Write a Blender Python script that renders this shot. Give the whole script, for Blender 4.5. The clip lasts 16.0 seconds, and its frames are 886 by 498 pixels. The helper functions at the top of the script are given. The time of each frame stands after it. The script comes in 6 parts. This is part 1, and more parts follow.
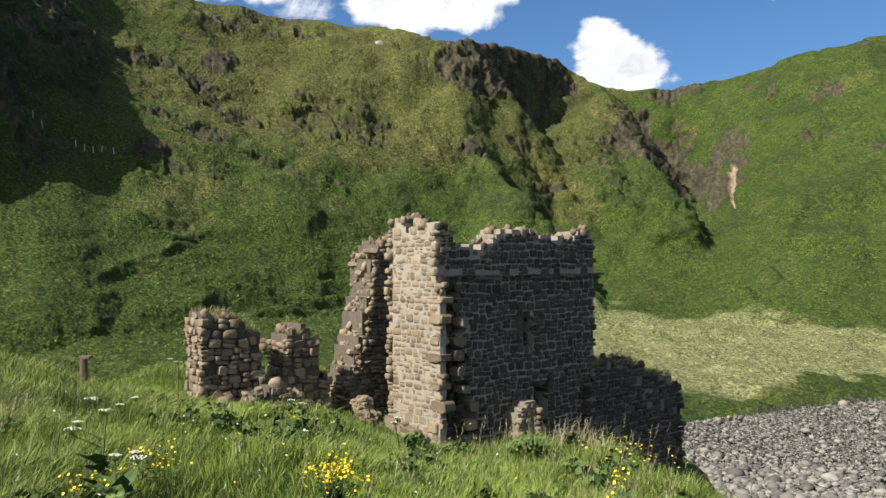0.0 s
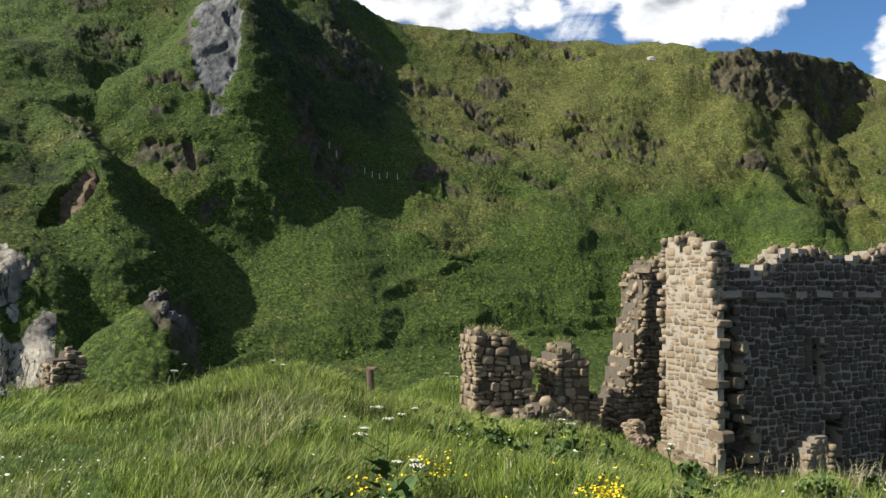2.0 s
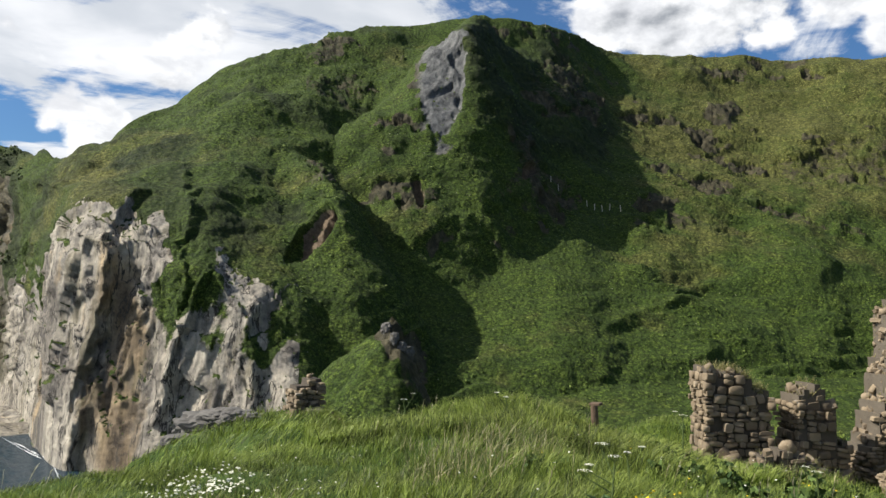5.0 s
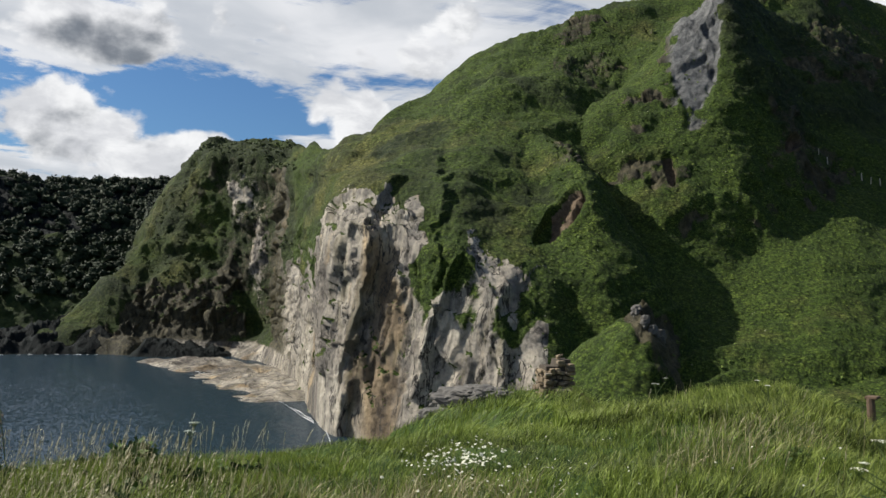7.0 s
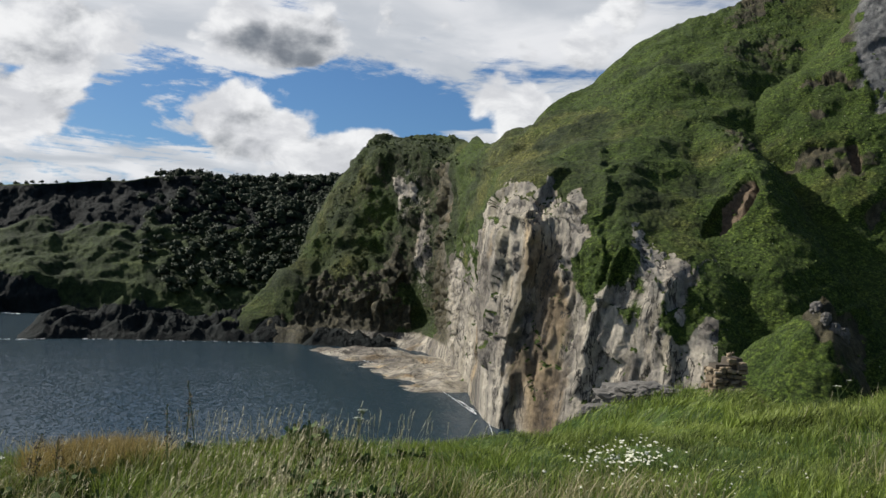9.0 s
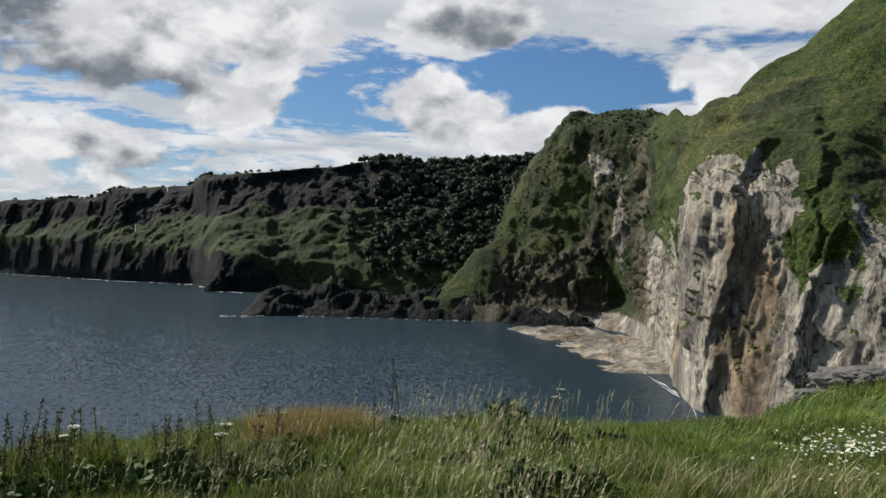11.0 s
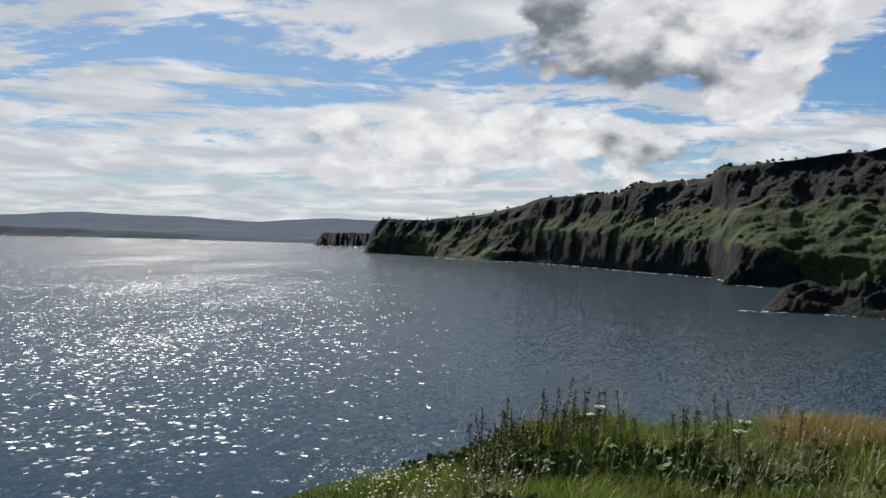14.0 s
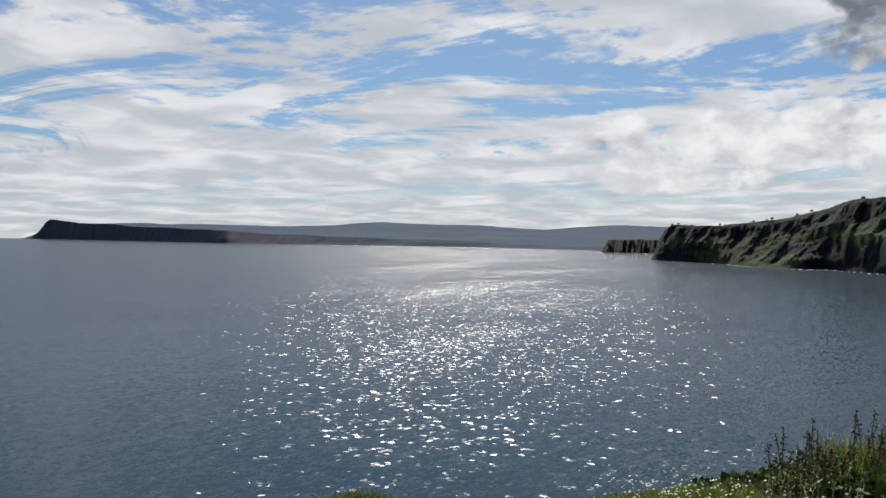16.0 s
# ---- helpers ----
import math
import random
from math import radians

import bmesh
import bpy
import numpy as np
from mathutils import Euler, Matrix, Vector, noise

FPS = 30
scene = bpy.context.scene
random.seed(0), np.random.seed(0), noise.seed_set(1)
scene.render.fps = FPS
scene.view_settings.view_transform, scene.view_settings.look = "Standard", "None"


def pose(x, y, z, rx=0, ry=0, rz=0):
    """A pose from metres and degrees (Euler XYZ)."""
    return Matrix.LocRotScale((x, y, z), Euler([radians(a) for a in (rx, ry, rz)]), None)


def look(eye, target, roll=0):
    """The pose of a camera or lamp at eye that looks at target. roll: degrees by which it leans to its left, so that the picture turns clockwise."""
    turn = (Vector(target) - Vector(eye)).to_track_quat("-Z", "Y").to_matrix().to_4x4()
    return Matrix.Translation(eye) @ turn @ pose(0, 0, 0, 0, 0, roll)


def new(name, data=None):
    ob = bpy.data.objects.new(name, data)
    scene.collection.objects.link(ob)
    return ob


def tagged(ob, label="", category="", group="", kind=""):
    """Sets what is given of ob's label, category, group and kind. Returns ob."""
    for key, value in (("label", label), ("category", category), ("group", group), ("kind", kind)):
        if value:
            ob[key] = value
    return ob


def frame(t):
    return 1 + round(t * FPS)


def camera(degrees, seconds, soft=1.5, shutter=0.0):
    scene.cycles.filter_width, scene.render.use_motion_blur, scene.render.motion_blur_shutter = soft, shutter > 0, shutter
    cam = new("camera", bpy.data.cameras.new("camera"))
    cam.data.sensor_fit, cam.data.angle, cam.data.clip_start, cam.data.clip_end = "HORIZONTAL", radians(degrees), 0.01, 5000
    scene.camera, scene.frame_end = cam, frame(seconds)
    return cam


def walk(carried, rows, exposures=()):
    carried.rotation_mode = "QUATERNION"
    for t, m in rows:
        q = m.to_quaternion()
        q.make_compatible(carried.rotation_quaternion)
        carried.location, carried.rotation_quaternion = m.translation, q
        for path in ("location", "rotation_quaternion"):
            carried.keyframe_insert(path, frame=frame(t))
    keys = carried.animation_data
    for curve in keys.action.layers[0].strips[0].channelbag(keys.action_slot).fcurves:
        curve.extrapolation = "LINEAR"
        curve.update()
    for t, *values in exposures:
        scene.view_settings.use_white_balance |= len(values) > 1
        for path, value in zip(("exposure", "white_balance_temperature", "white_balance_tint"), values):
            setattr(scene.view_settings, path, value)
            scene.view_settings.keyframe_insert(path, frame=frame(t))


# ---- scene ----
cam = camera(55.08, 16.0)

# seconds, then turn, tilt and lean of a camera held at eye height on the headland
PATH = [
    (0.0, 0.00, 0.58, 0.00), (0.5, 4.37, 0.97, -0.29), (1.0, 9.04, 1.39, -0.49), (1.5, 14.15, 1.64, -0.36), (2.0, 18.07, 1.85, -0.43),
    (2.5, 20.49, 2.11, -0.55), (3.0, 22.89, 2.66, -0.47), (3.5, 24.82, 3.30, -0.54), (3.7, 25.67, 3.64, -0.59), (6.0, 41.34, 3.16, -0.78),
    (6.5, 46.18, 2.78, -0.88), (7.0, 49.61, 2.39, -1.23), (7.5, 52.60, 2.02, -1.51), (8.0, 55.35, 1.88, -1.47), (8.5, 58.20, 1.80, -1.56),
    (8.7, 59.17, 1.75, -1.61), (10.8, 71.46, 0.39, -0.85), (11.0, 73.67, -0.00, -0.96), (11.5, 81.13, -0.71, -1.47), (12.0, 87.67, -0.86, -1.25),
    (12.5, 93.33, -1.18, -1.08), (13.0, 97.33, -1.24, -0.97), (13.5, 102.96, -0.95, -0.90), (14.0, 107.62, -1.06, -0.91), (14.5, 113.32, -1.15, -0.62),
    (15.0, 118.46, -1.01, -0.40), (15.5, 123.22, -0.71, -0.30), (16.0, 126.74, -0.79, -0.43),
]

EYE = 22.0
walk(cam, [(t, pose(0, 0, EYE, 90 + p, r, y)) for t, y, p, r in PATH],
     exposures=[(0, 0.84), (3.7, 0.84), (6.0, 0.48), (8.5, 0.32), (11.0, 0.26), (13.0, 0.28), (16.0, 0.26)])

# ---- sky, clouds and sun ----
SUN_BEARING, SUN_HEIGHT = 125.0, 41.0      # degrees to the left of the y axis, degrees up


def bearing(a, r, z=0.0):
    """A place r metres off, a degrees to the left of the y axis."""
    return Vector((-math.sin(radians(a)) * r, math.cos(radians(a)) * r, z))


class Nodes:
    """Short-hand for a node tree."""
    def __init__(self, tree):
        self.t = tree
        tree.nodes.clear()

    def add(self, kind, **props):
        n = self.t.nodes.new(kind)
        for k, v in props.items():
            setattr(n, k, v)
        return n

    def put(self, socket, value):
        if isinstance(value, bpy.types.NodeSocket):
            self.t.links.new(value, socket)
        elif value is not None:
            socket.default_value = value

    def m(self, op, a, b=None, c=None, clamp=False):
        n = self.add("ShaderNodeMath", operation=op, use_clamp=clamp)
        for s, v in zip(n.inputs, (a, b, c)):
            self.put(s, v)
        return n.outputs[0]

    def v(self, op, a, b=None):
        n = self.add("ShaderNodeVectorMath", operation=op)
        self.put(n.inputs[0], a)
        self.put(n.inputs[1], b)
        return n.outputs[0]

    def noise(self, vec, scale, detail=4.0, rough=0.55, dist=0.0, kind="FBM"):
        n = self.add("ShaderNodeTexNoise", noise_type=kind)
        self.put(n.inputs["Vector"], vec)
        for k, v in (("Scale", scale), ("Detail", detail), ("Roughness", rough), ("Distortion", dist)):
            n.inputs[k].default_value = v
        return n.outputs["Fac"]

    def voronoi(self, vec, scale, feature="F1", out="Distance"):
        n = self.add("ShaderNodeTexVoronoi", feature=feature)
        self.put(n.inputs["Vector"], vec)
        n.inputs["Scale"].default_value = scale
        return n.outputs[out]

    def step(self, x, lo, hi, a=0.0, b=1.0):
        n = self.add("ShaderNodeMapRange", interpolation_type="SMOOTHSTEP")
        for s, v in zip(n.inputs, (x, lo, hi, a, b)):
            self.put(s, v)
        return n.outputs[0]

    def mix(self, fac, a, b, blend="MIX"):
        n = self.add("ShaderNodeMix", data_type="RGBA", blend_type=blend)
        self.put(n.inputs[0], fac)
        for s, v in ((n.inputs[6], a), (n.inputs[7], b)):
            self.put(s, (*v, 1.0) if isinstance(v, tuple) and len(v) == 3 else v)
        return n.outputs[2]

    def ramp(self, fac, *stops):
        n = self.add("ShaderNodeValToRGB")
        while len(n.color_ramp.elements) < len(stops):
            n.color_ramp.elements.new(0.5)
        for e, (p, c) in zip(n.color_ramp.elements, stops):
            e.position, e.color = p, (*c, 1.0)
        self.put(n.inputs[0], fac)
        return n.outputs[0]

    def attr(self, name):
        return self.add("ShaderNodeAttribute", attribute_name=name).outputs["Fac"]

    def at(self, sx=1.0, sy=1.0, sz=1.0, space="Position"):
        src = self.add("ShaderNodeNewGeometry").outputs["Position"] if space == "Position" else \
            self.add("ShaderNodeTexCoord").outputs[space]
        return src if (sx, sy, sz) == (1, 1, 1) else self.v("MULTIPLY", src, (sx, sy, sz))

    def bump(self, height, strength=0.5, distance=0.1, normal=None):
        n = self.add("ShaderNodeBump")
        n.inputs["Strength"].default_value, n.inputs["Distance"].default_value = strength, distance
        self.put(n.inputs["Height"], height)
        self.put(n.inputs["Normal"], normal)
        return n.outputs[0]

    def surface(self, color, rough=0.9, normal=None, metal=0.0, spec=0.3, **more):
        n = self.add("ShaderNodeBsdfPrincipled")
        for k, v in (("Base Color", color), ("Roughness", rough), ("Normal", normal), ("Metallic", metal), ("Specular IOR Level", spec), *more.items()):
            self.put(n.inputs[k], (*v, 1.0) if isinstance(v, tuple) and len(v) == 3 and k == "Base Color" else v)
        out = self.add("ShaderNodeOutputMaterial")
        self.t.links.new(n.outputs[0], out.inputs[0])
        return n


def build_world():
    w = bpy.data.worlds.new("sky")
    scene.world = w
    w.use_nodes = True
    n = Nodes(w.node_tree)
    sky = n.add("ShaderNodeTexSky", sky_type="NISHITA", sun_disc=False)
    sky.sun_elevation, sky.sun_rotation = radians(SUN_HEIGHT), radians(-SUN_BEARING)
    sky.air_density, sky.dust_density, sky.ozone_density = 1.0, 0.6, 2.0
    d = n.add("ShaderNodeTexCoord").outputs["Generated"]
    xyz = n.add("ShaderNodeSeparateXYZ")
    n.put(xyz.inputs[0], d)
    x, y, z = xyz.outputs
    az = n.m("MULTIPLY", n.m("ARCTAN2", n.m("MULTIPLY", x, -1.0), y), 180 / math.pi)
    el = n.m("MULTIPLY", n.m("ARCSINE", z), 180 / math.pi)
    # thin high cloud, seen in perspective
    up = n.m("ADD", n.m("MAXIMUM", z, 0.0), 0.10)
    flat = n.add("ShaderNodeCombineXYZ")
    n.put(flat.inputs[0], n.m("DIVIDE", x, up))
    n.put(flat.inputs[1], n.m("DIVIDE", y, up))
    flat = flat.outputs[0]
    high = n.noise(n.v("MULTIPLY", flat, (1.0, 0.62, 1.0)), 0.95, 10.0, 0.64, 0.9)
    # heaped cloud: bearing, height, half width, half depth, weight in degrees
    def billows(off):
        v = n.v("ADD", n.v("MULTIPLY", d, (1.0, 1.0, 1.5)), off)
        round_ = n.m("ADD", n.m("MULTIPLY", n.voronoi(v, 15.0), 0.16), n.m("MULTIPLY", n.voronoi(v, 36.0), 0.07))
        return n.m("ADD", n.noise(v, 7.0, 10.0, 0.56, 0.15), n.m("SUBTRACT", 0.10, round_))

    puff = billows((0.0, 0.0, 0.0))
    heaps = None
    for a, e, wx, wy, top in HEAPS:
        q = n.m("ADD", n.m("POWER", n.m("DIVIDE", n.m("SUBTRACT", az, a), wx), 2.0),
                n.m("POWER", n.m("DIVIDE", n.m("SUBTRACT", el, e), wy), 2.0))
        b = n.m("MULTIPLY", n.m("SUBTRACT", 1.0, q), top)
        heaps = b if heaps is None else n.m("MAXIMUM", heaps, b)
    heaps = n.m("MAXIMUM", heaps, -0.9)
    heap = n.m("ADD", heaps, n.m("MULTIPLY", n.m("SUBTRACT", puff, 0.52), 6.0))
    heap_a = n.step(heap, -0.05, 0.50)
    clear = None
    for a, e, wx, wy, top in GAPS:
        q = n.m("ADD", n.m("POWER", n.m("DIVIDE", n.m("SUBTRACT", az, a), wx), 2.0),
                n.m("POWER", n.m("DIVIDE", n.m("SUBTRACT", el, e), wy), 2.0))
        b = n.m("MULTIPLY", n.step(q, 1.3, 0.0), top)
        clear = b if clear is None else n.m("ADD", clear, b)
    near_sun = n.step(az, 5.0, 60.0)
    streaks = n.noise(n.v("MULTIPLY", flat, (2.2, 5.0, 1.0)), 1.6, 8.0, 0.62, 0.5)
    cover = n.m("ADD", n.m("ADD", n.m("ADD", 0.5, n.m("MULTIPLY", n.m("SUBTRACT", streaks, 0.5), 0.20)), n.m("MULTIPLY", n.m("SUBTRACT", high, 0.5), 1.35)), n.m("SUBTRACT", n.m("ADD", n.m("MULTIPLY", near_sun, 0.09), n.m("MULTIPLY", n.step(az, 100.0, 118.0), 0.025)), n.m("MULTIPLY", clear, 0.13)))
    high_a = n.m("MULTIPLY", n.step(cover, 0.52, 0.64), 0.95)
    low = n.step(el, 7.0, -0.5)
    high_a = n.m("MAXIMUM", high_a, n.m("MULTIPLY", low, n.m("ADD", 0.35, n.m("MULTIPLY", near_sun, 0.6))))
    # sunlit tops, grey undersides
    gray = None
    for a, e, wx, wy, top in UNDERSIDES:
        q = n.m("ADD", n.m("POWER", n.m("DIVIDE", n.m("SUBTRACT", az, a), wx), 2.0),
                n.m("POWER", n.m("DIVIDE", n.m("SUBTRACT", el, e), wy), 2.0))
        b = n.m("MULTIPLY", n.step(q, 1.3, 0.0), top)
        gray = b if gray is None else n.m("MAXIMUM", gray, b)
    folds = billows((-0.010, -0.006, 0.022))
    relief = n.m("MULTIPLY", n.m("SUBTRACT", puff, folds), 3.6)
    thick = n.step(heap, 0.3, 2.2)
    shade = n.step(n.m("SUBTRACT", n.m("ADD", 0.95, relief), n.m("ADD", n.m("MULTIPLY", thick, 0.28), n.m("MULTIPLY", gray, n.m("ADD", 0.25, n.m("MULTIPLY", puff, 0.9))))), 0.0, 1.0)
    heap_c = n.mix(1.0, n.mix(shade, CLOUD_DARK, CLOUD_LIGHT), n.mix(n.step(n.noise(n.v("MULTIPLY", d, (1.0, 1.0, 1.8)), 16.0, 8.0, 0.6, 0.3), 0.35, 0.65), (0.78, 0.79, 0.81), (1.08, 1.08, 1.07)), "MULTIPLY")
    wisps = n.noise(flat, 2.1, 5.0, 0.5, 0.4)
    high_c = n.mix(n.step(wisps, 0.35, 0.7), CLOUD_THIN, CLOUD_LIGHT)
    sky_c = n.mix(1.0, sky.outputs[0], SKY_GAIN, "MULTIPLY")
    sky_c = n.mix(n.m("MULTIPLY", n.step(az, 70.0, 120.0), 0.30), sky_c, CLOUD_VEIL)
    c = n.mix(high_a, sky_c, high_c)
    c = n.mix(heap_a, c, heap_c)
    bg = n.add("ShaderNodeBackground")
    n.put(bg.inputs[0], c)
    bg.inputs[1].default_value = SKY_STRENGTH
    out = n.add("ShaderNodeOutputWorld")
    w.node_tree.links.new(bg.outputs[0], out.inputs[0])


HEAPS = [(-11.6, 12.2, 4.8, 2.5, 1.0), (-9.6, 13.9, 2.6, 1.9, 0.9), (-21, 16.5, 2.0, 1.0, 0.5), (5.0, 18.0, 11.0, 3.4, 1.5), (17.0, 18.6, 8.0, 3.4, 1.2), (11.0, 17.8, 5.0, 3.0, 1.3), (51.0, 15.0, 3.0, 4.0, 0.8),
         (55.5, 12.5, 4.0, 3.6, 1.2), (73.8, 9.4, 4.6, 3.2, 1.5), (66, 7.5, 6.0, 2.0, 0.9), (72.5, 15.3, 6.0, 2.4, 1.2),
         (95.5, 13.2, 8.0, 4.8, 2.0), (86.0, 13.5, 4.0, 2.6, 1.1), (98.0, 5.0, 9.0, 1.8, 0.6), (60.5, 15.5, 5.0, 2.0, 0.8), (88.0, 9.5, 6.0, 2.6, 1.1), (100.0, 6.3, 8.0, 2.0, 1.1), (84.0, 15.0, 5.0, 2.2, 1.1), (113.0, 4.2, 9.0, 1.2, 0.9), (117.0, 6.2, 7.0, 1.0, 0.9), (109.0, 6.2, 8.0, 2.0, 1.0), (128.5, 4.8, 2.0, 0.6, 0.8), (131.6, 4.2, 1.2, 0.45, 0.7), (123.6, 4.3, 1.0, 0.4, 0.7)]
GAPS = [(66.0, 12.0, 7.0, 3.0, 1.0), (-20.0, 17.0, 26.0, 9.0, 1.0), (80.0, 11.0, 6.0, 2.0, 0.8), (106, 11.5, 6.0, 2.0, 0.6), (120.0, 8.5, 9.0, 1.4, 0.6)]
UNDERSIDES = [(95.5, 9.8, 7.0, 1.9, 1.25), (101.0, 14.0, 3.6, 5.0, 1.25), (72.0, 14.5, 4.6, 1.6, 0.8), (93.0, 5.0, 5.0, 1.6, 0.6), (44.0, 19.0, 10.0, 3.0, 0.6), (76.5, 7.6, 3.0, 1.4, 0.45)]
CLOUD_LIGHT, CLOUD_DARK, CLOUD_THIN, CLOUD_VEIL = (13.4, 13.5, 13.8), (3.2, 3.6, 4.2), (8.7, 9.2, 9.9), (4.6, 5.4, 6.4)
SKY_GAIN, SKY_STRENGTH = (0.66, 0.98, 1.32), 0.05
build_world()

sun = new("sun", bpy.data.lights.new("sun", "SUN"))
sun.data.energy, sun.data.angle, sun.data.color = 5.0, radians(0.53), (1.0, 0.95, 0.86)
sun.matrix_world = look(bearing(SUN_BEARING, 100 * math.cos(radians(SUN_HEIGHT)), 100 * math.sin(radians(SUN_HEIGHT))), (0, 0, 0))

# ---- materials ----


def material(name):
    mt = bpy.data.materials.new(name)
    mt.use_nodes = True
    return mt, Nodes(mt.node_tree)


def slope_material():
    """Sea-cliff slope: rough grass and bracken, dry patches, dark basalt, pale limestone, red-brown scars."""
    mt, n = material("cliff_slope")
    p = n.at()
    big, mid, fine = n.noise(p, 0.035, 4.0), n.noise(p, 0.22, 5.0, 0.6), n.noise(p, 1.1, 8.0, 0.74)
    tuft = n.voronoi(p, 1.6)
    grain = n.noise(p, 4.6, 4.0, 0.7)
    g = n.m("ADD", n.m("ADD", n.m("MULTIPLY", mid, 0.24), n.m("MULTIPLY", fine, 0.36)), n.m("MULTIPLY", grain, 0.42))
    green = n.ramp(g, (0.40, (0.011, 0.022, 0.004)), (0.50, (0.046, 0.076, 0.012)), (0.60, (0.112, 0.152, 0.024)), (0.72, (0.20, 0.235, 0.042)))
    brown = n.ramp(fine, (0.3, (0.042, 0.042, 0.014)), (0.52, (0.128, 0.126, 0.036)), (0.72, (0.24, 0.235, 0.078)))
    dry = n.m("ADD", n.attr("dry"), n.m("MULTIPLY", n.step(big, 0.47, 0.66), 0.62))
    veg = n.mix(n.m("MULTIPLY", n.step(n.m("ADD", dry, n.m("MULTIPLY", n.m("SUBTRACT", mid, 0.5), 1.2)), 0.25, 0.9), 0.85), green, brown)
    veg = n.mix(n.step(n.voronoi(p, 0.8), 0.085, 0.06), veg, n.mix(n.step(n.noise(p, 0.09, 2.0), 0.52, 0.62), veg, (0.42, 0.42, 0.30)))
    hay = n.ramp(n.m("ADD", n.m("MULTIPLY", fine, 0.6), n.m("MULTIPLY", grain, 0.4)), (0.34, (0.115, 0.13, 0.045)), (0.50, (0.23, 0.235, 0.10)), (0.66, (0.40, 0.39, 0.22)))
    veg = n.mix(n.step(n.m("ADD", n.attr("meadow"), n.m("MULTIPLY", n.m("SUBTRACT", mid, 0.5), 0.9)), 0.25, 0.75), veg, hay)
    stir = n.add("ShaderNodeTexNoise")
    n.put(stir.inputs["Vector"], p)
    stir.inputs["Scale"].default_value, stir.inputs["Detail"].default_value = 1.7, 5.0
    leaf_at = n.v("ADD", n.at(1.0, 1.0, 1.7), n.v("MULTIPLY", stir.outputs["Color"], (1.1, 1.1, 1.1)))
    clump = n.add("ShaderNodeSeparateColor")
    n.put(clump.inputs[0], n.voronoi(leaf_at, 2.1, "F1", "Color"))
    veg = n.mix(1.0, veg, n.mix(clump.outputs[0], (0.70, 0.71, 0.69), (1.27, 1.25, 1.22)), "MULTIPLY")
    # gaps between leaf clumps darkened in colour, as their shade
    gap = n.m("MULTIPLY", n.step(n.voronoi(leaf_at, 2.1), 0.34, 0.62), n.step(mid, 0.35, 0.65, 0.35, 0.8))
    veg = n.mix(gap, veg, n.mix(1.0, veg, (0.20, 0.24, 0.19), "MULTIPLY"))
    veg = n.mix(1.0, veg, n.mix(n.voronoi(leaf_at, 5.5, "F1", "Color"), (0.78, 0.80, 0.76), (1.26, 1.24, 1.24)), "MULTIPLY")
    # dark scrub tone, also standing in for shade on headland and gully
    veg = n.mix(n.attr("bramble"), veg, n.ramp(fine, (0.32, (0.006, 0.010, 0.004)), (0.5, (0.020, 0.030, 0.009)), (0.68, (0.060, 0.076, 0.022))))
    streak = n.noise(n.at(1.0, 1.0, 0.16), 0.55, 7.0, 0.65, 0.6)
    crack = n.noise(p, 0.9, 8.0, 0.72)
    basalt = n.ramp(n.m("ADD", n.m("MULTIPLY", streak, 0.5), n.m("MULTIPLY", crack, 0.5)),
                    (0.36, (0.014, 0.013, 0.008)), (0.5, (0.046, 0.041, 0.023)), (0.64, (0.118, 0.102, 0.056)))
    hang = n.noise(n.at(1.0, 1.0, 0.12), 0.42, 8.0, 0.62, 0.25)
    lime = n.ramp(n.m("ADD", n.m("MULTIPLY", hang, 0.55), n.m("MULTIPLY", crack, 0.45)),
                  (0.37, (0.07, 0.063, 0.055)), (0.45, (0.21, 0.19, 0.16)), (0.53, (0.34, 0.305, 0.245)), (0.64, (0.53, 0.475, 0.375)))
    lime = n.mix(n.step(n.noise(n.at(1.0, 1.0, 0.5), 0.07, 3.0), 0.46, 0.58), lime, n.mix(1.0, lime, (0.50, 0.49, 0.50), "MULTIPLY"))
    lime = n.mix(n.step(n.noise(n.at(1.0, 1.0, 0.3), 0.09, 4.0, 0.6, 0.4), 0.54, 0.66), lime, n.mix(1.0, lime, (1.0, 0.84, 0.62), "MULTIPLY"))
    lime = n.mix(n.m("MULTIPLY", n.step(n.noise(n.at(1.0, 1.0, 0.25), 0.26, 6.0, 0.65), 0.53, 0.64), 0.45), lime, (0.13, 0.112, 0.055))
    seam = n.noise(n.at(1.0, 1.0, 0.3), 0.33, 5.0, 0.6, 0.4)
    seam = n.m("MULTIPLY", n.step(n.m("ABSOLUTE", n.m("SUBTRACT", seam, 0.5)), 0.028, 0.006), n.step(mid, 0.35, 0.55))
    lime = n.mix(seam, lime, (0.045, 0.040, 0.034))
    rock = n.mix(n.attr("pale"), basalt, lime)
    rock = n.mix(n.attr("slate"), rock, n.ramp(n.m("ADD", n.m("MULTIPLY", streak, 0.5), n.m("MULTIPLY", crack, 0.5)), (0.38, (0.030, 0.031, 0.031)), (0.48, (0.085, 0.087, 0.086)), (0.56, (0.135, 0.136, 0.132)), (0.66, (0.20, 0.195, 0.18))))
    rock = n.mix(n.attr("scar"), rock, n.ramp(crack, (0.3, (0.045, 0.032, 0.020)), (0.7, (0.19, 0.137, 0.086))))
    rock = n.mix(n.attr("clay"), rock, n.ramp(crack, (0.3, (0.17, 0.115, 0.075)), (0.7, (0.40, 0.29, 0.20))))
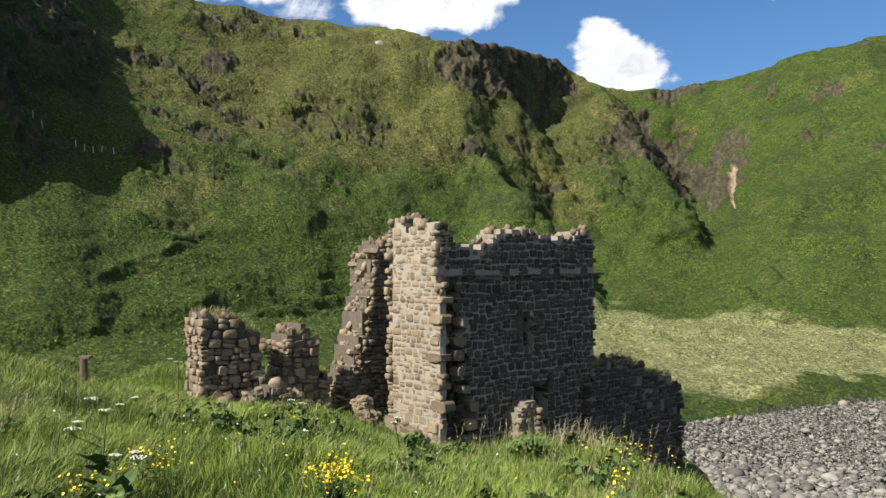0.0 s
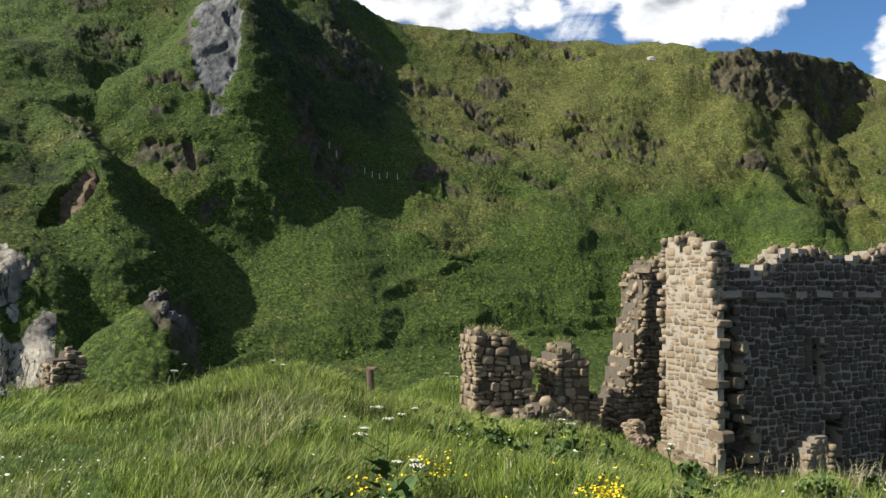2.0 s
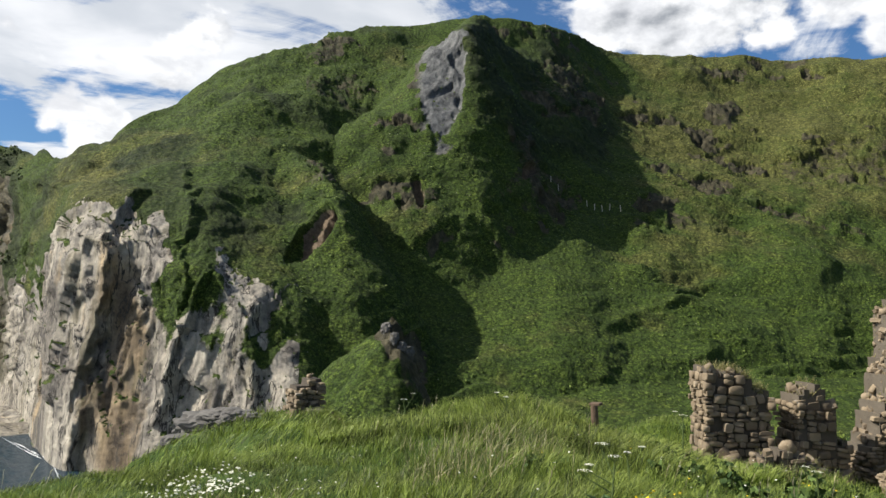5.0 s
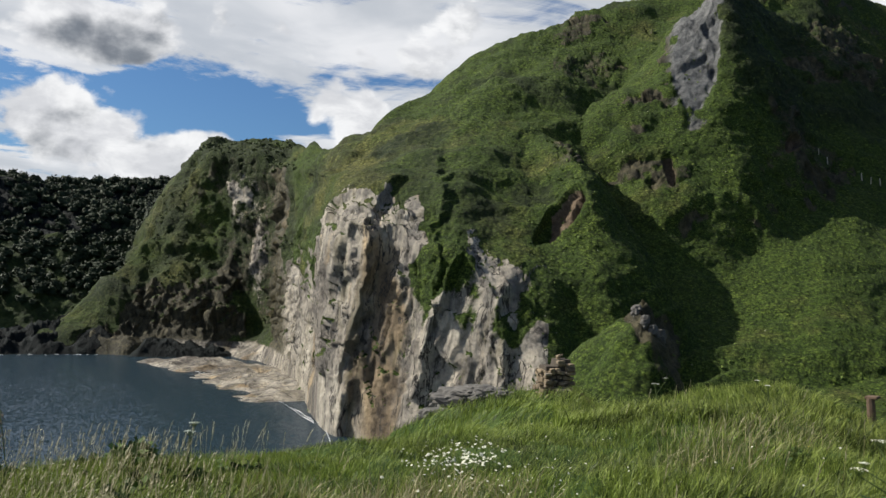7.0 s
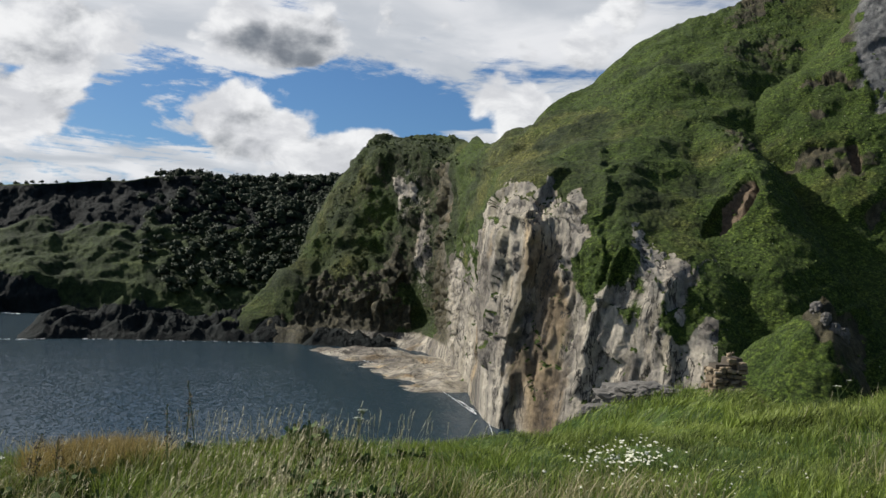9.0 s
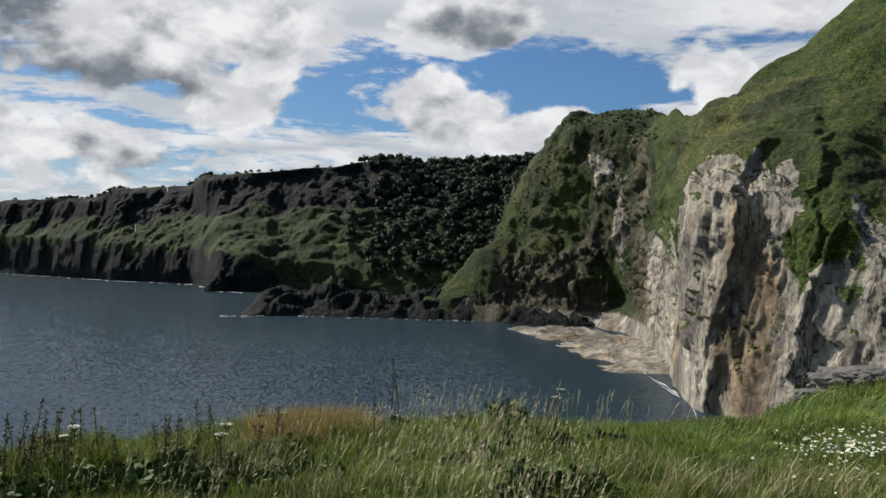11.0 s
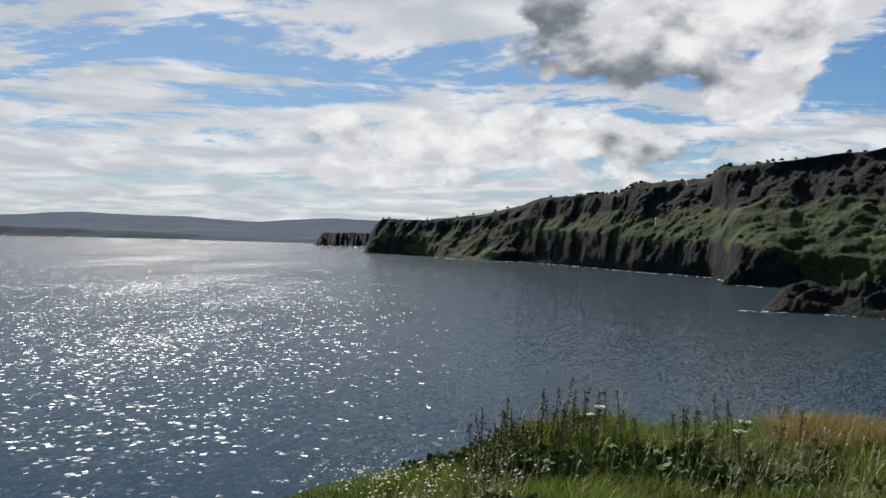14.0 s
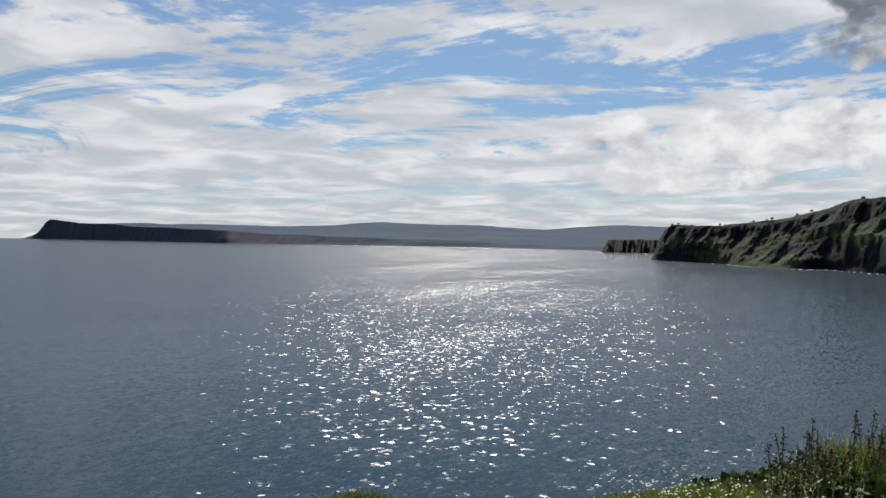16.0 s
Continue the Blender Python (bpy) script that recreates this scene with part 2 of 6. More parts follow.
    amount = n.step(n.m("ADD", n.attr("rock"), n.m("MULTIPLY", n.m("SUBTRACT", n.m("ADD", n.m("MULTIPLY", crack, 0.5), n.m("MULTIPLY", mid, 0.5)), 0.5), 1.5)), 0.42, 0.60)
    pebble_id = n.voronoi(p, 1.9, "F1", "Color")
    # pebbles darken towards their rims, the shade between them in the colour
    pebble = n.mix(1.0, n.ramp(n.voronoi(p, 1.9), (0.2, (0.25, 0.24, 0.21)), (0.8, (0.035, 0.033, 0.029))), n.mix(0.0, n.ramp(n.m("MULTIPLY", pebble_id, 1.0), (0.2, (0.45, 0.44, 0.42)), (0.8, (1.0, 0.98, 0.94))), (1.0, 1.0, 1.0)), "MULTIPLY")
    shore = n.attr("shore")
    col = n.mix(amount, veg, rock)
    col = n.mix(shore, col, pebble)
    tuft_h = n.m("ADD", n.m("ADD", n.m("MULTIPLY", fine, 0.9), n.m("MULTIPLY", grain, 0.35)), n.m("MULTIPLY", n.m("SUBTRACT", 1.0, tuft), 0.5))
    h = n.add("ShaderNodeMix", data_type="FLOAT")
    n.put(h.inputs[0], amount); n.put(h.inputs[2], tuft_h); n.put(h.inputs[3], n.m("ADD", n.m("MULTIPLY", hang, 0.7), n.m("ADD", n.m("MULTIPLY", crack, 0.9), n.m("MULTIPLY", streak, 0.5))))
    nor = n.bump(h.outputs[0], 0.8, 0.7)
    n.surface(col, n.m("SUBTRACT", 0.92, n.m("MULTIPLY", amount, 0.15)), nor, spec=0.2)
    return mt


def turf_material():
    """Soil and short grass under the long grass of the headland."""
    mt, n = material("turf")
    p = n.at()
    a, b = n.noise(p, 0.6, 5.0), n.noise(p, 9.0, 6.0, 0.65)
    col = n.ramp(n.m("ADD", n.m("MULTIPLY", a, 0.5), n.m("MULTIPLY", b, 0.5)), (0.3, (0.018, 0.034, 0.008)), (0.55, (0.05, 0.085, 0.018)), (0.8, (0.12, 0.14, 0.05)))
    n.surface(col, 0.95, n.bump(b, 0.8, 0.08), spec=0.15)
    return mt


def grass_material(name, dark, light, tip):
    mt, n = material(name)
    r = n.add("ShaderNodeNewGeometry").outputs["Random Per Island"]
    k = n.attr("along")
    patch = n.noise(n.at(), 0.55, 3.0)
    tone = n.step(n.m("ADD", n.m("MULTIPLY", r, 0.45), n.m("ADD", n.m("MULTIPLY", patch, 0.6), n.m("MULTIPLY", n.noise(n.at(), 2.3, 3.0), 0.55))), 0.56, 1.0)
    base = n.mix(tone, dark, light)
    col = n.mix(n.m("MULTIPLY", n.m("POWER", k, 2.0), n.m("MULTIPLY", r, 0.75)), base, tip)
    bs = n.surface(col, 0.55, spec=0.25)
    tr = n.add("ShaderNodeBsdfTranslucent")
    n.put(tr.inputs[0], n.mix(0.12, col, (0.35, 0.42, 0.08)))
    ms = n.add("ShaderNodeMixShader")
    ms.inputs[0].default_value = 0.18
    out = n.t.nodes["Material Output"]
    n.t.links.new(bs.outputs[0], ms.inputs[1])
    n.t.links.new(tr.outputs[0], ms.inputs[2])
    n.t.links.new(ms.outputs[0], out.inputs[0])
    return mt


STEEP = 0.25        # lean of the wave fronts, for each of two sizes of wave


def water_material():
    """Wind-ruffled sea: sky in the ripples, a broad sun glade and single glints."""
    mt, n = material("sea_water")
    p = n.at()

    def facets(vec, scale, size, cells=True):
        if cells:
            c = n.voronoi(vec, scale, "F1", "Color")
        else:
            t = n.add("ShaderNodeTexNoise")
            n.put(t.inputs["Vector"], vec)
            t.inputs["Scale"].default_value, t.inputs["Detail"].default_value, t.inputs["Roughness"].default_value = scale, 4.0, 0.62
            c = t.outputs["Color"]
        return n.v("MULTIPLY", n.v("SUBTRACT", c, (0.5, 0.5, 0.5)), (size, size, 0.0))

    def normal(slope, k):
        sc = n.add("ShaderNodeVectorMath", operation="SCALE")
        n.put(sc.inputs[0], slope)
        n.put(sc.inputs[3], k)
        return n.v("NORMALIZE", n.v("ADD", sc.outputs[0], (0.0, 0.0, 1.0)))

    def gloss(rough, color, nor, kind="BECKMANN"):
        g = n.add("ShaderNodeBsdfGlossy")
        g.distribution = kind
        g.inputs["Roughness"].default_value = rough
        n.put(g.inputs["Color"], color)
        n.put(g.inputs["Normal"], nor)
        return g.outputs[0]

    def join(kind, a, b, fac=None):
        m = n.add(kind)
        if fac is not None:
            n.put(m.inputs[0], fac)
        n.t.links.new(a, m.inputs[-2])
        n.t.links.new(b, m.inputs[-1])
        return m.outputs[0]

    gust = n.step(n.noise(n.at(0.5, 1.4, 1.0), 0.012, 4.0, 0.6), 0.35, 0.7, 0.7, 1.15)
    swell = n.v("ADD", facets(n.at(0.7, 1.2, 1.0), 0.16, 0.10, False), facets(n.at(0.8, 1.2, 1.0), 0.8, 0.36, False))
    ripple = normal(n.v("ADD", swell, facets(n.at(0.8, 1.25, 1.0), 3.2, 0.14)), gust)

    def wavelets(scale, down, across):
        """Flat facets of single waves, steeper down the wind than across it."""
        c = n.add("ShaderNodeSeparateColor")
        wind = bearing(SUN_BEARING, 1.0)
        n.put(c.inputs[0], n.voronoi(p, scale, "F1", "Color"))
        total = None
        for k, size, d in ((0, down, (wind.x, wind.y, 0.0)), (1, across, (-wind.y, wind.x, 0.0))):
            v = n.add("ShaderNodeVectorMath", operation="SCALE")
            v.inputs[0].default_value = d
            n.put(v.inputs[3], n.m("SUBTRACT", n.m("MULTIPLY", n.m("SUBTRACT", c.outputs[k], 0.5), size), 0.0 if k else STEEP))
            total = v.outputs[0] if total is None else n.v("ADD", total, v.outputs[0])
        return total

    chop = normal(n.v("ADD", n.v("ADD", swell, wavelets(1.7, 0.42, 0.46)), wavelets(0.6, 0.34, 0.40)), gust)
    col = n.mix(n.noise(p, 0.012, 3.0), (0.017, 0.036, 0.050), (0.025, 0.046, 0.062))
    body = n.add("ShaderNodeBsdfDiffuse")
    n.put(body.inputs[0], col)
    fr = n.add("ShaderNodeFresnel")
    fr.inputs[0].default_value = 1.333
    n.put(fr.inputs[1], ripple)
    f = n.m("MINIMUM", fr.outputs[0], 0.5)
    sh = join("ShaderNodeMixShader", body.outputs[0], gloss(0.16, (0.44, 0.46, 0.52, 1.0), ripple), f)
    low = n.add("ShaderNodeFresnel")
    low.inputs[0].default_value = 1.333
    sh = join("ShaderNodeAddShader", sh, gloss(0.50, n.m("MULTIPLY", n.m("POWER", low.outputs[0], 2.0), GLADE), ripple, "GGX"))
    sh = join("ShaderNodeAddShader", sh, gloss(0.22, n.m("MULTIPLY", f, GLINT), chop))
    out = n.add("ShaderNodeOutputMaterial")
    n.t.links.new(sh, out.inputs[0])
    return mt


GLADE, GLINT = 0.02, 0.020


def stone_material(name, dark, light, patch=(0.33, 0.31, 0.27), lichen=0.4):
    mt, n = material(name)
    p = n.at()
    r = n.add("ShaderNodeObjectInfo").outputs["Random"]
    i = n.add("ShaderNodeNewGeometry").outputs["Random Per Island"]
    r = n.m("FRACT", n.m("ADD", r, i))
    a, b = n.noise(p, 3.0, 6.0, 0.6), n.noise(p, 22.0, 6.0, 0.7)
    col = n.mix(n.m("ADD", n.m("MULTIPLY", r, 0.6), n.m("MULTIPLY", a, 0.4)), dark, light)
    col = n.mix(n.m("MULTIPLY", b, 0.5), col, n.mix(1.0, col, (0.5, 0.48, 0.45), "MULTIPLY"))
    col = n.mix(n.m("MULTIPLY", n.step(n.noise(p, 5.0, 7.0, 0.7), 0.56, 0.66), lichen), col, patch)
    n.surface(col, 0.9, n.bump(n.m("ADD", a, n.m("MULTIPLY", b, 0.5)), 0.7, 0.03), spec=0.2)
    return mt


SLOPE = slope_material()
TURF = turf_material()
GRASS = grass_material("long_grass", (0.012, 0.028, 0.004), (0.195, 0.275, 0.036), (0.38, 0.40, 0.12))
STRAW = grass_material("dry_grass", (0.16, 0.145, 0.060), (0.40, 0.35, 0.19), (0.66, 0.60, 0.43))
WATER = water_material()
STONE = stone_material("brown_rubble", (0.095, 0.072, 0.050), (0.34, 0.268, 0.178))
# basalt of the front: dark stone, darkened further to deepen its shade
BASALT = stone_material("shaded_basalt", (0.030, 0.024, 0.018), (0.112, 0.092, 0.069), (0.19, 0.17, 0.14), 0.3)
# lime mortar darkened in colour for the walls that stand in shade
SHADE_MORTAR = stone_material("shaded_mortar", (0.13, 0.115, 0.094), (0.34, 0.305, 0.25), (0.07, 0.06, 0.05), 0.5)
RUBBLE_CORE = stone_material("rubble_core", (0.060, 0.050, 0.039), (0.175, 0.148, 0.113), (0.05, 0.043, 0.035), 0.5)
MORTAR = stone_material("lime_mortar", (0.17, 0.148, 0.115), (0.43, 0.38, 0.30), (0.10, 0.085, 0.07), 0.6)

# ---- landforms ----


def hash3(ix, iy, iz, seed):
    h = (ix.astype(np.int64) * 374761393 + iy.astype(np.int64) * 668265263 + iz.astype(np.int64) * 2147483647 + seed * 974634777) & 0xFFFFFFFF
    h = ((h ^ (h >> 13)) * 1274126177) & 0xFFFFFFFF
    h = ((h ^ (h >> 16)) * 2246822519) & 0xFFFFFFFF
    return ((h ^ (h >> 15)) & 0xFFFF) / 32767.5 - 1.0


def lattice(x, y, z, seed=0):
    """Smooth value noise, -1 to 1."""
    fx, fy, fz = np.floor(x), np.floor(y), np.floor(z)
    ux, uy, uz = x - fx, y - fy, z - fz
    ux, uy, uz = (u * u * u * (u * (u * 6 - 15) + 10) for u in (ux, uy, uz))
    out = 0
    for dx in (0, 1):
        for dy in (0, 1):
            for dz in (0, 1):
                wgt = (ux if dx else 1 - ux) * (uy if dy else 1 - uy) * (uz if dz else 1 - uz)
                out = out + wgt * hash3(fx + dx, fy + dy, fz + dz, seed)
    return out


def fbm(x, y, z, size, octaves=5, gain=0.5, seed=0):
    out, amp, k = 0, 1.0, 1.0 / size
    for o in range(octaves):
        x, y = 0.8 * x - 0.6 * y, 0.6 * x + 0.8 * y
        y, z = 0.857 * y - 0.515 * z, 0.515 * y + 0.857 * z
        out = out + amp * lattice(x * k + 17.3 * o, y * k - 9.1 * o, z * k + 4.7 * o, seed + o)
        amp, k = amp * gain, k * 2.03
    return out


def ridged(x, y, z, size, octaves=4, seed=0):
    out, amp, k = 0, 0.6, 1.0 / size
    for o in range(octaves):
        out = out + amp * (1 - 2 * np.abs(lattice(x * k + 3.1 * o, y * k, z * k, seed + o)))
        amp, k = amp * 0.5, k * 2.1
    return out


def shards(x, y, z, size, tall, seed):
    """Angular facets of broken rock: every cell is a tilted plane, -1 to 1."""
    u, v, w = x / size, y / size, z / tall
    fu, fv, fw = np.floor(u), np.floor(v), np.floor(w)
    best, out = np.full(x.shape, 9.0), np.zeros(x.shape)
    for du in (-1, 0, 1):
        for dv in (-1, 0, 1):
            for dw in (-1, 0, 1):
                a, b, c = fu + du, fv + dv, fw + dw
                ou = u - a - 0.5 - 0.45 * hash3(a, b, c, seed)
                ov = v - b - 0.5 - 0.45 * hash3(a, b, c, seed + 1)
                ow = w - c - 0.5 - 0.45 * hash3(a, b, c, seed + 2)
                d = ou * ou + ov * ov + ow * ow
                val = 0.6 * hash3(a, b, c, seed + 3) + 1.1 * (ou * hash3(a, b, c, seed + 4) + ov * hash3(a, b, c, seed + 5)) + 0.5 * ow * hash3(a, b, c, seed + 6)
                out = np.where(d < best, val, out)
                best = np.minimum(best, d)
    return out


def smooth(t):
    t = np.clip(t, 0, 1)
    return t * t * (3 - 2 * t)


def sheet(name, X, Y, Z, mat, wrap=False, **masks):
    """One grid mesh from three arrays, with surface masks as attributes."""
    r, c = X.shape
    co = np.stack([X, Y, Z], -1).reshape(-1, 3).astype(np.float32)
    i = np.arange(r * c).reshape(r, c)
    if wrap:
        i = np.concatenate([i, i[:, :1]], 1)
    quads = np.stack([i[:-1, :-1], i[:-1, 1:], i[1:, 1:], i[1:, :-1]], -1).reshape(-1, 4)
    return mesh_from(name, co, quads, mat, **masks)


def mesh_from(name, co, faces, mat, flat=False, **masks):
    me = bpy.data.meshes.new(name)
    n = faces.shape[1]
    me.vertices.add(len(co))
    me.vertices.foreach_set("co", np.ascontiguousarray(co, np.float32).ravel())
    me.loops.add(faces.size)
    me.loops.foreach_set("vertex_index", np.ascontiguousarray(faces, np.int32).ravel())
    me.polygons.add(len(faces))
    me.polygons.foreach_set("loop_start", np.arange(0, faces.size, n, dtype=np.int32))
    me.update(calc_edges=True)
    if not flat:
        me.polygons.foreach_set("use_smooth", np.ones(len(faces), bool))
    for k, v in masks.items():
        at = me.attributes.new(k, "FLOAT", "POINT")
        at.data.foreach_set("value", np.ascontiguousarray(v, np.float32).ravel())
    me.materials.append(mat)
    return new(name, me)


# bearing, distance and height of the lines that shape the bay
STRAND = [  # inner edge of the beach and valley floor
    (-60, 134, 2.0), (-28, 134, 2.0), (-19, 112, 1.8), (-16, 106, 2.0), (-7, 100, 4.4), (5, 100, 7.9),
    (25, 100, 7.1), (38, 88, 6.5), (42, 86, 3.7), (46.5, 88, -0.8), (50.5, 95, -3.5), (54.8, 100, -3.9),
    (57.5, 106, -3.4), (58.6, 128, -2.6), (60.2, 165, -1.8), (62, 190, -2.7), (67, 210, -3.0), (76, 230, -3.0)]
TOE = [  # where the slope or cliff starts
    (-60, 150, 6.2), (-28, 160, 4.6), (-24, 172, 8.2), (-19, 190, 9.7), (-16, 195, 10.1), (-7, 170, 8.9),
    (5, 155, 11.2), (18.5, 130, 11.5), (25.5, 118, 10.0), (32, 114, 8.4), (38, 112, 8.6), (42, 100, 6.2),
    (46.5, 104, 1.8), (50.5, 111, 0.0), (54.8, 121, -1.5), (57.7, 130, -0.9), (58.7, 158, -0.4), (59.6, 190, -0.1), (60.5, 222, 0.0), (62, 240, -0.2),
    (65, 255, -0.8), (69, 262, -0.9), (70, 262, -0.9), (71.5, 266, -4.1), (76, 272, -6.6)]
MID = [  # lower third of the slope
    (-60, 210, 22.0), (-28, 205, 18.4), (-24, 215, 22.0), (-19, 235, 24.1), (-16, 262, 28.9), (-10.4, 268, 27.6),
    (-7, 240, 24.5), (-4, 212, 24.2), (-1.5, 200, 26.2), (5, 184, 28.4), (18.5, 155, 26.9), (25.5, 140, 25.9),
    (32, 134, 22.0), (38, 130, 22.0), (42, 113, 20.0), (44.5, 114, 23.0), (46.5, 112, 21.0), (48.5, 117, 28.1),
    (50.5, 119, 25.1), (52.5, 124, 31.8), (55, 128, 29.8), (57.7, 136, 33.9), (58.6, 163, 33.0), (59.4, 196, 29.0), (60.2, 230, 21.0), (61.0, 254, 8.0), (62, 262, 6.0),
    (65, 275, 7.6), (69, 275, 10.0), (70, 275, 7.6), (71.5, 285, -2.9), (76, 285, -8.0)]
UPPER = [  # upper third of the slope
    (-60, 270, 55.2), (-28, 265, 52.2), (-24, 275, 53.3), (-19, 290, 47.4), (-16, 328, 47.8), (-13, 326, 50.5),
    (-10.4, 322, 57.0), (-7, 298, 57.5), (-4, 268, 55.9), (-1.5, 246, 57.4), (2, 236, 56.8), (5, 230, 56.4),
    (12, 216, 54.3), (18.5, 192, 47.6), (25.5, 170, 41.7), (32, 162, 42.5), (38, 165, 48.1), (42, 150, 45.8),
    (46.5, 147, 45.3), (50.5, 148, 44.4), (54.8, 146, 41.2), (57.7, 150, 40.9), (58.6, 178, 45.0), (59.4, 212, 49.0), (60.3, 250, 54.1), (62, 272, 61.7),
    (65, 289, 62.6), (68.3, 310, 40.4), (70, 320, 22.0), (71.5, 325, -3.6), (76, 350, -8.6)]
CREST = [  # edge of the plateau
    (-60, 330, 98.2), (-28, 330, 99.4), (-22, 338, 95.1), (-19, 350, 91.9), (-15.5, 356, 90.6), (-13, 352, 88.5),
    (-10.4, 346, 90.5), (-7, 314, 96.2), (-4, 284, 92.3), (-1.5, 262, 89.3), (0.3, 264, 88.8), (2.5, 270, 93.3),
    (5, 275, 97.7), (12, 268, 97.8), (18.5, 258, 97.9), (21.7, 246, 96.7), (24.5, 228, 98.3), (29, 215, 98.6),
    (33.5, 212, 96.2), (38.5, 215, 92.7), (42, 212, 87.6), (46.5, 208, 81.3), (48.5, 205, 76.5), (50.5, 200, 68.9),
    (53.4, 195, 62.7), (54.8, 190, 56.5), (57.4, 186, 51.5), (58.5, 230, 57.0), (59.7, 290, 69.0), (62, 320, 74.4), (65, 335, 75.1),
    (67, 340, 63.7), (68.3, 340, 54.7), (70, 345, 28.0), (71.5, 345, -5.2), (76, 380, -11.2)]


def line_at(line, az, soft=0.6):
    """Distance and height of a line at every bearing, gently rounded."""
    a = np.arange(-62, 80, 0.1)
    ln = np.array(line)
    k = np.exp(-0.5 * (np.arange(-30, 31) * 0.1 / soft) ** 2)
    k /= k.sum()
    out = []
    for c in (1, 2):
        v = np.interp(a, ln[:, 0], ln[:, c])
        v = np.convolve(np.pad(v, 30, mode="edge"), k, "valid")
        out.append(np.interp(az, a, v))
    return out


# crest lines of the spurs: bearing, distance, height; then the fall to the right and to the left, metres a metre
SPURS = [
    ([(-1.6, 266, 90.3), (-1.2, 254, 75.1), (-2.5, 235, 51.3), (-5.6, 205, 34.9), (-7.3, 190, 25.0), (-9, 175, 8.0)], 1.5, 0.6, 2.5),
    ([(-8.5, 335, 95.7), (-10.8, 318, 83.2), (-13.7, 270, 49.4), (-16, 250, 36.4)], 1.6, 0.6, 2.5),
    ([(30.5, 215, 98.6), (31.7, 178, 81.2), (32.1, 173, 66.7), (32.4, 167, 52.7)], 1.8, 1, 1.5),
    ([(44.5, 165, 52.6), (41, 140, 44.2), (39.9, 128, 35.5), (39.2, 121, 26.2), (38.9, 116, 19.4), (38, 108, 10.6)], 1.7, 1.5, 2.6),
    ([(36.7, 90, 20.3), (36.3, 87, 19.4), (36, 85, 17.2)], 2.2, 1.15, 0.7),
    ([(65, 330, 74.3), (66.5, 315, 62.9), (68.3, 300, 37.7), (71, 285, 22.0), (74.5, 275, 7.1)], 0.9, 2.4, 4),
]


def spur_height(x, y, spur, uneven):
    pts, right, left, crown = spur
    P = np.array([(-math.sin(radians(a)) * r, math.cos(radians(a)) * r, h) for a, r, h in pts])
    best = np.full(x.shape, -50.0)
    for p, q in zip(P[:-1], P[1:]):
        dx, dy = q[0] - p[0], q[1] - p[1]
        ln2 = dx * dx + dy * dy
        t = np.clip(((x - p[0]) * dx + (y - p[1]) * dy) / ln2, 0, 1)
        ox, oy = x - p[0] - t * dx, y - p[1] - t * dy
        dist = np.hypot(ox, oy)
        side = (dx * oy - dy * ox) / math.sqrt(ln2)           # above 0: left of the way down
        w = smooth(side / np.maximum(dist, 1e-6) * 0.5 + 0.5)
        best = np.maximum(best, p[2] + t * (q[2] - p[2]) - (np.hypot(dist, crown) - crown) * (left * (1 - w) + right * w) + uneven * (1 - np.exp(-dist / 3)))
    return best


def soft_max(a, b, k):
    h = np.clip(0.5 + 0.5 * (a - b) / k, 0, 1)
    return b + (a - b) * h + k * h * (1 - h)


def hill_height(az, r):
    x, y = -np.sin(np.radians(az)) * r, np.cos(np.radians(az)) * r
    lines = [line_at(l, az) for l in (STRAND, TOE, MID, UPPER, CREST)]
    rs = [np.full_like(az, 45.0)] + [l[0] for l in lines] + [lines[-1][0] + 25, lines[-1][0] + 160]
    zs = [np.minimum(lines[0][1], 2.5) - 0.5] + [l[1] for l in lines] + [lines[-1][1] + 1.0, lines[-1][1] + 3.0]
    z = zs[0]
    for k in range(len(rs) - 1):
        t = np.clip((r - rs[k]) / (rs[k + 1] - rs[k]), 0, 1)
        z = np.where(r >= rs[k], zs[k] + (zs[k + 1] - zs[k]) * t, z)
    uneven = 1.5 * fbm(x, y, x * 0, 8.0, 3, 0.5, 13)
    for s in SPURS:
        z = soft_max(spur_height(x, y, s, uneven), z, 2.0)
    return z


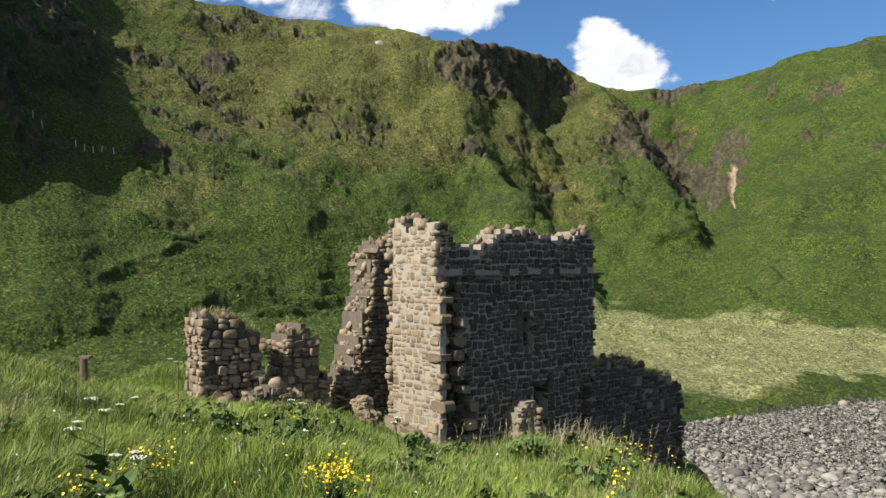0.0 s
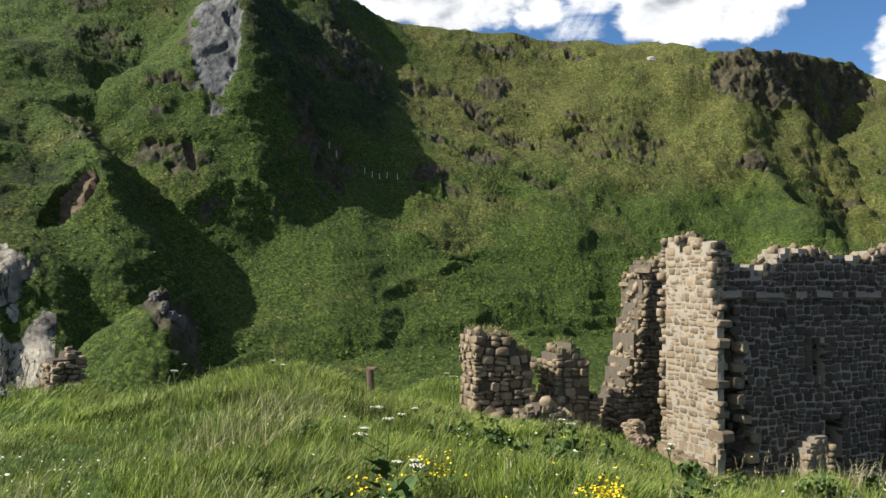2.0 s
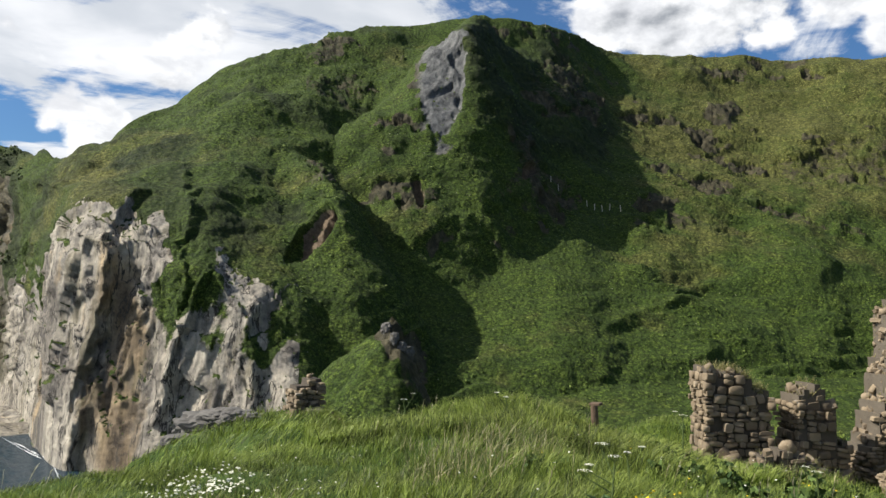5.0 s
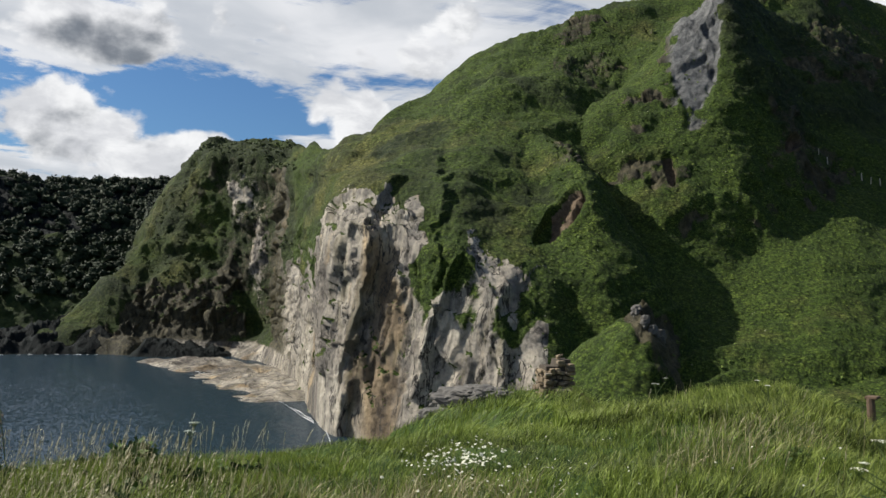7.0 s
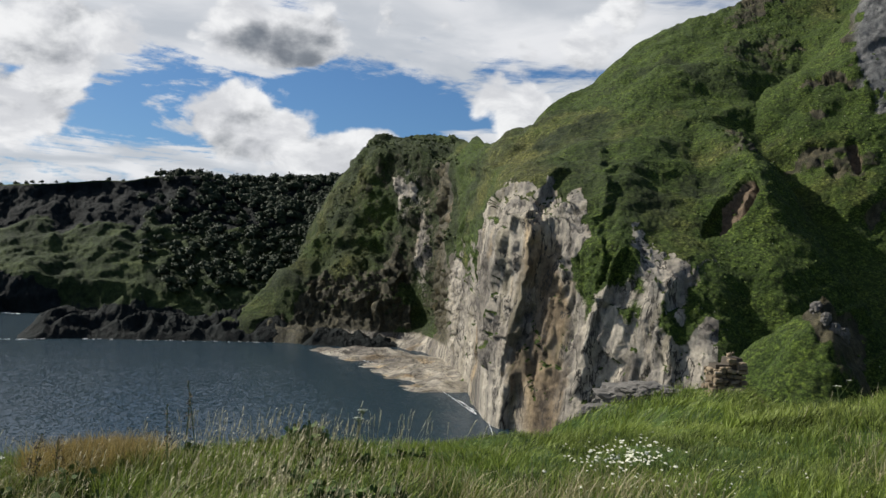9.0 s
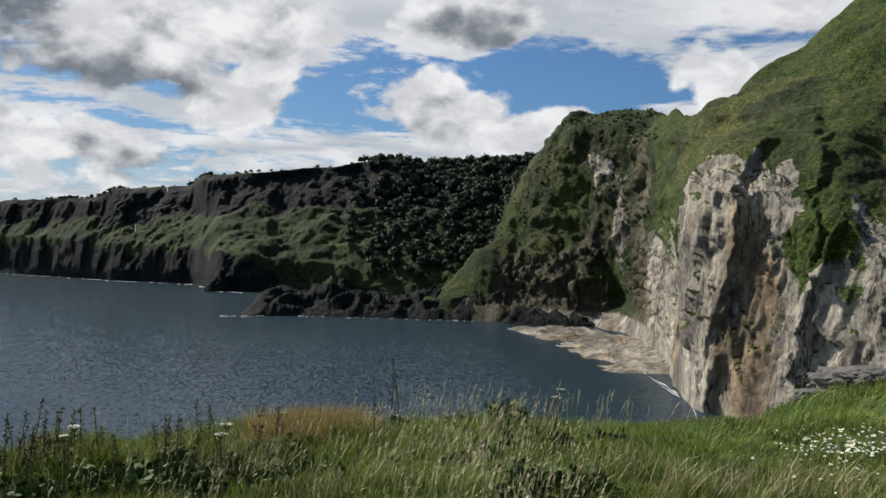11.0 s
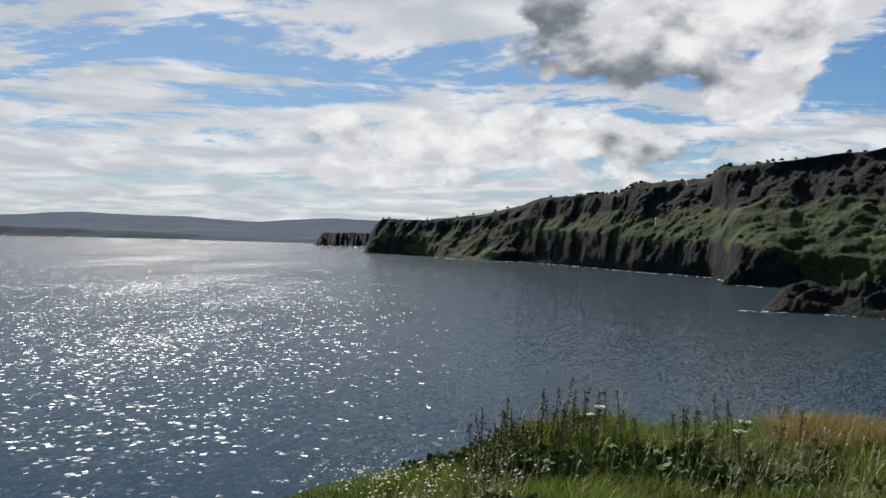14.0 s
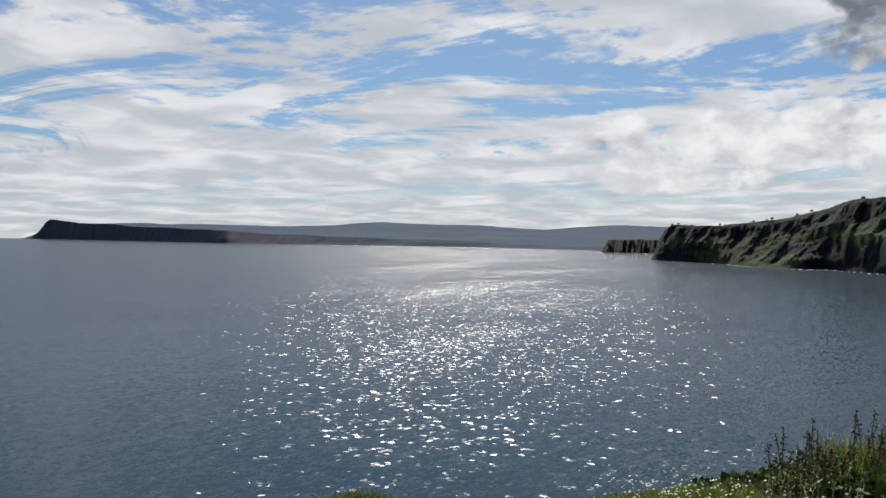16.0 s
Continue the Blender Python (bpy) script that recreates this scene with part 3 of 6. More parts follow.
def hills():
    az = np.linspace(-58, 76, NAZ)
    fine = np.linspace(45, 640, 1500)
    A, R = np.meshgrid(az, fine, indexing="ij")
    # broad unevenness of the plan itself
    wob = 5.0 * fbm(-np.sin(np.radians(A)) * R, np.cos(np.radians(A)) * R, A * 0, 34.0, 3, 0.55, 5) * smooth((R - 110) / 60)
    Zf = hill_height(A, R + wob)
    el = np.arctan2(Zf - EYE, R)
    wgt = np.abs(np.diff(el, axis=1)) + 0.00012 * np.diff(R, axis=1) + 0.15 * np.hypot(np.diff(R, axis=1), np.diff(Zf, axis=1)) / R[:, 1:]
    cum = np.concatenate([np.zeros((len(az), 1)), np.cumsum(wgt, 1)], 1)
    k = np.exp(-0.5 * (np.arange(-6, 7) / 3.0) ** 2)
    k /= k.sum()
    rows = np.empty((len(az), NROW))
    for i in range(len(az)):
        rows[i] = np.interp(np.linspace(0, cum[i, -1], NROW), cum[i], fine)
    pad = np.pad(rows, ((6, 6), (0, 0)), mode="edge")
    rows = sum(k[j] * pad[j:j + len(az)] for j in range(13))
    A = np.repeat(az[:, None], NROW, 1)
    Z = np.empty_like(rows)
    for i in range(len(az)):
        Z[i] = np.interp(rows[i], fine, Zf[i])
    X, Y = -np.sin(np.radians(A)) * rows, np.cos(np.radians(A)) * rows
    # surface normals of the smooth form
    du = np.stack([np.gradient(q, axis=0) for q in (X, Y, Z)], -1)
    dv = np.stack([np.gradient(q, axis=1) for q in (X, Y, Z)], -1)
    N = np.cross(dv, du)
    N /= np.linalg.norm(N, axis=-1, keepdims=True) + 1e-9
    N *= np.sign(N[..., 2:3] + 1e-6)
    steep = 1 - N[..., 2]
    far = smooth((rows - 72) / 20)
    crest_r, crest_z = line_at(CREST, A)
    pale = smooth((A - 40.5) / 2.5) * smooth((60.4 - A) / 0.5) * smooth((46 + 10 * fbm(X, Y, Z, 20, 2, seed=9) - Z) / 8)
    for a, h, wa, wh in PALE:
        pale = np.maximum(pale, smooth((1.5 - np.hypot((A - a) / wa, (Z - h) / wh)) / 0.5))
    slate = smooth((1.5 - np.hypot((A - 33.0 - 0.02 * (70 - Z)) / 1.5, (Z - 70) / 16)) / 0.5)
    big = fbm(X, Y, Z, 22.0, 5, 0.5, 11)
    n2 = fbm(X, Y, Z * 0.35, 9.0, 5, 0.55, 23)
    swell = fbm(X, Y, Z * 1.5, 10.0, 4, 0.5, 25)
    rg = ridged(X, Y, Z * 0.3, 13.0, 4, 31)
    lime = smooth((A - 41) / 3) * smooth((60.5 - A) / 0.6)
    rock = smooth((steep - 0.58 + 0.26 * lime + 0.16 * big) / 0.22)
    rock *= 1 - 0.55 * smooth((A - 60.8) / 0.5)
    for (a, h, wa, wh, amt) in OUTCROPS:
        rock = np.maximum(rock, amt * smooth((1.3 - np.hypot((A - a) / wa, (Z - h) / wh) + 0.6 * n2 + 0.6 * big) / 0.5))
    crags = fbm(X, Y, Z * 1.5, 11.0, 4, 0.6, 57) + 0.5 * fbm(X, Y, Z * 3, 30.0, 2, 0.5, 58)
    rock = np.maximum(rock, 0.66 * smooth((crags - 0.62) / 0.25) * smooth((Z - 30) / 15) * smooth((46 - A) / 6))
    rock *= far
    rock = np.clip(rock, 0, 1)
    strand = line_at(STRAND, A)[0] + 1.5 * big
    shore = smooth((strand - rows) / 1.2 + 0.5) * smooth((2 - A) / 4)
    ledge = smooth((A - 57.5) / 1.0) * smooth((72 - A) / 2.0) * smooth((4.6 - Z) / 1.0)
    rock = np.maximum(rock, ledge)
    pale = np.maximum(pale, ledge * smooth((69 - A) / 1.5))
    scar = np.zeros_like(Z)
    for a, h, b, g, wide in SCARS:
        px, pz, qx, qz = A * 2.4, Z, (b - a) * 2.4, g - h
        t = np.clip(((px - a * 2.4) * qx + (pz - h) * qz) / (qx * qx + qz * qz), 0, 1)
        gap = np.hypot(px - a * 2.4 - t * qx, pz - h - t * qz)
        s = smooth((1.1 - gap / (wide * (0.45 + 1.1 * t * (1.4 - t))) + 0.5 * n2) / 0.4)
        scar, rock = np.maximum(scar, s), np.maximum(rock, s)
    step = fbm(X, Y, Z * 0.45, 3.0, 3, 0.5, 37)
    s0, s1 = fbm(X, Y, Z, 6.0, 3, 0.5, 141), fbm(X, Y, Z, 6.0, 3, 0.5, 151)
    blocks = shards(X + 2 * s0, Y + 2 * s1, Z + 2 * s0, 3.6, 11.0, 91) + 0.6 * shards(X + s1, Y + s0, Z, 1.4, 3.2, 95)
    ribs = lime * (1.3 * shards(X + 2 * s0, Y + 2 * s1, Z + 3 * s1, 8.0, 17.0, 87) + 0.6 * ridged(X, Y, Z * 0.08, 15.0, 2, 33) + 0.9 * blocks) + (1 - lime) * (1 - 0.6 * smooth((A - 30) / 1.5) * smooth((36 - A) / 1.0)) * (1.0 * blocks + 1.7 * shards(X + 3 * s1, Y + 3 * s0, Z + 3 * s1, 9.0, 13.0, 101)) + (1 - 0.7 * lime) * 0.3 * np.round(step * 3.5) / 3.5
    bare = smooth((A - 42) / 2) * smooth((60.5 - A) / 0.6)
    rock = np.where(bare > 0.5, rock * np.clip(0.72 + 0.55 * fbm(X, Y, Z * 0.6, 7.5, 3, 0.55, 39), 0, 1), rock)
    wall = np.maximum(rock * (1 - lime), lime * far * smooth((30 + 7 * big - Z + 1.2 * (A - 46)) / 16))
    rough = (0.9 * big + (0.75 + 0.9 * smooth((A - 36) / 4) * smooth((Z - 24) / 8)) * swell) * (1 - wall) + ((1.3 - 1.0 * lime) * rg + ribs - 0.8 - 0.2 * lime) * wall
    flat = 1 - smooth((Z - 3.5) / 4) * (1 - ledge)
    # grassy ledges and sheep tracks that follow the slope, in patches
    level = Z + 5.0 * fbm(X, Y, X * 0, 34.0, 3, 0.5, 27) + 0.8 * fbm(X, Y, Z, 13.0, 2, 0.5, 28) - 0.07 * (X + 60)
    phase = np.mod(level / 3.3, 1.0)
    tread = np.where(phase < 0.8, phase / 0.8, (1 - phase) / 0.2)
    tracks = smooth(1.8 * fbm(X, Y, Z, 26.0, 3, 0.5, 29) + 0.35 + 0.5 * smooth(1.3 - np.hypot((A - 16) / 9, (Z - 30) / 22))) * smooth((60 - Z) / 20) * smooth((38 - A) / 4)
    tuss = (1 - 0.85 * wall) * (0.13 * fbm(X, Y, Z * 1.3, 1.3, 3, 0.65, 47) + 0.10 * far * np.maximum(0, fbm(X, Y, Z * 1.8, 5.0, 3, 0.55, 49))) \
        + far * (1.15 * tracks + 0.15) * tread * (1 - rock)
    D = far * (rough * (1 - 0.85 * flat) * np.clip(rows / 200, 0.5, 1.2)) + tuss * (1 - shore) + shore * 0.12 * fbm(X, Y, Z, 0.9, 2, 0.6, 51)
    D -= 1.8 * scar
    D *= 1 - 0.6 * smooth((rows - crest_r + 4) / 6)
    X, Y, Z = X + N[..., 0] * D, Y + N[..., 1] * D, Z + N[..., 2] * D
    out = 1 - buttress_push(BUTTRESSES, A + 0.55 * s0 + 0.5 * swell, Z + 2.0 * s1) * (0.8 + 0.5 * big) * lime * far * (1 - ledge) / rows
    out -= buttress_push(BANKS, A + 0.5 * swell + 0.12 * n2, Z + 1.5 * swell) * (1 - rock) * far / rows
    X, Y = X * out, Y * out
    # turf keeps to the ledges of the broken limestone
    du = np.stack([np.gradient(q, axis=0) for q in (X, Y, Z)], -1)
    dv = np.stack([np.gradient(q, axis=1) for q in (X, Y, Z)], -1)
    M = np.cross(dv, du)
    up = np.abs(M[..., 2]) / (np.linalg.norm(M, axis=-1) + 1e-9)
    ledgy = smooth((0.74 - up + 0.22 * n2 + 0.2 * big) / 0.16) * smooth((np.interp(A, [42, 46, 50, 54, 57.5, 60.5], [19, 25, 28, 36, 40, 36]) + 9 * big + 11 * fbm(X, Y, Z * 0.2, 9.0, 3, 0.55, 161) - Z) / 9)
    rock = np.where(lime > 0.5, np.maximum(np.minimum(ledgy, far), rock * 0.3), rock)
    for a, h, wa, wh in HANGS:
        rock = np.maximum(rock, smooth((1.1 - np.hypot((A - a) / wa, (Z - h) / wh) + 0.7 * n2) / 0.4))
        pale = np.maximum(pale, smooth((1.6 - np.hypot((A - a) / wa, (Z - h) / wh)) / 0.4))
    dry = np.clip(0.72 * smooth((Z - 30) / 26) * smooth((20 - np.abs(A - 4)) / 8) + 0.95 * smooth((-7 - A) / 3) * smooth((rows - strand - 8 + 6 * n2) / 8) * smooth((190 - rows + 20 * big) / 40)
                  + 0.8 * smooth(1.2 - np.hypot((A - 55.5) / 3.5, (Z - 38) / 11)) + 0.5 * smooth(1.3 - np.hypot((A - 45.5) / 3.0, (Z - 30) / 10)) + 0.45 * smooth((A - 63) / 3), 0, 1)
    Z = np.where(rows > crest_r + 200, Z - 60, Z)
    # scrub on the shaded headland, its dark tone also deepening the shade
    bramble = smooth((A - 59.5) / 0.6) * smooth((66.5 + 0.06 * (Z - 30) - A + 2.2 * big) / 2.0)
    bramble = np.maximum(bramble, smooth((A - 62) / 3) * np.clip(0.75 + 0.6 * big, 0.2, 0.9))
    # gully in the buttress shadow, darkened through the same scrub colour
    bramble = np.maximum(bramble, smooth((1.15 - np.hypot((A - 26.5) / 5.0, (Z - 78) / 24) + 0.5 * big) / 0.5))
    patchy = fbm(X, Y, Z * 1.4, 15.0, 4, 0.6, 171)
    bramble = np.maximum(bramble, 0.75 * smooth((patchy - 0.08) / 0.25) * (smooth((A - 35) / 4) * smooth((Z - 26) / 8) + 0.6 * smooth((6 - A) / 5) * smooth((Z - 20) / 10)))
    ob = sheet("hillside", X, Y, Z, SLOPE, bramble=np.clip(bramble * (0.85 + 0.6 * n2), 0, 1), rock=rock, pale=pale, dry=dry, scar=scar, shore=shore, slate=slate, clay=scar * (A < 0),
               meadow=np.clip(0.95 * smooth((-7 - A) / 3) * smooth((rows - strand - 9 + 6 * n2) / 6) * smooth((196 - rows + 26 * big) / 36), 0, 1))
    return tagged(ob, "steep green sea-cliff slopes with basalt crags and pale limestone cliffs", "hillside", kind="structure")


def buttress_push(lines, a, z):
    """How far buttresses and banks stand out of the slope."""
    push = a * 0
    for line, right, left, amp, foot, head in lines:
        side = a - np.interp(z, [p[1] for p in line], [p[0] for p in line])
        k = np.clip(1 - np.where(side > 0, side / left, -side / right), 0, 1)
        push = np.maximum(push, amp * k * smooth((z - foot) / 5 + 1) * smooth((head - z) / 9))
    return push


# ridge line as bearing and height; reach to the right and left in degrees, depth, lowest and highest level
BUTTRESSES = [
    ([(57.2, -2), (56.3, 10), (54.9, 28), (53.4, 40)], 0.9, 2.8, 2.4, -9, 44),
    ([(60.2, -2), (59.4, 20), (58.4, 42)], 1.4, 1.5, 2.2, -9, 48),
    ([(50.4, 24), (50.0, 36), (50.6, 46)], 0.8, 1.9, 2.6, 24, 50),
    ([(53.0, -2), (51.0, 14), (49.4, 26)], 0.9, 3.4, 2.2, -9, 34),
    ([(47.0, -2), (46.0, 12), (45.4, 24)], 0.8, 2.0, 1.4, -9, 30),
    ([(44.2, 2), (43.4, 12), (43.0, 22)], 1.4, 1.6, 0.5, 0, 28),
]
BANKS = [  # grassy banks on the main slope
    ([(22.6, 14), (23.3, 26), (24.4, 42)], 2.0, 3.6, 1.5, 16, 46),
    ([(22.6, 18), (18.4, 23), (15.6, 28), (14.4, 32)], 2.6, 0.8, 1.5, 18, 34),
    ([(20.6, 14), (16.0, 18), (11.0, 22)], 2.4, 0.9, 1.0, 14, 25),
    ([(26.0, 44), (21.6, 42), (18.5, 36), (15.5, 31)], 1.8, 0.7, 0.9, 30, 46),
    ([(8.4, 20), (9.2, 32), (10.5, 44)], 1.2, 3.0, 1.4, 18, 50),
    ([(-12.2, 12), (-13.4, 24), (-15.2, 36)], 1.6, 3.0, 1.6, 12, 44),
    ([(-21.0, 16), (-22.0, 34), (-23.6, 56)], 1.4, 3.2, 2.0, 14, 66),
    ([(-25.5, 20), (-26.5, 50)], 1.0, 2.6, 1.6, 18, 60),
]
NAZ, NROW = 1400, 500
# rock that shows through the turf: bearing, height, half widths, amount
OUTCROPS = [(-16.6, 50, 2.0, 10, 0.85), (-12.4, 66, 1.5, 12, 0.8), (-18.2, 58, 1.2, 9, 0.7), (33.2, 70, 1.05, 14, 0.72), (32.9, 74, 0.8, 10, 0.95), (-4.5, 82, 3.4, 8, 0.9), (-14.5, 60, 2.6, 12, 0.8), (14.5, 74, 1.8, 6, 0.62), (6.0, 58, 4.5, 5, 0.48), (43, 72, 4.0, 6, 0.48),
            (36.3, 18.5, 0.7, 2.2, 0.9), (35.2, 16, 0.9, 4, 0.8), (-19.5, 62, 1.5, 6, 0.55), (24.5, 84, 2.5, 8, 0.5), (27, 44, 2.0, 5, 0.5), (49, 52, 3.0, 5, 0.45), (52.5, 44, 1.2, 7, 0.75),
            (56.0, 22, 2.6, 20, 1.0), (50.5, 9, 4.0, 15, 1.0), (46.0, 4, 3.0, 10, 1.0), (43.8, 13, 1.0, 5, 0.7),
            (61.8, 24, 2.0, 15, 0.5), (64.6, 13, 3.0, 9, 0.85), (68.0, 7, 3.0, 6, 0.9), (59.9, 50, 0.5, 9, 0.7), (63.3, 48, 0.9, 7, 0.72), (61.9, 30, 0.35, 14, 0.62), (61.0, 9, 0.3, 9, 0.45)]
SCARS = [(-18.9, 37, -18.7, 53, 0.5), (43.4, 28.5, 40.8, 36, 1.5), (27.6, 47, 27.0, 50, 1.0), (34.5, 40, 34.9, 45, 0.9)]
HANGS = [(51.6, 31, 0.9, 5), (45.0, 23, 1.4, 3)]
PALE = [(63.3, 48, 0.9, 7), (61.9, 30, 0.3, 14)]
hillside = hills()

# ---- sea ----


def sea():
    r = np.concatenate([[0.5], np.geomspace(12, 4950, 90)])
    a = np.radians(np.arange(360, 0, -1.0))
    R, A = np.meshgrid(r, a, indexing="ij")
    ob = sheet("water", -np.sin(A) * R, np.cos(A) * R, R * 0, WATER, wrap=True)
    return tagged(ob, "dark blue-grey sea with small wind waves", "sea", kind="structure")


sea()

# ---- the far side of the bay ----


def far_slope_material():
    """Shaded basalt cliffs with green aprons and scrub, the shade partly put into dark colours."""
    mt, n = material("bay_cliff")
    p = n.at()
    mid, fine = n.noise(p, 0.05, 5.0, 0.6), n.noise(p, 0.45, 6.0, 0.68)
    streak = n.noise(n.at(1.0, 1.0, 0.12), 0.30, 6.0, 0.62, 0.5)
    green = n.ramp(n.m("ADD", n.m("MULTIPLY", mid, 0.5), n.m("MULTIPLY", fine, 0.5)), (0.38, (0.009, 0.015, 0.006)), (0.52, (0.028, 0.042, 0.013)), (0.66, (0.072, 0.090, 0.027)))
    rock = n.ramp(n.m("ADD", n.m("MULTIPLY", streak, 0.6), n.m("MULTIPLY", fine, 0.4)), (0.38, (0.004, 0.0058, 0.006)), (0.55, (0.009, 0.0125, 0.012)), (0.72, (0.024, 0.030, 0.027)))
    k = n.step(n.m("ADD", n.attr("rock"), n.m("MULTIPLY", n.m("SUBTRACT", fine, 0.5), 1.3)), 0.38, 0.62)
    n.surface(n.mix(k, green, rock), 0.9, n.bump(n.m("ADD", fine, streak), 0.8, 1.4), spec=0.15)
    return mt


def far_land_material():
    """Distant coast: hedged fields, heath and a dark cliff, haze blue mixed into their colours."""
    mt, n = material("hazed_far_land")
    p = n.at()
    cell = n.voronoi(n.at(1.0, 1.0, 0.0), 0.006, "F1", "Color")
    # field and heath tones carry the blue of distance haze
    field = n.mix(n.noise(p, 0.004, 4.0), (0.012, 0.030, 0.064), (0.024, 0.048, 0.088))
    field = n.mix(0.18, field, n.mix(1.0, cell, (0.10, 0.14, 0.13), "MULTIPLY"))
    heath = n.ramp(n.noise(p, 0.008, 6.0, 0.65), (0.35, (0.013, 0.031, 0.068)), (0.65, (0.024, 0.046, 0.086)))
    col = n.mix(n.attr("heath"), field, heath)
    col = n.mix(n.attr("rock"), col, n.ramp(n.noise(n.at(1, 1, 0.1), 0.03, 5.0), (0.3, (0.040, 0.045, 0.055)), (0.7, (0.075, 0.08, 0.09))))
    n.surface(col, 0.95, n.bump(n.noise(p, 0.02, 5.0), 0.6, 6.0), spec=0.1)
    return mt


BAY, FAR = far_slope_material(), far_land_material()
BAY_SHORE = [  # foot of the far cliffs
    (62, 372, -0.8), (70, 390, -0.5), (77, 400, -0.4), (86.6, 415, -0.5), (88.5, 425, -0.6), (90, 495, -0.5),
    (95, 545, -0.8), (101, 660, -1.0), (102.3, 695, -1.2), (103.6, 688, -1.0), (105.5, 716, -0.8), (107.6, 757, -0.6), (109, 812, -0.6), (112.7, 895, -1.4), (113.2, 915, -2.0),
    (114, 925, -5.5)]
BAY_LOW = [  # top of the sea wall of rock
    (62, 382, 8.7), (70, 400, 8.0), (77, 408, 9.2), (81, 415, 14.8), (86.6, 425, 17.5), (88.5, 436, 18.2),
    (90, 506, 20.2), (95, 555, 22.0), (101, 668, 26.7), (102.3, 708, 24.5), (104.8, 738, 18.1), (109, 818, 17.7),
    (111.6, 876, 18.9), (112.5, 899, 12.6), (113, 916, -3.6), (114, 930, -10.5)]
BAY_BENCH = [  # top of the green apron
    (62, 440, 37.4), (70, 460, 41.3), (77, 470, 46.6), (81, 480, 46.3), (86.6, 490, 43.4), (88.5, 500, 42.1),
    (90, 545, 41.2), (95, 578, 39.8), (101, 684, 36.7), (104.8, 752, 27.4), (109, 828, 25.0), (111.6, 883, 26.7),
    (112.5, 903, 17.3), (113, 920, -3.7), (114, 935, -10.7)]
BAY_RIM = [  # edge of the farmland above
    (62, 500, 70.1), (67.5, 510, 76.5), (70.5, 520, 75.7), (74.3, 525, 73.5), (77, 515, 76.1), (79, 512, 74.0),
    (81, 505, 69.7), (86.6, 510, 64.8), (89.6, 530, 63.7), (90.3, 572, 60.0), (95, 592, 57.7), (95.9, 600, 51.9),
    (101, 698, 52.5), (102.3, 738, 47.7), (104.8, 762, 39.9), (109, 836, 34.4), (111.7, 894, 36.8), (112.4, 912, 26.8),
    (112.9, 925, -2.2), (114, 940, -10.8)]
FAR_SHORE = [  # far coast at the water
    (110, 1520, -0.0), (116, 1560, -0.1), (121, 1750, 0.0), (128, 2050, -0.2), (135, 2300, -0.1), (141, 2500, 0.2),
    (147, 3300, -0.5), (150, 4000, -1.0), (151.6, 4450, -0.5), (152.6, 4500, 0.0), (153.2, 4600, -1.3)]
FAR_CLIFF = [  # top of the far shore bank
    (110, 1560, 5.7), (116, 1600, 6.6), (121, 1800, 7.9), (128, 2100, 14.0), (135, 2360, 24.0), (141, 2580, 36.0),
    (147, 3380, 58.0), (150, 4060, 72.0), (151.4, 4490, 94.0), (151.7, 4500, 92.7), (152.1, 4520, 41.7), (152.6, 4520, 4.6),
    (153.2, 4620, -2.2)]
FAR_HILL = [  # skyline beyond
    (110, 3000, 61.3), (115, 3000, 66.5), (117.5, 3000, 58.7), (120, 3050, 49.7), (124.2, 3100, 68.0), (128, 3150, 74.2),
    (130.7, 3200, 79.0), (135.6, 3300, 63.5), (144.6, 3900, 68.3), (146.3, 4000, 72.3), (150, 4300, 73.0), (151.5, 4560, 93.6),
    (151.8, 4570, 85.8), (152.2, 4580, 30.0), (153.2, 4650, -2.3)]
NEAR_EDGE = [  # brow of the headland
    (-60, 6, 19.9), (-24, 6, 20.1), (-18.6, 7, 20.1), (-15.4, 8.5, 20.1), (-11, 10.5, 19.9), (-8, 11, 19.8),
    (0, 10, 19.9), (5.5, 10.5, 20.0), (8.5, 11.5, 20.1), (16, 12, 20.1), (22.5, 13, 20.3), (27.5, 14, 20.5),
    (32, 14, 20.4), (38, 12.5, 20.3), (46.6, 11, 20.3), (50.7, 10, 20.2), (58, 9.5, 20.3), (78, 9.2, 20.3),
    (88, 8.8, 20.2), (93, 8.2, 20.3), (98.6, 8.5, 20.3), (105, 7, 20.3), (115, 6.6, 20.3), (120, 6, 20.3),
    (132, 5.9, 20.3), (142, 5.2, 20.2), (180, 6, 19.9), (300, 6, 19.9)]


def band(line, az, soft):
    a = np.arange(-75, 320, 0.05)
    ln = np.array(line)
    k = np.exp(-0.5 * (np.arange(-60, 61) * 0.05 / soft) ** 2)
    k /= k.sum()
    return [np.interp(az, a, np.convolve(np.pad(np.interp(a, ln[:, 0], ln[:, c]), 60, mode="edge"), k, "valid")) for c in (1, 2)]


def profile(az, parts, rows, soft):
    """Rows of points up a slope through the given lines; parts: how much of the rows lies between each two lines."""
    L = [band(l, az, soft) for l in rows]
    rr, zz = [], []
    for k, n in enumerate(parts):
        for t in np.linspace(0, 1, n, endpoint=(k == len(parts) - 1)):
            rr.append(L[k][0] + (L[k + 1][0] - L[k][0]) * t)
            zz.append(L[k][1] + (L[k + 1][1] - L[k][1]) * t)
    return np.array(rr).T, np.array(zz).T


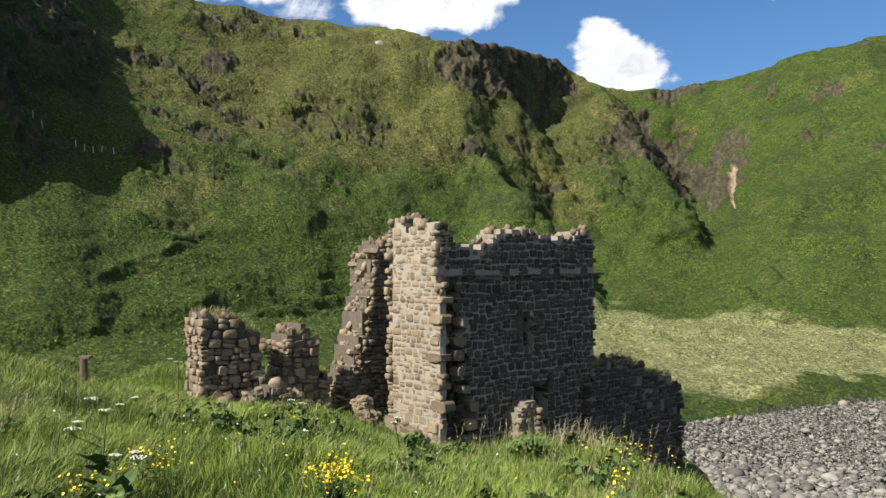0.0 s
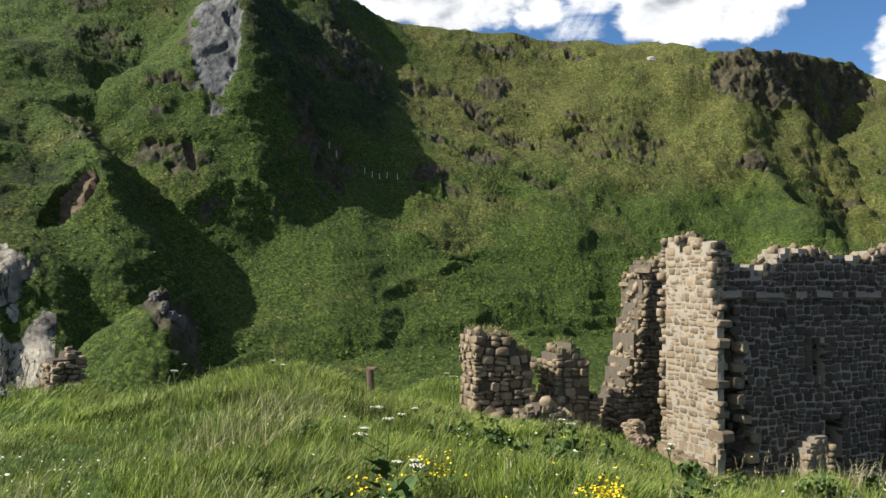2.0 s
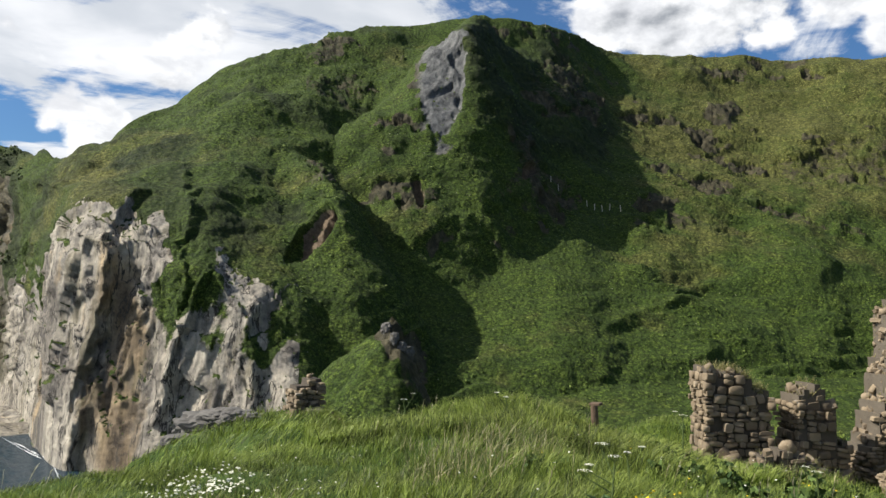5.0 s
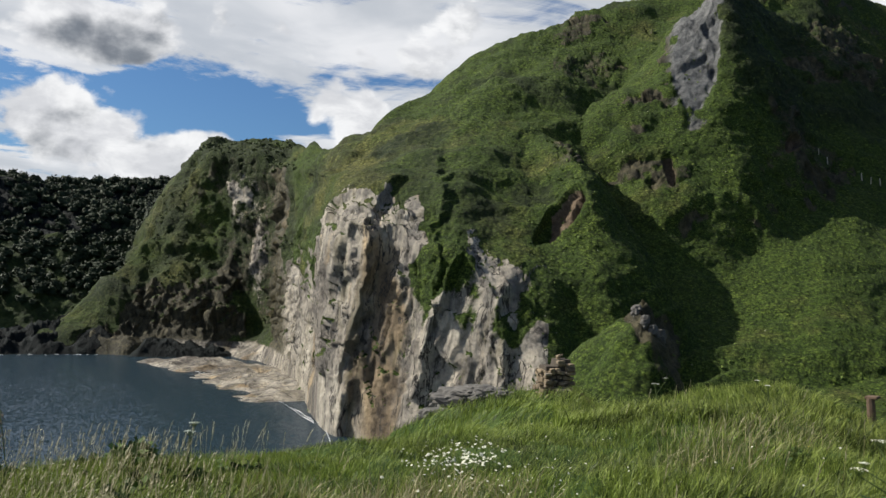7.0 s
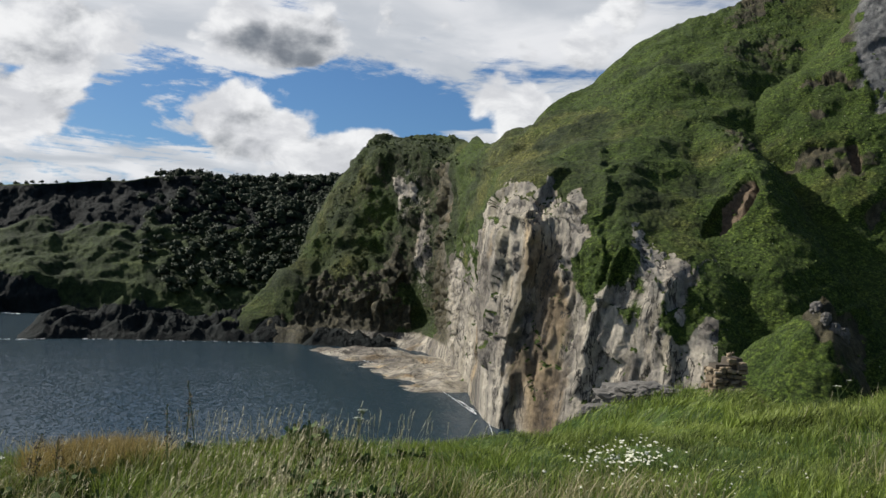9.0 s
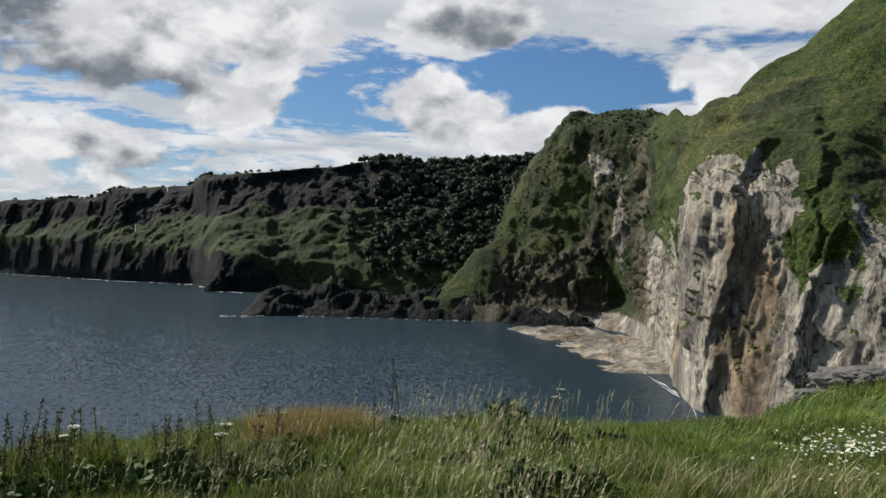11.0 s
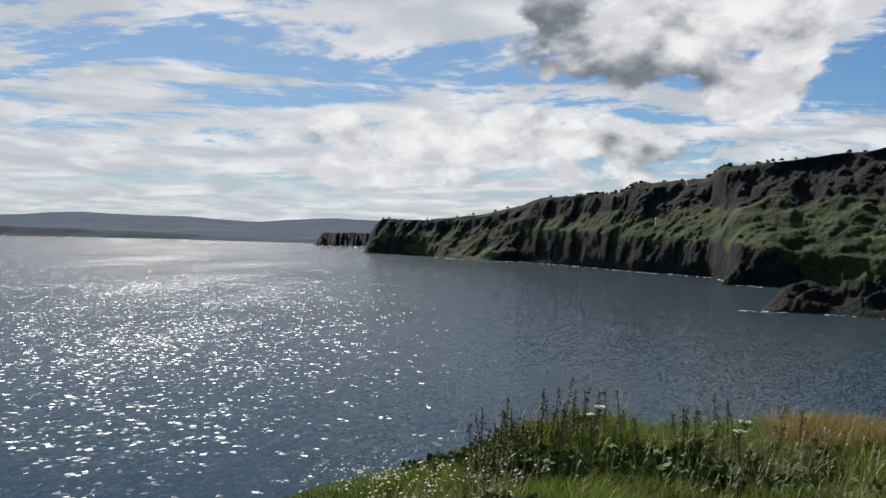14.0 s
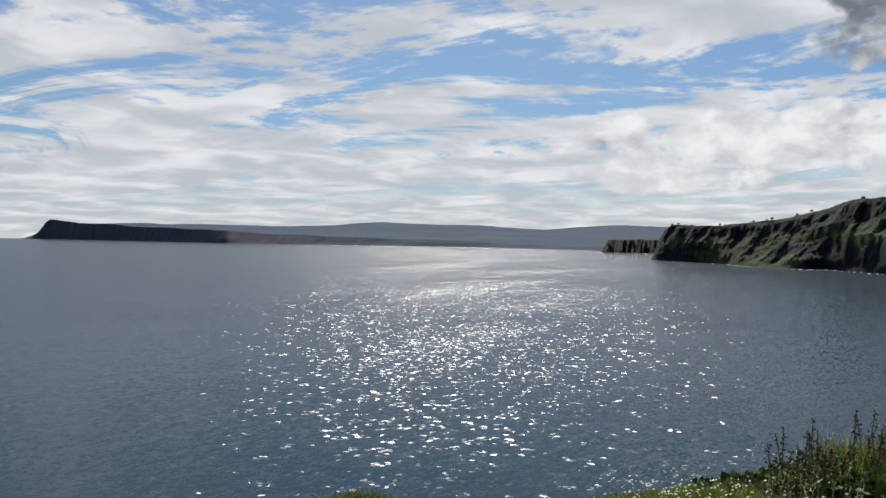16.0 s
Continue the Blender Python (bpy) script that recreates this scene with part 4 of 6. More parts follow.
def bay():
    az = np.arange(62, 114.0, 0.06)
    floor = [(a, r - 30, -6.0) for a, r, h in BAY_SHORE]
    back = [(a, r + 150, h - 4.0) for a, r, h in BAY_RIM]
    R, Z = profile(az, (8, 30, 44, 40, 6), (floor, BAY_SHORE, BAY_LOW, BAY_BENCH, BAY_RIM, back), 0.22)
    A = np.repeat(az[:, None], R.shape[1], 1)
    X, Y = -np.sin(np.radians(A)) * R, np.cos(np.radians(A)) * R
    rimz = band(BAY_RIM, A, 0.22)[1]
    low, bench = band(BAY_LOW, A, 0.22)[1], band(BAY_BENCH, A, 0.22)[1]
    rib = ridged(X, Y, Z * 0.12, 46.0, 4, 61)
    crag = fbm(X, Y, Z * 0.5, 14.0, 5, 0.55, 67)
    on = smooth((Z - 0.5) / 6) * smooth((rimz + 0.5 - Z) / 5)
    push = on * (7.0 * rib * (1 - 0.5 * smooth((A - 96) / 5)) + 3.0 * crag)
    R2 = R - push * np.clip(R / 600, 0.5, 1.0)
    Z2 = Z + on * (1.6 * crag) + 0.5 * fbm(X, Y, Z, 7.0, 3, 0.5, 71)
    X, Y = -np.sin(np.radians(A)) * R2, np.cos(np.radians(A)) * R2
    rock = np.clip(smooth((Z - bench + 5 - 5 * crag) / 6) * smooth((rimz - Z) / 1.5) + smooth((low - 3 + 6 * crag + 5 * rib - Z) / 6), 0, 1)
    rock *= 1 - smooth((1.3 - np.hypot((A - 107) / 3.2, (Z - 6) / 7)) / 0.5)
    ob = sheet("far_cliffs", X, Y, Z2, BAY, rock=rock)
    tagged(ob, "dark basalt cliffs with green aprons across the bay", "cliff", kind="structure")


def far_coast():
    az = np.arange(109, 153.2, 0.08)
    floor = [(a, r - 60, -6.0) for a, r, h in FAR_SHORE]
    back = [(a, min(r + 250, 4900), h - 30.0) for a, r, h in FAR_HILL]
    R, Z = profile(az, (4, 14, 40, 6), (floor, FAR_SHORE, FAR_CLIFF, FAR_HILL, back), 0.12)
    A = np.repeat(az[:, None], R.shape[1], 1)
    X, Y = -np.sin(np.radians(A)) * R, np.cos(np.radians(A)) * R
    top = band(FAR_CLIFF, A, 0.12)[1]
    on = smooth(Z / 8)
    Z = Z + on * 4.0 * fbm(X, Y, Z * 0, 260.0, 5, 0.5, 81)
    rock = smooth((top + 1 - Z) / 4) * smooth((A - 127) / 12)
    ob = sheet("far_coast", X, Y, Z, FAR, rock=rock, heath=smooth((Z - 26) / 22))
    tagged(ob, "low distant coast with fields, hills and a dark headland", "coast", kind="structure")


def point():
    """The low dark headland beyond the last cliff."""
    az = np.arange(110.5, 116.9, 0.03)
    crest = 20.5 * smooth((116.3 - az) / 0.7) * smooth((az - 109) / 0.5) + 0.8 * fbm(az, az * 0, az * 0, 0.5, 3)
    t = np.linspace(0, 1, 26)
    A, T = np.meshgrid(az, t, indexing="ij")
    R = 1330 + 60 * T + 9 * fbm(A * 6, T * 2, T * 0, 1.0, 4, 0.5, 91)
    Z = -3 + (np.repeat(crest[:, None], 26, 1) + 3) * np.minimum(1, 1.6 * T)
    ob = sheet("low_headland", -np.sin(np.radians(A)) * R, np.cos(np.radians(A)) * R, Z, BAY, rock=np.ones_like(Z))
    tagged(ob, "low dark headland with steep rock sides", "headland", kind="structure")


bay()
far_coast()
point()


def reef(name, label, line, width, height, seed, mat=None, n=260):
    """A long low ridge of wave-worn rock along a line of (bearing, distance)."""
    P = np.array([bearing(a, r)[:2] for a, r in line])
    s = np.concatenate([[0], np.cumsum(np.hypot(*np.diff(P, axis=0).T))])
    u = np.linspace(0, s[-1], n)
    cx, cy = np.interp(u, s, P[:, 0]), np.interp(u, s, P[:, 1])
    dx, dy = np.gradient(cx), np.gradient(cy)
    ln = np.hypot(dx, dy)
    nx, ny = -dy / ln, dx / ln
    t = np.linspace(-1, 1, 46)
    U, T = np.meshgrid(u, t, indexing="ij")
    X = cx[:, None] + nx[:, None] * T * width
    Y = cy[:, None] + ny[:, None] * T * width
    ends = smooth(U / (width * 0.8)) * smooth((s[-1] - U) / (width * 0.8))
    Z = height * (1 - T ** 2) * ends * (0.75 + 0.5 * fbm(X, Y, X * 0, 14.0, 3, 0.5, seed)) - 0.6
    Z = Z + ends * (1 - T ** 4) * height * 0.35 * ridged(X, Y, X * 0, 6.0, 4, seed + 3)
    ob = sheet(name, X, Y, Z, mat or BAY, rock=np.ones_like(Z) * smooth((height * 1.5 - Z) / (height * 0.5)), pale=Z * 0 + 1)
    return tagged(ob, label, "rocks", kind="structure")


reef("basalt_reef", "black basalt reef running out into the bay", [(68.5, 280), (72, 275), (78, 280), (83, 286), (87.3, 287)], 14, 8.0, 101)
reef("basalt_stack", "dark rounded rock stack at the cliff foot", [(87.2, 425), (89.5, 428)], 11, 12.0, 111, n=60)
reef("boulder_shore", "dark tumbled boulders under the cliff", [(62.5, 262), (66, 258), (70, 262)], 9, 5.0, 121)
reef("rock_shelf", "pale wave-cut limestone shelf at the cliff foot", [(58.2, 156), (60.0, 176), (63.4, 211), (65.6, 234), (67.2, 250)], 14, 2.0, 131, SLOPE)

# ---- the headland that the camera stands on ----


def brow(az):
    r, z = band(NEAR_EDGE, az, 1.0)
    return r, z - 0.24


def ground_height(x, y):
    r = np.hypot(x, y)
    az = np.degrees(np.arctan2(-x, y))
    az = np.where(az < -75, az + 360, az)
    R, ze = brow(az)
    top = EYE - 1.62
    t = np.clip(r / R, 0, 1)
    z = top + (ze - top) * t ** 1.7
    out = np.maximum(r - R, 0)
    fall = np.interp(az, [-60, -22, -14, 16, 22, 40, 50, 60, 330], [0.9, 0.8, 0.45, 0.30, 0.35, 0.4, 0.6, 0.9, 0.9])
    drop = (0.10 + fall) * out * out / (out + 0.7)
    terrace = np.interp(az, [-30, -17, -11, -4, 4, 10, 18, 24, 34, 38, 41, 45, 49, 53, 56, 60], [0, 13.0, 15.4, 16.0, 16.5, 17.2, 17.4, 16.6, 17.0, 18.5, 19.2, 19.2, 18.7, 18.0, 15, 0])
    edge = np.interp(az, [18, 34, 40, 54], [38.0, 32.0, 24.0, 22.0])
    floor = np.where(r < edge, terrace, np.maximum(terrace - (r - edge) * 0.9, -8))
    z = np.maximum(z - drop, np.minimum(floor, z))
    return z


def headland():
    az = np.concatenate([np.arange(-75, 150, 0.3), np.arange(150, 285, 1.5)])
    r = np.concatenate([np.geomspace(0.4, 3.5, 8), np.linspace(3.8, 40, 190), np.linspace(40.6, 75, 36)])
    A, R = np.meshgrid(az, r, indexing="ij")
    X, Y = -np.sin(np.radians(A)) * R, np.cos(np.radians(A)) * R
    Z = ground_height(X, Y)
    Z = Z + (0.15 * fbm(X, Y, X * 0, 2.6, 4, 0.5, 141) + 0.04 * fbm(X, Y, X * 0, 0.5, 2, 0.5, 142)) * smooth((R - 1) / 3)
    ob = sheet("ground", X.T, Y.T, Z.T, TURF, wrap=True)
    tagged(ob, "grassy headland turf falling away at its brow", "ground", kind="structure")


headland()

# ---- the ruined castle ----


def part(name, data, mat, parent, label=""):
    """Links a mesh (or a bmesh) as one part under a thing."""
    if isinstance(data, bmesh.types.BMesh):
        me = bpy.data.meshes.new(name)
        data.to_mesh(me)
        data.free()
        data = me
    if mat and not data.materials:
        data.materials.append(mat)
    ob = new(name, data)
    ob.parent = parent
    if parent.type == "EMPTY":
        ob.matrix_parent_inverse = Matrix.Translation(-parent.location)
    return tagged(ob, label)


def thing(name, at, label, category, group=""):
    ob = new(name)
    ob.location = at
    ob.empty_display_size = 0.2
    return tagged(ob, label, category, group)


def stone_shape(rng, name="stone"):
    """A squared rubble stone with chipped corners, one unit wide, deep and high: 44 triangles."""
    edge = []
    for sx, sz in ((1, 1), (-1, 1), (-1, -1), (1, -1)):
        cx, cz = 0.5 - rng.uniform(0, 0.09), 0.5 - rng.uniform(0, 0.09)
        cut, dip = rng.uniform(0.06, 0.24), rng.uniform(0.06, 0.24)
        two = [(sx * cx, sz * (cz - dip)), (sx * (cx - cut), sz * cz)]
        edge += two if sx * sz > 0 else two[::-1]
    tilt, roll = rng.uniform(-0.1, 0.1), rng.uniform(-0.1, 0.1)
    co = []
    for y, k in ((0.5, 0.92), (-0.42, 1.0), (-0.5, 0.90)):
        co += [(x * k, y + (tilt * x + roll * z if y < 0 else 0) + rng.uniform(-0.03, 0.03), z * k) for x, z in edge]
    faces = []
    for k in range(2):
        for j in range(8):
            faces.append((8 * k + j, 8 * k + (j + 1) % 8, 8 * k + 8 + (j + 1) % 8, 8 * k + 8 + j))
    for o in (0, 16):
        caps = [(0, 1, 2, 3), (0, 3, 4, 7), (4, 5, 6, 7)]
        faces += [tuple(o + q for q in (c if o else c[::-1])) for c in caps]
    me = bpy.data.meshes.new(name)
    me.from_pydata(co, [], faces)
    me.materials.append(STONE)
    return me


STONE_RNG = random.Random(7)
STONES = [stone_shape(STONE_RNG) for _ in range(14)]
# copies of the stones in the basalt darkened for shade
DARK_STONES = []
for me_ in STONES:
    DARK_STONES.append(me_.copy())
    DARK_STONES[-1].materials[0] = BASALT
STONE_CO = []
for me_ in STONES:
    STONE_CO.append((np.array([v.co[:] for v in me_.vertices]), np.array([p.vertices[:] for p in me_.polygons])))


class Masonry:
    """A stretch of rubble wall from a to b (x, y), standing between foot and top(u); its face looks to the right of the way from a to b."""
    def __init__(self, a, b, thick, foot, top, holes=(), seed=1, cell=0.17):
        self.a, self.b = np.array(a, float), np.array(b, float)
        self.len = float(np.hypot(*(self.b - self.a)))
        self.u = (self.b - self.a) / self.len
        self.n = np.array([self.u[1], -self.u[0]])
        self.thick, self.foot, self.top, self.holes, self.cell = thick, foot, top, holes, cell
        self.rng = random.Random(seed)
        self.seed = seed

    def solid(self, u, z):
        if not (0 <= u <= self.len and self.foot <= z <= self.top(u)):
            return False
        return not any(u0 < u < u1 and z0 < z < z1 for u0, u1, z0, z1 in self.holes)

    def place(self, u, d, z):
        p = self.a + self.u * u + self.n * d
        return (p[0], p[1], z)

    def core(self, name, parent, recess=None, mat=None, deep=0.012):
        """The mortared heart of the wall, with its openings and broken top."""
        c = self.cell
        nu, nz = max(2, int(round(self.len / c))), int(math.ceil((max(self.top(k * self.len / 60) for k in range(61)) - self.foot) / c)) + 1
        du = self.len / nu
        mask = [[self.solid((i + 0.5) * du, self.foot + (k + 0.5) * c) for k in range(nz)] for i in range(nu)]
        nd = max(2, int(round(self.thick / 0.3)))
        bm, verts = bmesh.new(), {}

        def vert(i, j, k):
            if (i, j, k) not in verts:
                u, d, z = i * du, -self.thick * j / nd, self.foot + k * c
                x, y, _ = self.place(u, d, z)
                w = 0.018 if j == 0 else 0.05
                o = noise.noise_vector(Vector((x, y, z)) * 3.1 + Vector((self.seed, 0, 0))) * w
                if j == 0:
                    d -= deep + (recess(u, z) if recess else 0.0)
                    x, y, _ = self.place(u, d, z)
                verts[i, j, k] = bm.verts.new((x + o.x, y + o.y, z + o.z * 0.8))
            return verts[i, j, k]

        def quad(*p):
            bm.faces.new([vert(*q) for q in p])

        full = lambda i, k: 0 <= i < nu and 0 <= k < nz and mask[i][k]
        for i in range(nu):
            for k in range(nz):
                if not mask[i][k]:
                    continue
                quad((i, 0, k), (i + 1, 0, k), (i + 1, 0, k + 1), (i, 0, k + 1))
                quad((i, nd, k), (i, nd, k + 1), (i + 1, nd, k + 1), (i + 1, nd, k))
                for j in range(nd):
                    if not full(i - 1, k):
                        quad((i, j, k), (i, j, k + 1), (i, j + 1, k + 1), (i, j + 1, k))
                    if not full(i + 1, k):
                        quad((i + 1, j, k), (i + 1, j + 1, k), (i + 1, j + 1, k + 1), (i + 1, j, k + 1))
                    if not full(i, k + 1):
                        quad((i, j, k + 1), (i + 1, j, k + 1), (i + 1, j + 1, k + 1), (i, j + 1, k + 1))
        bmesh.ops.recalc_face_normals(bm, faces=bm.faces)
        return part(name, bm, mat or MORTAR, parent)

    def facing(self, rise=(0.14, 0.33), run=(0.13, 0.46), proud=0.014, skip=None, turn=None, wild=0.05, side=0):
        """Poses of the facing stones. side 0: the face; -1 and 1: the ends at a and b; 2: along the top."""
        rng, out = self.rng, []
        width = {0: self.len, 2: self.len}.get(side, self.thick)
        z = self.foot
        while z < self.foot + 9:
            h = rng.uniform(*rise)
            w0 = -rng.uniform(0, 0.25)
            any_in = False
            while w0 < width:
                w = rng.uniform(*run)
                mid, zc = w0 + w / 2, z + h / 2 + rng.uniform(-0.03, 0.03) + 0.07 * noise.noise(Vector((w0 * 0.9, z * 0.4, self.seed)))
                lean = rng.uniform(-wild, wild)
                if side == 0:
                    ok, base, n, uu = self.solid(mid, zc) and self.solid(mid, z + h * 0.75), None, self.n, self.u
                    ok = ok and self.solid(min(max(w0 + w * 0.22, 0.01), self.len - 0.01), zc) and self.solid(min(w0 + w * 0.78, self.len - 0.01), zc)
                    p = self.a + self.u * mid
                else:
                    edge = 0.03 if side < 0 else self.len - 0.03
                    ok = self.solid(edge, zc)
                    n, uu = (-self.u, self.n) if side < 0 else (self.u, -self.n)
                    p = self.a + self.u * (0 if side < 0 else self.len) - self.n * (mid if side < 0 else self.thick - mid) * 1.0
                any_in = any_in or ok
                if ok and not (skip and skip(mid, zc)):
                    depth = rng.uniform(0.16, 0.24)
                    out_by = proud * rng.uniform(0.3, 1.8)
                    split = rng.random() if h > 0.2 else 1.0
                    for dz, hh in (((-0.23, 0.54), (0.27, 0.46)) if split < 0.3 else ((0.0, 1.0),)):
                        c = p + n * (out_by * rng.uniform(0.7, 1.3) - depth / 2)
                        m = Matrix(((uu[0], -n[0], 0, c[0]), (uu[1], -n[1], 0, c[1]), (0, 0, 1, zc + dz * h), (0, 0, 0, 1)))
                        m = m @ pose(0, 0, 0, 0, math.degrees(lean), rng.uniform(-4, 4)) @ Matrix.Diagonal((w * rng.uniform(0.91, 1.0), depth, hh * h * rng.uniform(0.88, 1.02), 1))
                        out.append((m, rng.randrange(len(STONES))))
                w0 += w
            z += h
        return out


def lay(stones, parent, singles, name="stone", dark=False):
    """The first stones as parts of their own, the rest joined."""
    for m, k in stones[:singles]:
        ob = new(name, (DARK_STONES if dark else STONES)[k])
        ob.matrix_basis = m
        ob.parent = parent
    rest = stones[singles:]
    if rest:
        co, fa, o = [], [], 0
        for m, k in rest:
            v, f = STONE_CO[k]
            mm = np.array(m)
            co.append(v @ mm[:3, :3].T + mm[:3, 3])
            fa.append(f + o)
            o += len(v)
        ob = mesh_from("stonework", np.concatenate(co), np.concatenate(fa), BASALT if dark else STONE, flat=True)
        ob.parent = parent
        tagged(ob, "small squared rubble stones", kind="stuff")


def rubble(rng, box, n, size):
    """Loose or exposed stones scattered in an oblong: centre, half axes (as vectors)."""
    c, ax = Vector(box[0]), [Vector(v) for v in box[1:]]
    out = []
    for _ in range(n):
        p = c + sum((a * rng.uniform(-1, 1) for a in ax), Vector())
        s = rng.uniform(*size)
        m = Matrix.Translation(p) @ Euler([rng.uniform(-3, 3) for _ in range(3)]).to_matrix().to_4x4() @ \
            Matrix.Diagonal((s * rng.uniform(0.8, 1.5), s * rng.uniform(0.7, 1.1), s * rng.uniform(0.6, 0.95), 1))
        out.append((m, rng.randrange(len(STONES))))
    return out


def knots(*pts):
    x, y = [p[0] for p in pts], [p[1] for p in pts]
    return lambda u: float(np.interp(u, x, y))


def jag(f, amp, seed, step=0.28):
    """A broken wall top: the line f, stepped stone by stone."""
    return lambda u: f(u) + 2 * amp * noise.cell(Vector((math.floor(u / step) + 0.5, seed + 0.5, 0.5)))


CORNER = np.array([-0.09, 26.0])
ALONG, BACK = np.array([0.766, 0.643]), np.array([-0.643, 0.766])


def tower():
    ruin = thing("castle_ruin", (*CORNER, 15.5), "roofless two-storey castle ruin of brown basalt rubble on the headland", "castle ruin")
    rng = random.Random(3)
    # the shaded front, its shade deepened by darker stone and mortar colours
    end = CORNER + ALONG * 7.2
    front = Masonry(CORNER, end, 1.0, 14.6,
                    jag(knots((0, 22.95), (0.35, 22.9), (0.55, 22.45), (1.5, 22.35), (2.2, 22.55), (2.6, 22.72), (5.6, 22.72), (6.2, 22.75), (6.6, 22.95), (7.0, 22.95), (7.2, 22.7)), 0.10, 3),
                    holes=((3.62, 3.98, 19.1, 20.15), (3.98, 4.18, 18.75, 20.0), (4.15, 4.85, 14.0, 17.75)), seed=11)
    broken = lambda u, z: z < 21.3 and u < 0.62 + 0.28 * float(smooth((20.6 - z) / 1.2)) + 0.45 * float(smooth((18.4 - z) / 1.2)) + 0.14 * math.sin(z * 6.1) + 0.1 * math.sin(z * 13.7)
    core = front.core("front_wall", ruin, recess=lambda u, z: 0.8 if broken(u, z) else 0.0, mat=SHADE_MORTAR)
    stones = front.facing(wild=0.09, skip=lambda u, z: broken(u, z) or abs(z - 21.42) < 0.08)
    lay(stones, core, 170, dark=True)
    # dark stones lining the slit window and the doorway, coloured to deepen their shade
    for u1, z0, z1 in ((4.235, 18.7, 20.1), (4.93, 15.6, 17.8), (3.44, 18.9, 20.3)):
        z = z0
        while z < z1:
            h = rng.uniform(0.16, 0.28)
            for depth in (0.15, 0.5, 0.84):
                p = CORNER + ALONG * (u1 + rng.uniform(-0.02, 0.02)) + BACK * depth
                ob = new("jamb_stone", DARK_STONES[rng.randrange(14)])
                ob.parent = core
                ob.matrix_basis = pose(p[0], p[1], z + h / 2, 0, 0, 40) @ Matrix.Diagonal((0.3, 0.36, h * 0.96, 1))
            z += h
    # rubble heart laid bare at the corner, coloured dark to shade the gap
    heart = []
    for k in range(26):
        z = 15.4 + k * 0.21
        wide = 0.30 + 0.22 * float(smooth((18.4 - z) / 1.2))
        c = CORNER + ALONG * (0.22 + wide) + BACK * (0.52 - 0.24 * float(smooth((17.6 - z) / 1.8)))
        heart += rubble(rng, ((c[0], c[1], z), (ALONG[0] * wide, ALONG[1] * wide, 0), (BACK[0] * 0.16, BACK[1] * 0.16, 0), (0, 0, 0.12)), 7, (0.14, 0.36))
    lay(heart, core, 60, "core_stone", dark=True)
    # quoins left standing either side of the gap
    for k in range(8):
        z = 16.3 + k * 0.52 + rng.uniform(-0.1, 0.1)
        p = CORNER + ALONG * (0.72 + 0.5 * float(smooth((18.4 - z) / 1.2)) + rng.uniform(-0.06, 0.16)) + BACK * rng.uniform(0.05, 0.2)
        ob = new("quoin", STONES[k % 14])
        ob.parent = core
        ob.matrix_basis = pose(p[0], p[1], z, 0, rng.uniform(-6, 6), 40 + rng.uniform(-8, 8)) @ Matrix.Diagonal((rng.uniform(0.35, 0.6), 0.42, rng.uniform(0.26, 0.42), 1))
    # thin projecting course and the row of joist holes above it
    u = 0.05
    while u < 7.0:
        w = rng.uniform(0.35, 0.9)
        p = CORNER + ALONG * (u + w / 2) - BACK * 0.06
        ob = new("string_course", DARK_STONES[rng.randrange(14)])
        ob.parent = core
        ob.matrix_basis = pose(p[0], p[1], 21.42 + rng.uniform(-0.02, 0.02), 0, 0, 40) @ Matrix.Diagonal((w * 0.98, 0.22, 0.075, 1))
        u += w
    # the sunlit flank
    tip = CORNER + BACK * 2.6
    flank = Masonry(tip, CORNER, 0.24, 14.8, jag(knots((0, 22.9), (0.5, 23.0), (1.6, 22.95), (2.1, 22.7), (2.6, 22.85)), 0.10, 5), seed=21)
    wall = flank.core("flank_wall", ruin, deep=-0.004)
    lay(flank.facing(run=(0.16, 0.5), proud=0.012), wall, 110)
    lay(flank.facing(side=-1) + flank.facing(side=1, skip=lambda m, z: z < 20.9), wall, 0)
    for k in range(9):
        z = 15.8 + k * 0.6 + rng.uniform(-0.25, 0.25)
        big = 0.30 + 0.22 * (k % 2)
        p = CORNER + BACK * (0.30 - rng.uniform(0, 0.2)) + ALONG * (0.12 + rng.uniform(0.0, 0.12))
        ob = new("quoin", STONES[(k * 5) % 14])
        ob.parent = wall
        ob.matrix_basis = pose(p[0], p[1], z, 0, rng.uniform(-5, 5), 130 + 180 + rng.uniform(-5, 5)) @ Matrix.Diagonal((0.34 + big * rng.uniform(0.2, 0.9), 0.46, rng.uniform(0.2, 0.42), 1))
    # spread footing
    for k in range(26):
        t = rng.uniform(0, 2.6)
        p = CORNER + BACK * t - ALONG * rng.uniform(0.0, 0.28)
        ob = new("footing_stone", STONES[rng.randrange(14)])
        ob.parent = wall
        ob.matrix_basis = pose(p[0], p[1], 15.6 + t * 0.32 + rng.uniform(-0.1, 0.55), rng.uniform(-10, 10), rng.uniform(-10, 10), 130 + rng.uniform(-15, 15)) @ Matrix.Diagonal((0.5, 0.4, 0.34, 1))
    # cross wall and back wall
    a = bearing(6.5, 29.6)
    a = np.array([a.x, a.y])
    cross = Masonry(a, a + ALONG * 2.6, 1.3, 14.8, jag(knots((0, 17.6), (0.3, 18.2), (0.55, 18.9), (0.75, 20.0), (0.98, 20.6), (1.05, 22.0), (1.3, 22.2), (1.8, 22.5), (2.6, 22.6)), 0.16, 7), seed=31)
    cw = cross.core("cross_wall", ruin, mat=RUBBLE_CORE)
